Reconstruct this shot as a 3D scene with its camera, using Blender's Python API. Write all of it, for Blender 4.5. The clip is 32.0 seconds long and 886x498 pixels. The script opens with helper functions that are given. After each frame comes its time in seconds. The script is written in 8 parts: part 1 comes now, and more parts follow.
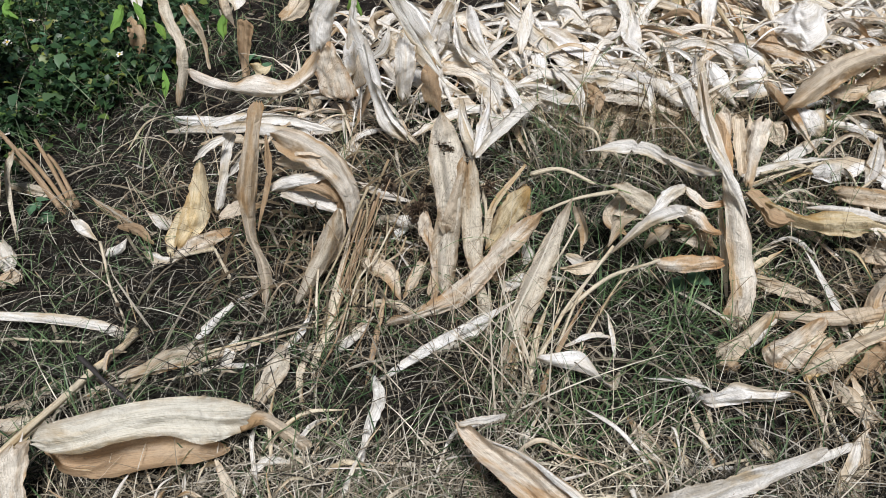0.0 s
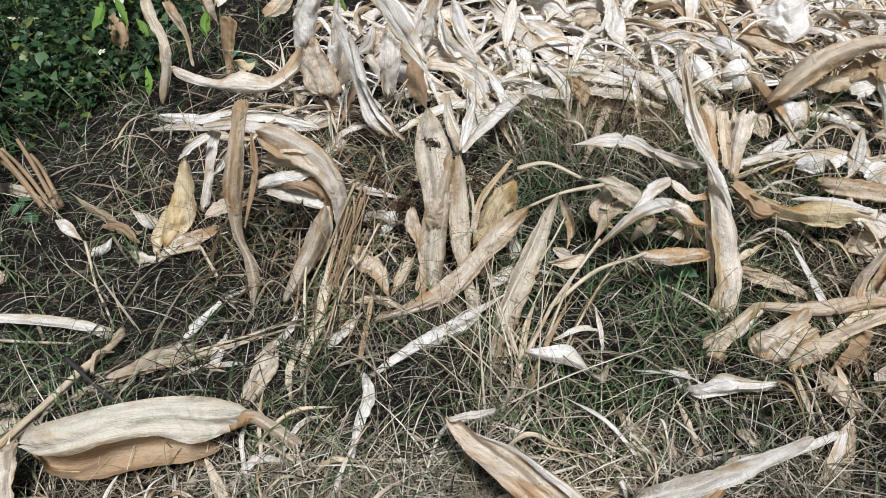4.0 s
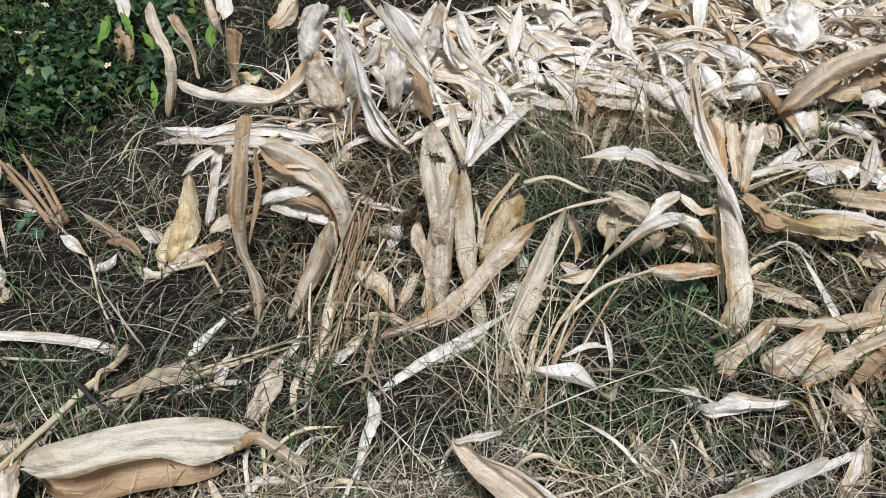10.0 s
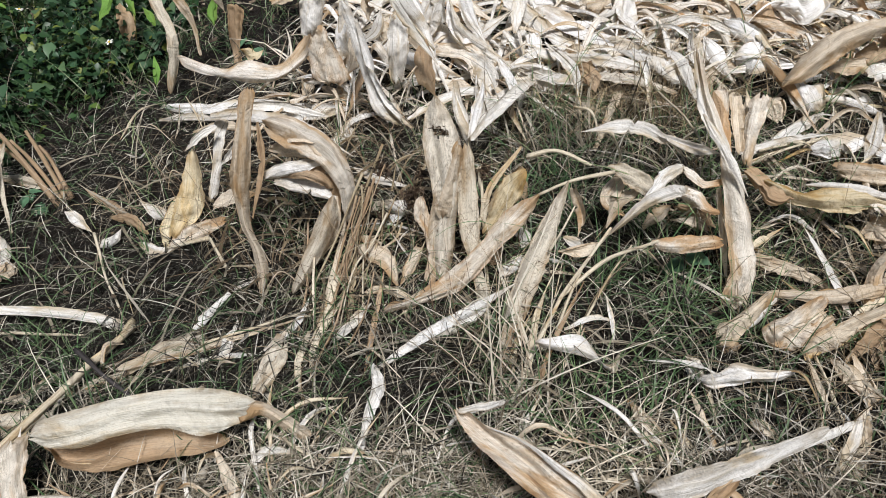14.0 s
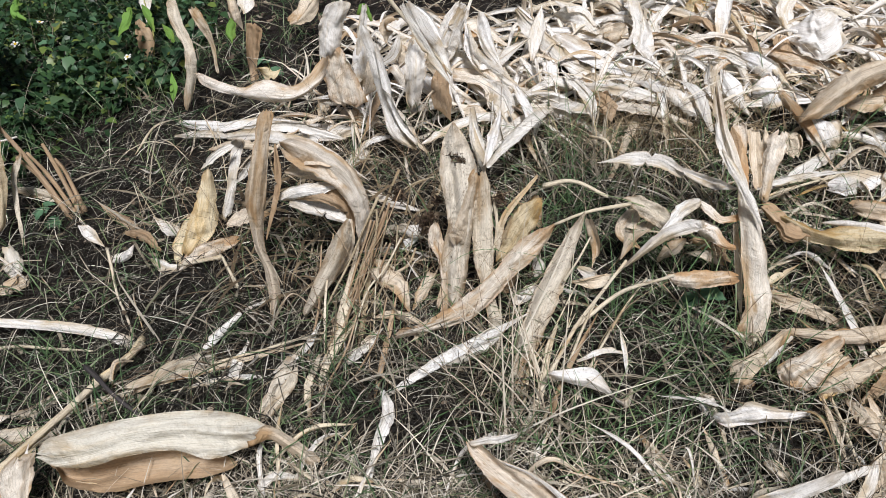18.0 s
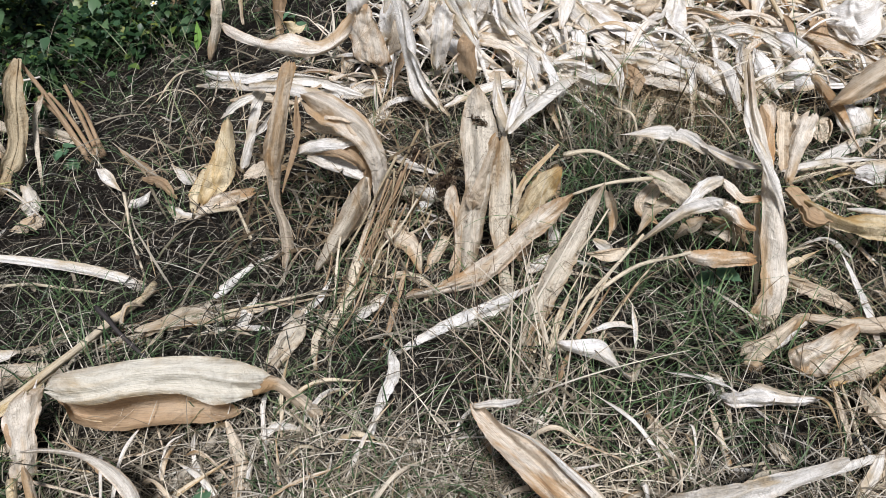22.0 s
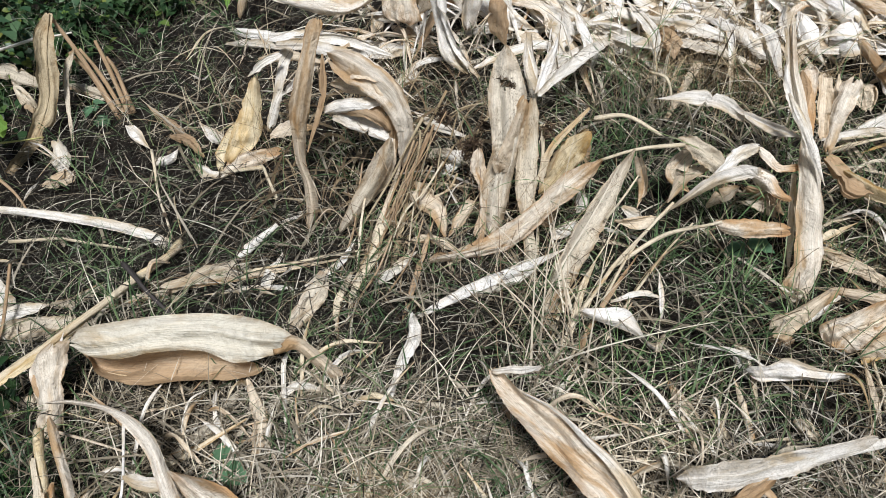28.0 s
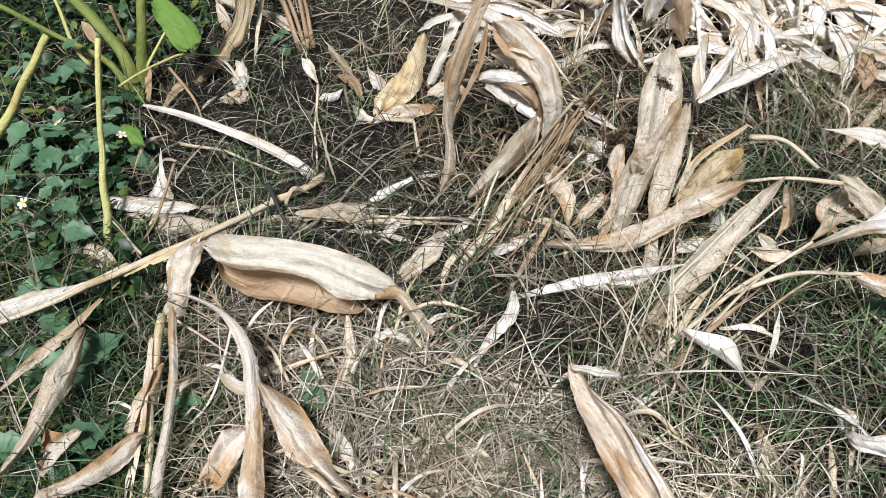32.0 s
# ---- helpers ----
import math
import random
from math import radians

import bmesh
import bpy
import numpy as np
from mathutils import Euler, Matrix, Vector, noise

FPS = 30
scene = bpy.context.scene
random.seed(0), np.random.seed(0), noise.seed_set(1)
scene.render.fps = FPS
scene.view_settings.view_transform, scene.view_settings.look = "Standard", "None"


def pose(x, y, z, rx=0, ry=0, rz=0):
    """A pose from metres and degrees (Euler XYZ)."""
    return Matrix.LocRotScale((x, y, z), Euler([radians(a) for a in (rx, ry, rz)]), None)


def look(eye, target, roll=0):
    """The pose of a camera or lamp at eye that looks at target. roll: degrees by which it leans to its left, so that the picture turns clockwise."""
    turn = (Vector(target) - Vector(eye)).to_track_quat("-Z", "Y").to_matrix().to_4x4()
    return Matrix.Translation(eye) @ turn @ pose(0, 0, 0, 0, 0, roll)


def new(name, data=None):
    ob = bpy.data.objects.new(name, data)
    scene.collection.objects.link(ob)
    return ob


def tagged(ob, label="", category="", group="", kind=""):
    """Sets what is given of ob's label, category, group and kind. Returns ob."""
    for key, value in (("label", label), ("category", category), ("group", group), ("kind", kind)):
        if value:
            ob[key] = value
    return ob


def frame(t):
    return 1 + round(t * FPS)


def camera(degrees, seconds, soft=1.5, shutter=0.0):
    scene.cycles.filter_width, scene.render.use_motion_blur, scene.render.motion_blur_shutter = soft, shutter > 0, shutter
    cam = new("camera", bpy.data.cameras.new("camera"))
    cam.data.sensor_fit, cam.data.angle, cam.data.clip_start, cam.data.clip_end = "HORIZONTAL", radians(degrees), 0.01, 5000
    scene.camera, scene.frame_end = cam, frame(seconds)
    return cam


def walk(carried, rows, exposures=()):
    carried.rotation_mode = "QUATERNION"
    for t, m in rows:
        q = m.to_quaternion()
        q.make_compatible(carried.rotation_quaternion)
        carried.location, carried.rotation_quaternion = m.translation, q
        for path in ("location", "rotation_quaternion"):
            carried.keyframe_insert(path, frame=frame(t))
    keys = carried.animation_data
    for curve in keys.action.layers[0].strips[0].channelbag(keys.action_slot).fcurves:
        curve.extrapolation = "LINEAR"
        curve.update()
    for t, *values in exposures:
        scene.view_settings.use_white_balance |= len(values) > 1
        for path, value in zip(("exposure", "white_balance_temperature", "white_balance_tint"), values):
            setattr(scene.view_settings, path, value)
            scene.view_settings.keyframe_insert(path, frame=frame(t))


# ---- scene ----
cam = camera(60.72, 32.0, soft=0.8)
PATH = [
    (0, (0.3594, 0.2982, 1.2694), (0.1606, 1.8449, 0.0171), -5.81),
    (0.5, (0.3513, 0.2995, 1.2714), (0.1681, 1.8491, 0.0203), -4.48),
    (1, (0.3477, 0.2956, 1.2761), (0.1372, 1.8527, 0.0387), -4.61),
    (1.5, (0.3491, 0.2918, 1.2735), (0.1511, 1.8561, 0.0431), -4.79),
    (2, (0.3545, 0.2937, 1.2724), (0.1839, 1.8478, 0.0250), -4.61),
    (2.5, (0.3577, 0.2940, 1.2700), (0.1977, 1.8383, 0.0092), -5.10),
    (3, (0.3600, 0.2985, 1.2711), (0.2053, 1.8410, 0.0076), -5.34),
    (3.5, (0.3593, 0.2971, 1.2719), (0.1951, 1.8358, 0.0048), -5.54),
    (5.5, (0.3589, 0.3104, 1.2790), (0.1976, 1.8584, 0.0230), -6.77),
    (6, (0.3542, 0.3028, 1.2826), (0.1594, 1.8628, 0.0463), -6.97),
    (6.5, (0.3634, 0.2917, 1.2813), (0.1440, 1.8577, 0.0569), -7.37),
    (7, (0.3621, 0.2903, 1.2812), (0.1175, 1.8663, 0.0745), -7.54),
    (7.5, (0.3639, 0.3010, 1.2769), (0.1343, 1.8568, 0.0413), -7.22),
    (8, (0.3659, 0.2901, 1.2747), (0.1236, 1.8529, 0.0504), -7.51),
    (8.5, (0.3666, 0.3059, 1.2717), (0.1457, 1.8391, 0.0066), -7.45),
    (9, (0.3683, 0.3189, 1.2768), (0.1490, 1.8580, 0.0185), -7.20),
    (9.5, (0.3690, 0.3247, 1.2693), (0.1279, 1.8521, 0.0009), -6.77),
    (10, (0.3656, 0.3307, 1.2774), (0.1762, 1.8772, 0.0235), -6.68),
    (10.5, (0.3552, 0.3298, 1.2816), (0.1665, 1.8841, 0.0373), -6.52),
    (11, (0.3557, 0.3281, 1.2838), (0.1618, 1.8807, 0.0381), -6.84),
    (11.5, (0.3638, 0.3216, 1.2792), (0.1663, 1.8757, 0.0359), -7.42),
    (12, (0.3668, 0.3089, 1.2789), (0.1664, 1.8619, 0.0347), -7.81),
    (12.5, (0.3679, 0.3129, 1.2672), (0.1857, 1.8413, -0.0099), -7.11),
    (13, (0.3759, 0.3153, 1.2709), (0.2015, 1.8469, -0.0034), -7.94),
    (13.5, (0.3746, 0.3169, 1.2670), (0.1963, 1.8445, -0.0115), -7.72),
    (14, (0.3646, 0.3158, 1.2667), (0.1658, 1.8304, -0.0242), -7.09),
    (14.5, (0.3665, 0.3216, 1.2574), (0.1622, 1.8020, -0.0717), -7.24),
    (15, (0.4286, 0.3589, 1.2558), (0.1783, 1.8544, -0.0485), -10.31),
    (15.5, (0.4782, 0.4022, 1.2504), (0.0816, 1.8573, -0.0633), -11.30),
    (17.5, (0.3473, 0.3416, 1.2766), (0.1319, 1.8718, 0.0069), -6.00),
    (18, (0.3443, 0.3320, 1.2816), (0.1339, 1.8755, 0.0273), -5.59),
    (18.5, (0.3327, 0.3277, 1.2895), (0.0687, 1.9378, 0.1329), -3.05),
    (19, (0.3187, 0.3378, 1.2987), (-0.0086, 1.9233, 0.1244), -2.56),
    (19.5, (0.3376, 0.3393, 1.2894), (0.0124, 1.9143, 0.1003), -3.42),
    (20, (0.3493, 0.3416, 1.2818), (0.0706, 1.9076, 0.0693), -4.45),
    (20.5, (0.3544, 0.3464, 1.2723), (0.1214, 1.8938, 0.0268), -3.72),
    (21, (0.3508, 0.3483, 1.2678), (0.1200, 1.8969, 0.0234), -3.59),
    (21.5, (0.3413, 0.3402, 1.2622), (0.0938, 1.8574, -0.0172), -2.68),
    (22, (0.3447, 0.3287, 1.2576), (0.0961, 1.8208, -0.0508), -3.14),
    (22.5, (0.3540, 0.3299, 1.2458), (0.1767, 1.7960, -0.1030), -2.98),
    (23, (0.3842, 0.3339, 1.2427), (0.3795, 1.8408, -0.0724), -4.17),
    (23.5, (0.4004, 0.3421, 1.2484), (0.5652, 1.8611, -0.0423), -4.62),
    (24, (0.4344, 0.3718, 1.2639), (0.7283, 1.8642, -0.0347), -5.59),
    (24.5, (0.4262, 0.3734, 1.2667), (0.6735, 1.8831, -0.0216), -5.87),
    (25, (0.4087, 0.3604, 1.2559), (0.5922, 1.8861, -0.0242), -6.08),
    (25.5, (0.4102, 0.3485, 1.2496), (0.5696, 1.8743, -0.0335), -6.15),
    (26, (0.3803, 0.3270, 1.2461), (0.3266, 1.8387, -0.0623), -6.32),
    (26.5, (0.3778, 0.3308, 1.2380), (0.1461, 1.8244, -0.0718), -5.70),
    (28.5, (0.3531, 0.3490, 1.2409), (0.0218, 1.7452, -0.1522), -4.51),
    (29, (0.3516, 0.3532, 1.2403), (0.0027, 1.7319, -0.1659), -4.73),
    (29.5, (0.3453, 0.3474, 1.2437), (-0.0306, 1.7070, -0.1741), -3.50),
    (30, (0.3775, 0.3650, 1.2593), (-0.0528, 1.7209, -0.1465), -4.62),
    (30.5, (0.4083, 0.3626, 1.2655), (-0.1135, 1.6851, -0.1412), -4.25),
    (31, (0.4536, 0.3825, 1.2597), (-0.1916, 1.6253, -0.1683), -5.81),
    (31.5, (0.4542, 0.3780, 1.2466), (-0.2448, 1.5809, -0.1902), -3.37),
    (32, (0.4379, 0.3604, 1.2539), (-0.2524, 1.6012, -0.1546), -2.63),
]
walk(cam, [(t, look(eye, target, roll)) for t, eye, target, roll in PATH], exposures=[(0, -0.14, 6500, 10), (12, -0.12, 6500, 10), (17, -0.08, 6500, 11), (20, -0.05, 6450, 13), (23, -0.07, 6500, 11), (26, -0.08, 6600, 7), (29, 0.03, 6530, 10), (31, 0.09, 6500, 11), (32, 0.18, 6500, 11)])

# world: bright overcast daylight
SUN_EL, SUN_AZ = 60, 160
world = bpy.data.worlds.new("sky")
scene.world = world
world.use_nodes = True
wn = world.node_tree
sky = wn.nodes.new("ShaderNodeTexSky")
sky.sky_type, sky.sun_disc = "NISHITA", False
sky.sun_elevation, sky.sun_rotation = radians(SUN_EL), radians(SUN_AZ)
sky.air_density, sky.dust_density, sky.ozone_density = 1.0, 1.5, 1.0
wn.nodes["Background"].inputs["Strength"].default_value = 0.038
wn.links.new(sky.outputs[0], wn.nodes["Background"].inputs["Color"])
sun_data = bpy.data.lights.new("sun", "SUN")
sun_data.energy, sun_data.angle, sun_data.color = 5.6, radians(11), (1.0, 0.99, 1.0)
sun = new("sun", sun_data)
sun.matrix_world = Matrix.LocRotScale((0, 0, 8), Euler((radians(90 - SUN_EL), 0, radians(180 - SUN_AZ))), None)

# ---- materials ----


def nodes_of(name):
    m = bpy.data.materials.new(name)
    m.use_nodes = True
    nt = m.node_tree
    nt.nodes.clear()
    return m, nt, nt.nodes.new("ShaderNodeOutputMaterial")


def node(nt, kind, **values):
    n = nt.nodes.new(kind)
    for k, v in values.items():
        n.inputs[k.replace("_", " ")].default_value = v
    return n


def ramp(nt, source, stops):
    r = nt.nodes.new("ShaderNodeValToRGB")
    e = r.color_ramp.elements
    while len(e) < len(stops):
        e.new(0.5)
    for el, (at, c) in zip(e, stops):
        el.position, el.color = at, (*c, 1)
    nt.links.new(source, r.inputs[0])
    return r.outputs[0]


def mix(nt, fac, a, b, how="MIX"):
    m = nt.nodes.new("ShaderNodeMixRGB")
    m.blend_type = how
    for socket, v in ((m.inputs[0], fac), (m.inputs[1], a), (m.inputs[2], b)):
        if isinstance(v, (int, float)):
            socket.default_value = v
        elif isinstance(v, tuple):
            socket.default_value = (*v, 1)
        else:
            nt.links.new(v, socket)
    return m.outputs[0]


def finish(nt, out, colour, rough, bump=None, strength=0.4, distance=0.002, translucent=0.0, island=False):
    """A rough surface, with some light let through where it is thin."""
    p = node(nt, "ShaderNodeBsdfPrincipled", Roughness=rough)
    p.inputs["Specular IOR Level"].default_value = 0.25
    nt.links.new(colour, p.inputs["Base Color"])
    if bump is not None:
        b = node(nt, "ShaderNodeBump", Strength=strength, Distance=distance)
        nt.links.new(bump, b.inputs["Height"])
        nt.links.new(b.outputs[0], p.inputs["Normal"])
    if translucent:
        tr = nt.nodes.new("ShaderNodeBsdfTranslucent")
        nt.links.new(mix(nt, 1.0, colour, (1.0, 0.93, 0.80), "MULTIPLY"), tr.inputs[0])
        ms = node(nt, "ShaderNodeMixShader", Fac=translucent)
        nt.links.new(p.outputs[0], ms.inputs[1])
        nt.links.new(tr.outputs[0], ms.inputs[2])
        nt.links.new(ms.outputs[0], out.inputs[0])
    else:
        nt.links.new(p.outputs[0], out.inputs[0])


def leaf_material(name, pale, deep, stain, spots, translucent=0.25, warm=(0.82, 0.70, 0.53), more=0.0):
    """Dry leaf: fibres and streaks along the blade, stains at hand size, mottling, specks and darker torn edges."""
    m, nt, out = nodes_of(name)
    info = nt.nodes.new("ShaderNodeObjectInfo")

    def calc(how, a, b):
        k = nt.nodes.new("ShaderNodeMath")
        k.operation = how
        for socket, v in zip(k.inputs, (a, b)):
            if isinstance(v, float):
                socket.default_value = v
            else:
                nt.links.new(v, socket)
        return k.outputs[0]

    def uv_of(layer):
        u = nt.nodes.new("ShaderNodeUVMap")
        u.uv_map = layer
        return u.outputs[0]

    shift = nt.nodes.new("ShaderNodeCombineXYZ")
    far = calc("MULTIPLY", info.outputs["Random"], 37.0)
    nt.links.new(far, shift.inputs[0])
    nt.links.new(far, shift.inputs[1])
    place = nt.nodes.new("ShaderNodeVectorMath")
    place.operation = "ADD"
    nt.links.new(uv_of("UVMap"), place.inputs[0])
    nt.links.new(shift.outputs[0], place.inputs[1])

    def grain(across, along, detail, rough=0.6, bent=0.0):
        st = nt.nodes.new("ShaderNodeMapping")
        st.inputs["Scale"].default_value = (across, along, 1)
        nt.links.new(place.outputs[0], st.inputs[0])
        n = node(nt, "ShaderNodeTexNoise", Scale=1.0, Detail=detail, Roughness=rough, Distortion=bent)
        nt.links.new(st.outputs[0], n.inputs["Vector"])
        return n.outputs["Fac"]

    def level(v, lo, hi, top):
        return ramp(nt, v, [(lo, (0, 0, 0)), (hi, (top, top, top))])

    fibre, streak, mottle, blotch, speck = grain(640, 8, 3.0), grain(230, 9, 4.0, 0.65, 0.4), grain(110, 16, 6.0, 0.7), grain(24, 7, 5.0, 0.6, 0.5), grain(330, 210, 3.0)
    dark = tuple(v * 0.42 for v in stain)
    c = ramp(nt, fibre, [(0.32, tuple(v * 0.85 for v in deep)), (0.38, tuple((v + w) / 2 for v, w in zip(deep, pale))), (0.48, pale), (0.8, tuple(min(0.9, v * 1.06) for v in pale))])
    span = nt.nodes.new("ShaderNodeSeparateXYZ")
    nt.links.new(uv_of("Span"), span.inputs[0])
    lean = calc("MULTIPLY", calc("SUBTRACT", span.outputs[1], 0.5), calc("MULTIPLY", calc("SUBTRACT", info.outputs["Random"], 0.4), 0.6))
    half = calc("MULTIPLY", span.outputs[0], calc("MULTIPLY", calc("SUBTRACT", calc("FRACT", calc("MULTIPLY", info.outputs["Random"], 17.3), 0.0), 0.5), 0.22))
    area = calc("ADD", calc("ADD", blotch, lean), calc("ADD", half, more))
    c = mix(nt, level(area, 0.50, 0.64, 0.8), c, stain)
    c = mix(nt, level(area, 0.60, 0.70, 0.75), c, tuple(v * k for v, k in zip(stain, warm)))
    c = mix(nt, level(streak, 0.54, 0.68, 0.22), c, deep)
    c = mix(nt, level(streak, 0.66, 0.74, 0.12), c, dark)
    c = mix(nt, level(mottle, 0.55, 0.67, 0.4), c, stain)
    line = calc("ABSOLUTE", calc("SUBTRACT", grain(260, 7, 2.0, 0.5, 0.2), 0.5), 0.0)
    vein = ramp(nt, line, [(0.0, (0.45, 0.45, 0.45)), (0.010, (0.12, 0.12, 0.12)), (0.028, (0, 0, 0))])
    c = mix(nt, vein, c, tuple(v * 0.45 for v in deep))
    wrinkle = calc("ABSOLUTE", calc("SUBTRACT", grain(46, 85, 4.0, 0.6, 1.5), 0.5), 0.0)
    c = mix(nt, ramp(nt, wrinkle, [(0.0, (0.4, 0.4, 0.4)), (0.014, (0, 0, 0))]), c, tuple(v * 0.6 for v in stain))
    rim = calc("MULTIPLY", calc("POWER", calc("ABSOLUTE", span.outputs[0], 0.0), 5.0), calc("MULTIPLY", level(grain(45, 30, 4.0), 0.42, 0.58, 1.0), 0.8))
    c = mix(nt, rim, c, tuple(v * k * 0.8 for v, k in zip(stain, warm)))
    ends_dry = calc("MULTIPLY", level(calc("MULTIPLY", calc("ABSOLUTE", calc("SUBTRACT", span.outputs[1], 0.5), 0.0), 2.0), 0.6, 1.0, 1.0), level(grain(40, 22, 5.0), 0.42, 0.60, 0.8))
    c = mix(nt, ends_dry, c, tuple(v * k * 0.75 for v, k in zip(stain, warm)))
    patch = grain(30, 22, 3.0)
    c = mix(nt, calc("MULTIPLY", level(speck, 0.50, 0.60, spots), level(patch, 0.40, 0.62, 0.75)), c, tuple(v * 0.5 for v in stain))
    c = mix(nt, level(speck, 0.66, 0.72, spots * 0.8), c, tuple(v * 0.25 for v in stain))
    tone = ramp(nt, info.outputs["Random"], [(0.0, (0.84, 0.82, 0.79)), (0.5, (1, 0.98, 0.94)), (1.0, (1.05, 1.05, 1.06))])
    c = mix(nt, 1.0, c, tone, "MULTIPLY")
    crumple = calc("ABSOLUTE", calc("SUBTRACT", grain(26, 20, 3.0, 0.5, 0.8), 0.5), 0.0)
    relief = calc("ADD", calc("ADD", calc("MULTIPLY", fibre, 0.6), calc("MULTIPLY", streak, 0.2)), calc("ADD", calc("MULTIPLY", mottle, 0.7), calc("MULTIPLY", calc("ADD", calc("MULTIPLY", crumple, 2.5), wrinkle), 1.6)))
    finish(nt, out, c, 0.58, relief, 1.0, 0.0026, translucent)
    return m


LEAF = {
    "W": leaf_material("bleached_leaf", (0.91, 0.91, 0.90), (0.64, 0.62, 0.58), (0.67, 0.60, 0.48), 0.45, 0.25, (0.84, 0.74, 0.60)),
    "G": leaf_material("weathered_leaf", (0.75, 0.70, 0.60), (0.51, 0.46, 0.37), (0.50, 0.40, 0.28), 0.95),
    "T": leaf_material("tan_leaf", (0.79, 0.71, 0.59), (0.55, 0.45, 0.33), (0.57, 0.425, 0.27), 0.6),
    "V": leaf_material("patched_leaf", (0.86, 0.82, 0.75), (0.60, 0.54, 0.45), (0.63, 0.49, 0.33), 0.5, 0.25, (0.82, 0.70, 0.54), -0.01),
    "X": leaf_material("half_brown_leaf", (0.84, 0.80, 0.73), (0.60, 0.53, 0.43), (0.60, 0.43, 0.255), 0.8, 0.25, (0.80, 0.64, 0.48), 0.055),
    "B": leaf_material("brown_leaf", (0.47, 0.335, 0.21), (0.29, 0.195, 0.115), (0.60, 0.48, 0.35), 0.6),
    "O": leaf_material("olive_brown_leaf", (0.52, 0.445, 0.31), (0.35, 0.28, 0.18), (0.43, 0.32, 0.19), 0.9),
    "Y": leaf_material("ochre_leaf", (0.80, 0.71, 0.51), (0.57, 0.45, 0.25), (0.63, 0.45, 0.20), 0.6),
    "C": leaf_material("olive_cream_leaf", (0.88, 0.87, 0.79), (0.64, 0.61, 0.50), (0.72, 0.62, 0.45), 0.35, 0.25, (0.85, 0.74, 0.6), -0.08),
    "S": leaf_material("straw_stalk", (0.64, 0.58, 0.46), (0.44, 0.38, 0.28), (0.48, 0.38, 0.24), 0.5, 0.0),
    "K": leaf_material("dark_stick", (0.05, 0.045, 0.045), (0.02, 0.018, 0.017), (0.08, 0.07, 0.065), 0.3, 0.0),
    "N": leaf_material("green_leaf", (0.19, 0.37, 0.08), (0.17, 0.33, 0.07), (0.22, 0.39, 0.09), 0.02, 0.35),
    "P": leaf_material("green_stalk", (0.15, 0.20, 0.05), (0.12, 0.165, 0.035), (0.24, 0.25, 0.08), 0.1, 0.0),
    "Q": leaf_material("yellow_green_stalk", (0.52, 0.53, 0.21), (0.44, 0.46, 0.17), (0.52, 0.47, 0.21), 0.1, 0.0),
}


def strand_material(name, stops, rough=0.7, translucent=0.15):
    """Blades of one sheaf, each with its own shade."""
    m, nt, out = nodes_of(name)
    geo = nt.nodes.new("ShaderNodeNewGeometry")
    coord = nt.nodes.new("ShaderNodeTexCoord")
    n = node(nt, "ShaderNodeTexNoise", Scale=3.0, Detail=3.0)
    nt.links.new(coord.outputs["Object"], n.inputs["Vector"])
    c = ramp(nt, geo.outputs["Random Per Island"], stops)
    c = mix(nt, 1.0, c, ramp(nt, n.outputs["Fac"], [(0.3, (0.7, 0.7, 0.7)), (0.7, (1.15, 1.12, 1.05))]), "MULTIPLY")
    finish(nt, out, c, rough, None, translucent=translucent)
    return m


# Lowest thatch layer: near-black colour stands in for shade beneath the blades.
UNDERSHADE = strand_material("rotten_grass", [(0.0, (0.008, 0.007, 0.006)), (0.6, (0.022, 0.019, 0.016)), (1.0, (0.048, 0.042, 0.036))])
# Lower half of this ramp is near-black, painting shaded gaps between pale blades.
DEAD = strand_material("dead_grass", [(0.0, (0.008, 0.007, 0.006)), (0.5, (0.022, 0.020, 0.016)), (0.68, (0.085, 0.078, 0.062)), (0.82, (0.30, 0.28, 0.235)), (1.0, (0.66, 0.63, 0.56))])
STRAW = strand_material("straw", [(0.0, (0.103, 0.087, 0.060)), (0.4, (0.198, 0.174, 0.131)), (0.8, (0.341, 0.309, 0.250)), (1.0, (0.523, 0.499, 0.444))])
GREEN = strand_material("green_grass", [(0.0, (0.040, 0.078, 0.036)), (0.4, (0.080, 0.142, 0.066)), (0.7, (0.13, 0.20, 0.10)), (1.0, (0.23, 0.28, 0.15))], 0.4, 0.25)
WEED = strand_material("weed_foliage", [(0.0, (0.014, 0.036, 0.016)), (0.5, (0.029, 0.069, 0.028)), (0.85, (0.057, 0.116, 0.043)), (0.95, (0.103, 0.165, 0.041)), (1.0, (0.179, 0.206, 0.048))], 0.4, 0.25)
LITTER = strand_material("leaf_litter", [(0.0, (0.045, 0.033, 0.026)), (0.4, (0.11, 0.082, 0.06)), (0.8, (0.22, 0.17, 0.125)), (1.0, (0.42, 0.36, 0.29))])


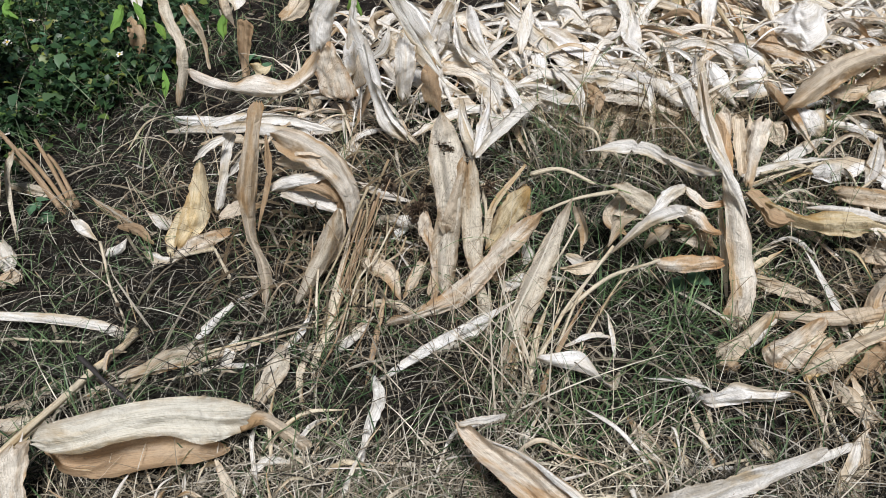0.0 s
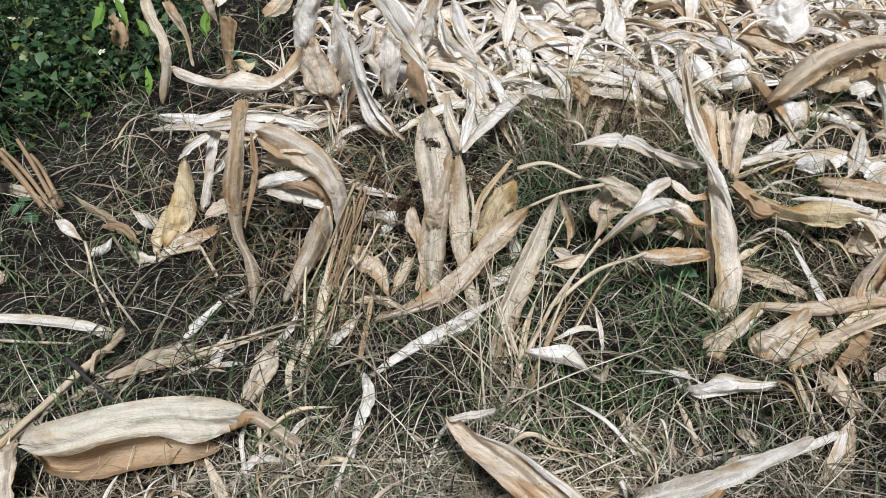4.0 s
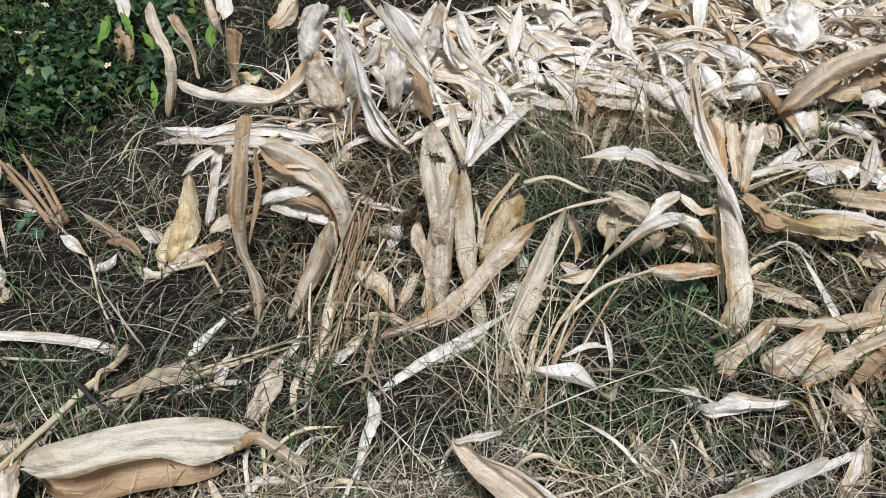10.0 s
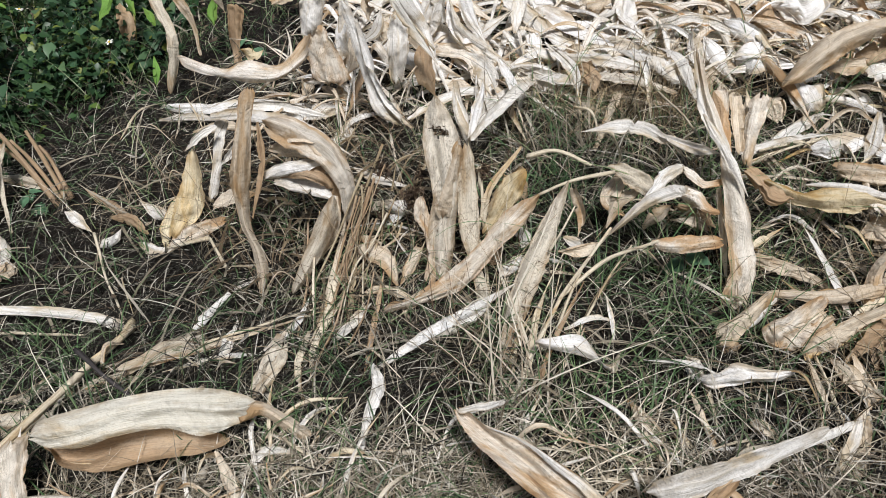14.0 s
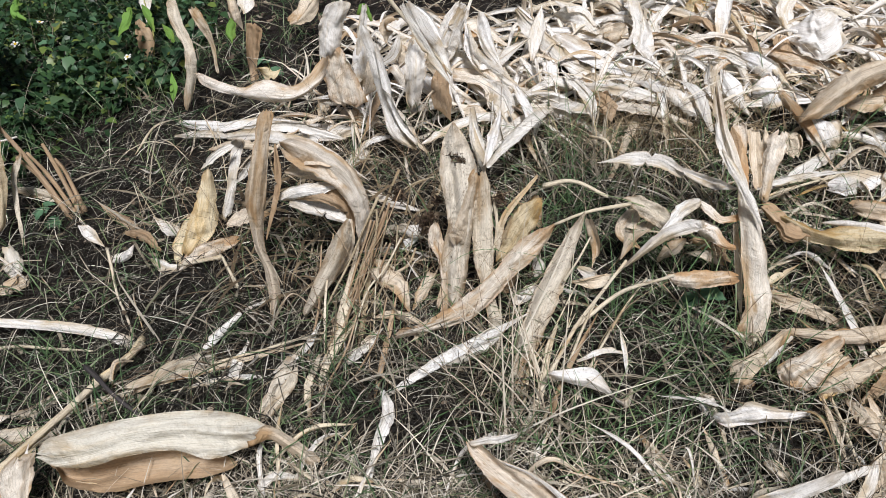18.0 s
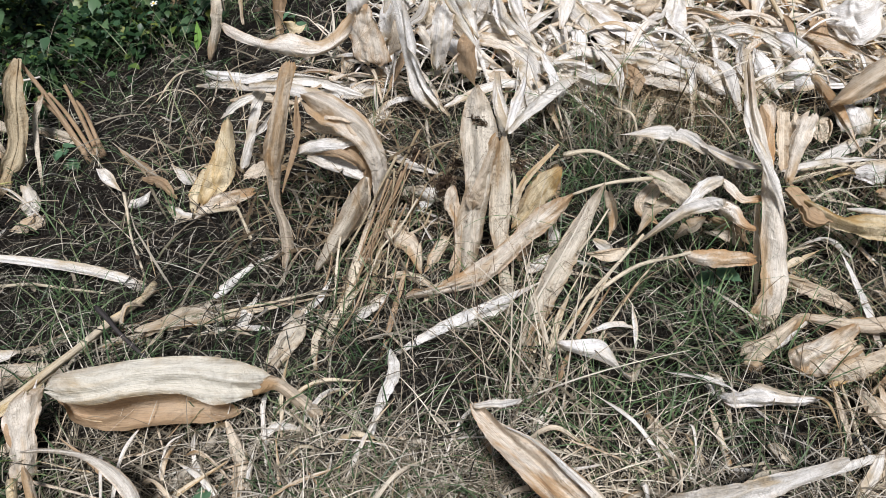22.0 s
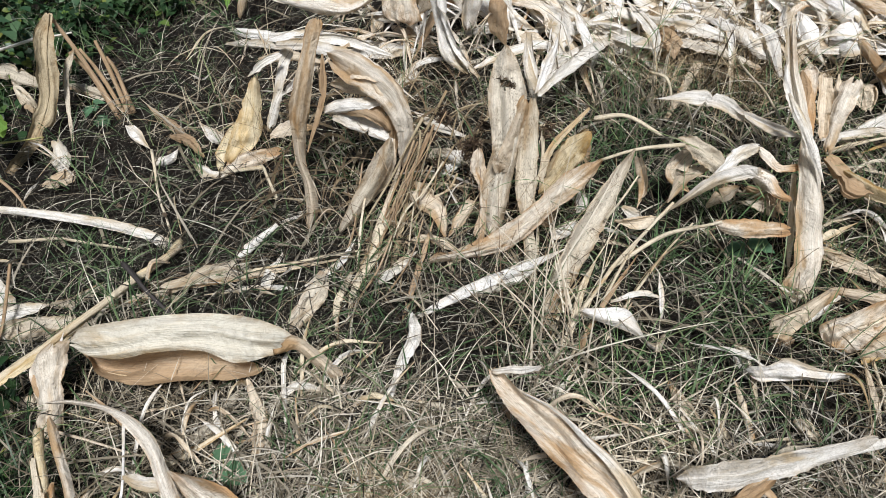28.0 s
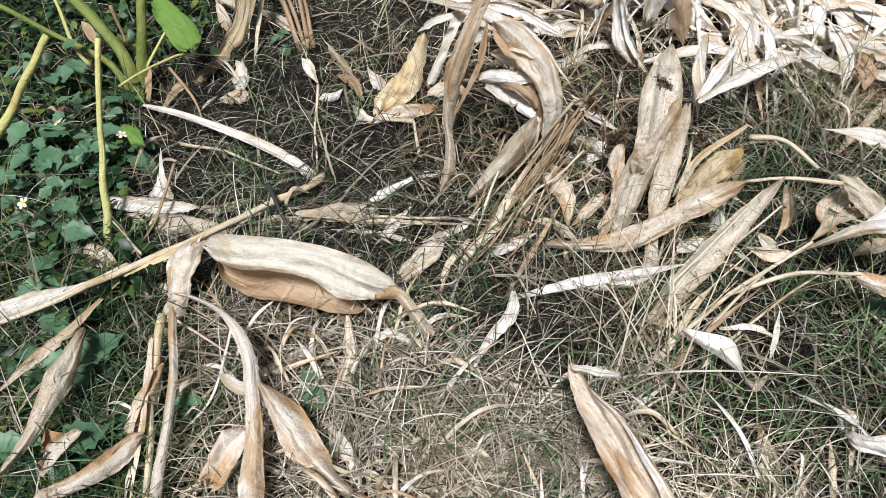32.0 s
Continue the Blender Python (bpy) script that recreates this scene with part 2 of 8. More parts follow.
def soil_material():
    m, nt, out = nodes_of("soil")
    coord = nt.nodes.new("ShaderNodeTexCoord")
    a = node(nt, "ShaderNodeTexNoise", Scale=4.0, Detail=8.0, Roughness=0.65)
    b = node(nt, "ShaderNodeTexNoise", Scale=70.0, Detail=6.0, Roughness=0.7)
    for n in (a, b):
        nt.links.new(coord.outputs["Object"], n.inputs["Vector"])
    c = ramp(nt, a.outputs["Fac"], [(0.3, (0.012, 0.009, 0.008)), (0.6, (0.028, 0.022, 0.018)), (0.8, (0.05, 0.04, 0.033))])
    c = mix(nt, 0.6, c, ramp(nt, b.outputs["Fac"], [(0.35, (0.25, 0.25, 0.25)), (0.7, (1.6, 1.5, 1.4))]), "MULTIPLY")
    finish(nt, out, c, 0.95, b.outputs["Fac"], 0.9, 0.02)
    return m


SOIL = soil_material()


def plain_material(name, colour, rough=0.6, translucent=0.0):
    m, nt, out = nodes_of(name)
    coord = nt.nodes.new("ShaderNodeTexCoord")
    n = node(nt, "ShaderNodeTexNoise", Scale=60.0, Detail=3.0)
    nt.links.new(coord.outputs["Object"], n.inputs["Vector"])
    c = mix(nt, 1.0, colour, ramp(nt, n.outputs["Fac"], [(0.3, (0.8, 0.8, 0.8)), (0.7, (1.1, 1.1, 1.1))]), "MULTIPLY")
    finish(nt, out, c, rough, None, translucent=translucent)
    return m


PETAL = plain_material("white_petal", (0.85, 0.85, 0.82), 0.6, 0.25)
POLLEN = plain_material("yellow_flower_centre", (0.75, 0.5, 0.04), 0.8)

# ---- ground ----


def slope(x, y):
    return 0.015 + 0.05 * (min(max(y, 0), 3.6) - 1.5) + 0.10 * max(min(x, 0), -1.0)


def slopes(x, y):
    return 0.015 + 0.05 * (np.clip(y, 0, 3.6) - 1.5) + 0.10 * np.clip(x, -1.0, 0)


def mesh_of(name, verts, faces, material, smooth=False):
    """A mesh from arrays: verts (n, 3), faces (m, 4)."""
    me = bpy.data.meshes.new(name)
    me.vertices.add(len(verts))
    me.vertices.foreach_set("co", np.ascontiguousarray(verts, dtype=np.float32).ravel())
    me.loops.add(faces.size)
    me.loops.foreach_set("vertex_index", np.ascontiguousarray(faces, dtype=np.int32).ravel())
    me.polygons.add(len(faces))
    me.polygons.foreach_set("loop_start", np.arange(0, faces.size, faces.shape[1], dtype=np.int32))
    me.polygons.foreach_set("use_smooth", np.full(len(faces), smooth))
    me.update(calc_edges=True)
    me.materials.append(material)
    return me


axis = np.concatenate([[-400, -150, -60, -25, -12, -7], np.linspace(-4.5, 4.5, 181), [7, 12, 25, 60, 150, 400]])
gx, gy = np.meshgrid(axis, axis + 2.0, indexing="ij")
bumps = 0.012 * np.sin(gx * 9 + 2 * np.sin(gy * 5)) * np.cos(gy * 8) + 0.008 * np.sin(gx * 23 + gy * 17) * np.sin(gy * 29 - gx * 11)
gz = slopes(gx, gy) - 0.02 + np.where(np.abs(gx) < 4.6, bumps, 0)
n_ax = len(axis)
idx = np.arange(n_ax * n_ax).reshape(n_ax, n_ax)
quads = np.stack([idx[:-1, :-1], idx[1:, :-1], idx[1:, 1:], idx[:-1, 1:]], -1).reshape(-1, 4)
ground = new("ground", mesh_of("ground", np.stack([gx, gy, gz], -1).reshape(-1, 3), quads, SOIL, True))
tagged(ground, "dark brown garden soil under dead grass", "ground", kind="structure")

# ---- leaves and stalks ----


def spline(points, n):
    """n + 1 places along a smooth curve through the points."""
    p = [Vector(q) for q in points]
    p = [2 * p[0] - p[1], *p, 2 * p[-1] - p[-2]]
    spans = len(p) - 3
    out = []
    for i in range(n + 1):
        u = i / n * spans
        k = min(int(u), spans - 1)
        f = u - k
        a, b, c, d = p[k:k + 4]
        out.append(0.5 * (2 * b + (c - a) * f + (2 * a - 5 * b + 4 * c - d) * f * f + (3 * b - a - 3 * c + d) * f ** 3))
    return out


# Rough direction from the plot to the camera; blades face it to fit its view.
TOWARD_CAMERA = Vector((0.1, -0.68, 0.72))
rnd = random.Random(7)


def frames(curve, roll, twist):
    """Tangent, side and normal along a curve; the normal is turned towards the camera."""
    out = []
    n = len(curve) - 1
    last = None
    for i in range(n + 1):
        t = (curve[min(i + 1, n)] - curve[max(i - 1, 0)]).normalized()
        nor = TOWARD_CAMERA - TOWARD_CAMERA.dot(t) * t
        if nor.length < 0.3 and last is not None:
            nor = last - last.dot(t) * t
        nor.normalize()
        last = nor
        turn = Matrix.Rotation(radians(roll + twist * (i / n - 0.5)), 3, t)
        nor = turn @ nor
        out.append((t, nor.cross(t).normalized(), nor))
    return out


def blade_mesh(points, width, kind, material, curl, roll, twist, wave, n=34, m=22, ends=None, crush=None):
    """A leaf blade along a curve: a folded, crushed ribbon with torn ends and edges. ends: its width there."""
    curve = spline(points, n)
    fr = frames(curve, roll, twist)
    seed = rnd.uniform(0, 900)

    def wob(a, b, k):
        return noise.noise((a, b, seed + 7.3 * k))

    fold, pleat, crease = rnd.uniform(0.8, 1.8), rnd.uniform(0.25, 0.6), rnd.uniform(0.12, 0.3)
    crush = rnd.uniform(0.3, 0.9) if crush is None else crush
    length = sum((b - a).length for a, b in zip(curve, curve[1:]))
    long = length / 0.3
    peak, split, bend, roll_up = rnd.uniform(0.55, 1.3), rnd.uniform(-0.45, 0.45), rnd.uniform(-0.95, 0.95), rnd.uniform(-0.6, 1.4)
    if kind == "l" and rnd.random() < 0.35:
        kind = "s"
    edge, hem, from_s, to_s = rnd.choice((-1, 1)), rnd.choice((0, 2.6, 2.2, -2.4, 1.5)), rnd.uniform(-0.2, 0.5), rnd.uniform(0.6, 1.2)
    brim, knots = rnd.uniform(0.3, 0.7), rnd.uniform(0.05, 0.18)
    if kind == "b":
        bend, knots, hem = bend * 0.8, 0.2, rnd.choice((0, 0, 2.2))
    if ends is None:
        ends = (rnd.choice((0.05, 0.1, 0.3, 0.5)), rnd.choice((0.03, 0.03, 0.08, 0.35))) if kind == "l" else (rnd.uniform(0.15, 0.6), rnd.choice((0.03, 0.05, 0.1, 0.4))) if kind == "s" else (rnd.uniform(0.15, 0.5), rnd.uniform(0.08, 0.4))
    nick = [rnd.choice((-9, rnd.uniform(0.1, 0.95))) for e in (0, 1)]
    verts, uvs, spans, ring = [], [], [], m + 1
    ox, oy = rnd.uniform(0, 9), rnd.uniform(0, 9)
    for i, (p, (t, side, nor)) in enumerate(zip(curve, fr)):
        s = i / n
        d = s * long
        base = ends[0] * (1 - s) + ends[1] * s
        if kind == "l":
            w = base + (1 - base) * max(math.sin(math.pi * s ** peak), 0.0) ** 1.35
        elif kind == "b":
            w = base + (1 - base) * math.sin(math.pi * s)
        else:
            w = min(1, s / 0.25 * (1 - ends[0]) + ends[0], (1 - s) / 0.35 * (1 - ends[1]) + ends[1])
        half = max(width * 0.5 * w * (1 + knots * wob(d * 2.6, 0, 1) + 0.10 * wob(d * 9, 0, 2)), 0.0012)
        drift = width * w * 0.16 * wob(d * 2.2, 0, 3)
        lift = width * w * 0.22 * wob(d * 2.6, 0, 5)
        spin = 0.9 * knots * wob(d * 2.1, 0, 6)
        side, nor = side * math.cos(spin) + nor * math.sin(spin), nor * math.cos(spin) - side * math.sin(spin)
        turned = hem * max(0, min(1, (s - from_s) * 9)) * max(0, min(1, (to_s - s) * 9))
        xs, zs, x, z = [], [], 0.0, 0.0
        for j in range(ring):
            u = 2 * j / m - 1
            a = (curl * (1 + roll_up * (s - 0.5)) * u + bend * math.tanh((u - split) * 12) + fold * wob(u * 1.1, d * 1.4, 7) + pleat * wob(u * 3.2, d * 1.1, 8) + crease * wob(u * 9, d * 0.7, 9)
                 + wave * 2.5 * abs(u) ** 3 * wob(u * 2, d * 4, 10) + 0.22 * wob(u * 4 + d * 2, d * 3.5, 17))
            a = max(-1.5, min(1.5, a)) + turned * max(0, min(1, (u * edge - brim - 0.15 * wob(d * 4, 1, 18)) * 9)) * edge
            xs.append(x)
            zs.append(z)
            x += math.cos(a) * 2 / m
            z += math.sin(a) * 2 / m
        flank = [1 + 0.9 * knots * (wob(d * 2.4, 4 * e, 19) + 0.5 * wob(d * 7, 4 * e, 20)) - 0.75 * max(0, 1 - abs(s - nick[e]) / 0.035) * (1 + wob(d * 30, e, 21)) for e in (0, 1)]
        wide = max(xs) - min(xs)
        mid, tall, k = (max(xs) + min(xs)) / 2, sum(zs) / len(zs), 2 / max(wide, 0.9)
        tear = max(0, 1 - min(s, 1 - s) / 0.12) * (1 if s > 0.5 else -1)
        for j in range(ring):
            u = 2 * j / m - 1
            jag = 1 + min(1, 0.02 / half) * (0.2 * wob(d * 18, u, 11) + 0.14 * wob(d * 55, u, 12)) * abs(u) ** 6
            dent = 0.15 * (1 - 2.4 * abs(wob(u * 1.2 + d * 1.2, d * 2.8 - u * 0.9, 13))) + 0.05 * (1 - 2.4 * abs(wob(u * 2.6 - d, d * 10 + u, 14)))
            verts.append(p + side * ((xs[j] - mid) * k * half * jag * max(0.15, flank[xs[j] > mid]) + drift) + nor * ((zs[j] - tall) * half + lift + crush * width * w * dent)
                         + t * (tear * min(0.03, 0.6 * half) * (wob(u * 1.6, i * 0.1, 15) + 0.4 * wob(u * 6, i * 0.1, 22)) * 1.3))
            uvs.append((u * half + ox, s * length + oy))
            spans.append((u, s))
    faces = []
    for i in range(n):
        for j in range(m):
            faces.append((i * ring + j, i * ring + j + 1, (i + 1) * ring + j + 1, (i + 1) * ring + j))
    return leaf_mesh(verts, faces, uvs, spans, material)


def sheet_mesh(rails, material, n=34, m=20, pleat=1.0, rough=1.0, hole=None):
    """A broad dry leaf stretched between rails that run along it: the first and last are its edges, those between them its folds."""
    lines = [spline(r, n) for r in rails]
    seed = rnd.uniform(0, 900)
    ox, oy = rnd.uniform(0, 9), rnd.uniform(0, 9)
    fine, broad, sharp = rnd.uniform(0.0012, 0.0022) * pleat, rnd.uniform(0.009, 0.015) * pleat, rnd.uniform(0.003, 0.007) * pleat
    nicks = [(e, rnd.uniform(0.1, 0.95), rnd.uniform(0.008, 0.03), rnd.uniform(0.04, 0.22) * rough) for e in (-1, -1, 1, 1)]
    hem = [(rnd.uniform(-1, 1), rnd.uniform(0, 1), rnd.uniform(0.12, 0.3)) for e in (0, 1)]
    verts, uvs, spans, ring, along = [], [], [], m + 1, 0.0
    length = sum((b - a).length for a, b in zip(lines[0], lines[0][1:]))
    for i in range(n + 1):
        s = i / n
        row = [line[i] for line in lines]
        if len(row) == 2:
            row = [row[0], (row[0] + row[1]) / 2, row[1]]
        ahead = lines[0][min(i + 1, n)] - lines[0][max(i - 1, 0)] + lines[-1][min(i + 1, n)] - lines[-1][max(i - 1, 0)]
        across = row[-1] - row[0]
        nor = across.cross(ahead)
        nor = nor.normalized() if nor.length > 1e-9 else TOWARD_CAMERA.copy()
        wide = across.length
        v = s * length
        places = spline(row, m)
        ends = max(0, 1 - min(s, 1 - s) / 0.07)
        middle = (row[0] + row[-1]) / 2
        places = [middle + (q - middle) * (1 - 0.6 * ends ** 2) for q in places]
        for j, q in enumerate(places):
            u = 2 * j / m - 1
            x = u * wide / 2
            room = min(1, wide / 0.05)
            bump = fine * noise.noise((x * 330, v * 5, seed)) + broad * room * noise.noise((x * 42, v * 9, seed + 5)) + 0.007 * pleat * room * (1 - 2.5 * abs(noise.noise((x * 20 + v * 9, v * 13, seed + 8))))
            bump += rough * room * abs(u) ** 3 * (0.016 * noise.noise((u * 3, v * 13, seed + 9)) + 0.006 * noise.noise((u * 3, v * 31, seed + 10)))
            bump += 1.25 * sharp * room * room * (1 - 3.6 * abs(noise.noise((x * 34, v * 2.6, seed + 14)))) + 0.0025 * room * (1 - 3.0 * abs(noise.noise((x * 60 - v * 25, v * 32, seed + 15))))
            side = hem[u > 0]
            bump += 0.022 * room * side[0] * max(0, abs(u) - 0.72) / 0.28 * max(0, 1 - abs(s - side[1]) / side[2])
            for e, where, span, deep in nicks:
                if e * u > 0:
                    q = q - across * (0.5 * e * deep * abs(u) ** 3 * max(0, 1 - abs(s - where) / span))
            ragged = 0.0035 * rough * room * abs(u) ** 8 * (noise.noise((u, v * 60, seed + 11)) + 0.7 * noise.noise((u, v * 170, seed + 12)))
            tear = 0.02 * ends * room * (noise.noise((u * 2.2, seed, 1.0)) + 0.2 * noise.noise((u * 7, seed, 2.0)))
            verts.append(q + nor * bump + (across / wide * ragged * (1 if u > 0 else -1) if wide > 1e-6 else Vector()) + (ahead.normalized() * tear * (1 if s > 0.5 else -1) if ahead.length > 1e-9 else Vector()))
            uvs.append((x + ox, v + oy))
            spans.append((u, s))
    faces = [(i * ring + j, i * ring + j + 1, (i + 1) * ring + j + 1, (i + 1) * ring + j) for i in range(n) for j in range(m)
             if not (hole and math.hypot((2 * (j + 0.5) / m - 1 - hole[0]) * 0.04, ((i + 0.5) / n - hole[1]) * length) < hole[2] * (1 + 0.7 * noise.noise((i * 0.9, j * 0.9, seed))))]
    return leaf_mesh(verts, faces, uvs, spans, material)


def leaf_mesh(verts, faces, uvs, spans, material):
    me = bpy.data.meshes.new("blade")
    me.from_pydata(verts, [], faces)
    for name, values in (("UVMap", uvs), ("Span", spans)):
        layer = me.uv_layers.new(name=name)
        layer.data.foreach_set("uv", [c for loop in me.loops for c in values[loop.vertex_index]])
    me.polygons.foreach_set("use_smooth", [True] * len(me.polygons))
    me.materials.append(material)
    return me


def tube_mesh(points, radius, material, name="stalk", n=14, sides=7, taper=0.6, groove=0.25, offset=None):
    """A tapering stalk with a groove along it."""
    curve = spline(points, n)
    fr = frames(curve, rnd.uniform(-40, 40), 0)
    ph = rnd.uniform(0, 6.28)
    verts, uvs = [], []
    length = sum((b - a).length for a, b in zip(curve, curve[1:]))
    for i, (p, (t, side, nor)) in enumerate(zip(curve, fr)):
        s = i / n
        sway = 0.3 * radius + 0.006 * min(length, 0.5)
        p = p + side * (sway * noise.noise((s * length * 9, ph, 0))) + nor * (sway * noise.noise((s * length * 11, ph, 5)))
        r = radius * (1 - (1 - taper) * s) * (1 + 0.08 * math.sin(9 * s + ph))
        for j in range(sides):
            a = 2 * math.pi * j / sides
            k = r * (1 - groove * max(0, math.cos(a - ph)) ** 3)
            verts.append(p + side * (k * math.cos(a)) + nor * (k * math.sin(a)) + (nor * offset * radius if offset else Vector()))
            uvs.append((a * r, s * length))
    faces = [(i * sides + j, i * sides + (j + 1) % sides, (i + 1) * sides + (j + 1) % sides, (i + 1) * sides + j) for i in range(n) for j in range(sides)]
    faces += [tuple(range(sides - 1, -1, -1)), tuple(n * sides + j for j in range(sides))]
    me = bpy.data.meshes.new(name)
    me.from_pydata(verts, [], faces)
    layer = me.uv_layers.new(name="UVMap")
    for loop in me.loops:
        layer.data[loop.index].uv = uvs[loop.vertex_index]
    layer = me.uv_layers.new(name="Span")
    layer.data.foreach_set("uv", [0.2, 0.5] * len(me.loops))
    me.polygons.foreach_set("use_smooth", [True] * len(me.polygons))
    me.materials.append(material)
    return me


def rehang(ob, parent):
    ob.parent = parent
    ob.matrix_parent_inverse = Matrix.Translation(-parent.matrix_basis.translation)
    return ob


LOOK = {"W": "bleached cream", "G": "weathered grey-straw", "T": "tan", "V": "cream and brown", "X": "half-brown cream", "B": "rusty brown", "O": "olive-brown", "Y": "ochre yellow", "C": "olive-cream", "S": "straw-coloured", "K": "blackened",
        "N": "fresh green", "P": "green", "Q": "yellow-green"}


def leaf_piece(tone, kind, width, points, curl=None, roll=None, twist=None, wave=None, **more):
    """A blade with its midrib, or a stalk; blade places are in the world."""
    if kind == "k":
        ob = new("stalk", tube_mesh(points, width / 2, LEAF[tone]))
        return ob, None
    curl = rnd.choice((-1, -1, 1)) * rnd.uniform(0.4, 1.5) if curl is None else curl
    roll = rnd.uniform(-18, 18) if roll is None else roll
    twist = (rnd.uniform(-130, 130) if rnd.random() < 0.4 else rnd.uniform(-35, 35)) if twist is None else twist
    wave = rnd.uniform(0.1, 0.45) if wave is None else wave
    ob = new("leaf", blade_mesh(points, width, kind, LEAF[tone], curl, roll, twist, wave, **more))
    rib = None
    if width > 0.035 and rnd.random() < 0.4:
        inner = spline(points, 8)[:8]
        rib = new("midrib", tube_mesh(inner, min(0.0028, width * 0.035), LEAF["S" if tone in "WGYTVX" else tone], "midrib", 12, 5, 0.3, 0.1))
    return ob, rib


def plant(x, y, name="withered_plant", label="withered broad-leaved plant with drooping dry leaves", group="withered plants"):
    p = new(name)
    p.location = (x, y, slope(x, y))
    return tagged(p, label, "plant", group)


def grow(p, tone, kind, width, points, **shape):
    ob, rib = leaf_piece(tone, kind, width, points, **shape)
    rehang(ob, p)
    tagged(ob, LOOK[tone] + (" stalk" if kind == "k" else " leaf" if tone == "N" else " dry papery leaf"))
    if rib:
        rib.parent = ob
    return ob


def grow_sheet(p, tone, rails, **shape):
    return tagged(rehang(new("leaf", sheet_mesh(rails, LEAF[tone], **shape)), p), LOOK[tone] + " dry papery leaf")


def lone_sheet(tone, rails, **shape):
    ob = new("dry_leaf", sheet_mesh(rails, LEAF[tone], **shape))
    high = max(q[2] - slope(q[0], q[1]) for r in rails for q in r)
    how = "curled up above the leaf pile" if high > 0.14 else "lying among other fallen leaves" if high > 0.06 else "lying flat on dead grass"
    return tagged(ob, LOOK[tone] + " creased dry leaf " + how, "leaf", "fallen dry leaves")


def lone(tone, kind, width, points, group="fallen dry leaves", **shape):
    ob, rib = leaf_piece(tone, kind, width, points, **shape)
    high = max(q[2] - slope(q[0], q[1]) for q in points)
    if kind == "k":
        ob.name = "dry_stalk" if tone != "K" else "stick"
        tagged(ob, LOOK[tone] + (" dry stalk lying on the dead grass" if tone != "K" else " twig lying on the dead grass"), "stalk" if tone != "K" else "stick", "fallen stalks")
    else:
        ob.name = "dry_leaf"
        how = "curled up above the leaf pile" if high > 0.14 else "lying among other fallen leaves" if high > 0.06 else "lying flat on dead grass"
        tagged(ob, LOOK[tone] + " creased dry leaf " + how, "leaf", group)
    if rib:
        rib.parent = ob
    return ob

p = plant(-0.378, 1.723)
grow_sheet(p, 'Y', [[(-0.503, 1.973, 0.226), (-0.529, 1.938, 0.159), (-0.563, 1.907, 0.093), (-0.585, 1.864, 0.025)], [(-0.480, 1.962, 0.243), (-0.494, 1.917, 0.157), (-0.521, 1.885, 0.091), (-0.561, 1.845, 0.031)], [(-0.481, 1.989, 0.228), (-0.479, 1.937, 0.132), (-0.495, 1.906, 0.069), (-0.554, 1.870, 0.013)]])
grow_sheet(p, 'Y', [[(-0.576, 1.962, 0.095), (-0.618, 1.934, 0.055), (-0.629, 1.895, 0.010), (-0.611, 1.871, -0.021)], [(-0.565, 1.952, 0.097), (-0.589, 1.918, 0.046), (-0.596, 1.886, 0.011), (-0.597, 1.864, -0.016)]])
grow_sheet(p, 'X', [[(-0.591, 1.841, -0.006), (-0.561, 1.868, 0.028), (-0.498, 1.887, 0.050), (-0.428, 1.901, 0.060)], [(-0.582, 1.829, -0.003), (-0.531, 1.846, 0.016), (-0.473, 1.862, 0.035), (-0.422, 1.880, 0.053)]])
grow(p, 'S', 'k', 0.012, [(-0.378, 1.723, -0.012), (-0.425, 1.788, 0.027), (-0.456, 1.833, 0.046)])
grow(p, 'S', 'k', 0.014, [(-0.456, 1.833, 0.046), (-0.525, 1.833, 0.029), (-0.595, 1.848, 0.003)])
grow_sheet(p, 'T', [[(-0.252, 1.836, 0.481), (-0.262, 1.804, 0.435), (-0.279, 1.775, 0.377), (-0.301, 1.757, 0.311), (-0.310, 1.746, 0.235), (-0.310, 1.732, 0.158), (-0.292, 1.709, 0.103), (-0.284, 1.670, 0.042), (-0.280, 1.634, 0.004)], [(-0.227, 1.825, 0.486), (-0.240, 1.792, 0.440), (-0.255, 1.764, 0.382), (-0.272, 1.746, 0.316), (-0.288, 1.736, 0.241), (-0.293, 1.722, 0.165), (-0.274, 1.698, 0.111), (-0.266, 1.663, 0.057), (-0.271, 1.624, 0.012)], [(-0.215, 1.838, 0.468), (-0.227, 1.817, 0.439), (-0.241, 1.781, 0.370), (-0.255, 1.763, 0.303), (-0.276, 1.754, 0.227), (-0.287, 1.739, 0.151), (-0.268, 1.713, 0.098), (-0.256, 1.682, 0.049), (-0.272, 1.639, -0.001)]])
grow(p, 'B', 's', 0.017, [(-0.220, 1.799, 0.408), (-0.229, 1.765, 0.305), (-0.275, 1.733, 0.179)])
grow_sheet(p, 'W', [[(-0.437, 2.050, 0.280), (-0.451, 2.003, 0.187), (-0.491, 1.961, 0.081)], [(-0.394, 2.047, 0.280), (-0.428, 1.997, 0.185), (-0.464, 1.957, 0.082)]])
grow(p, 'W', 's', 0.020, [(-0.411, 1.999, 0.289), (-0.454, 1.972, 0.273), (-0.501, 1.962, 0.238)])
grow(p, 'W', 's', 0.036, [(-0.433, 2.029, 0.298), (-0.291, 1.984, 0.320), (-0.150, 1.934, 0.302), (-0.026, 1.844, 0.270)])
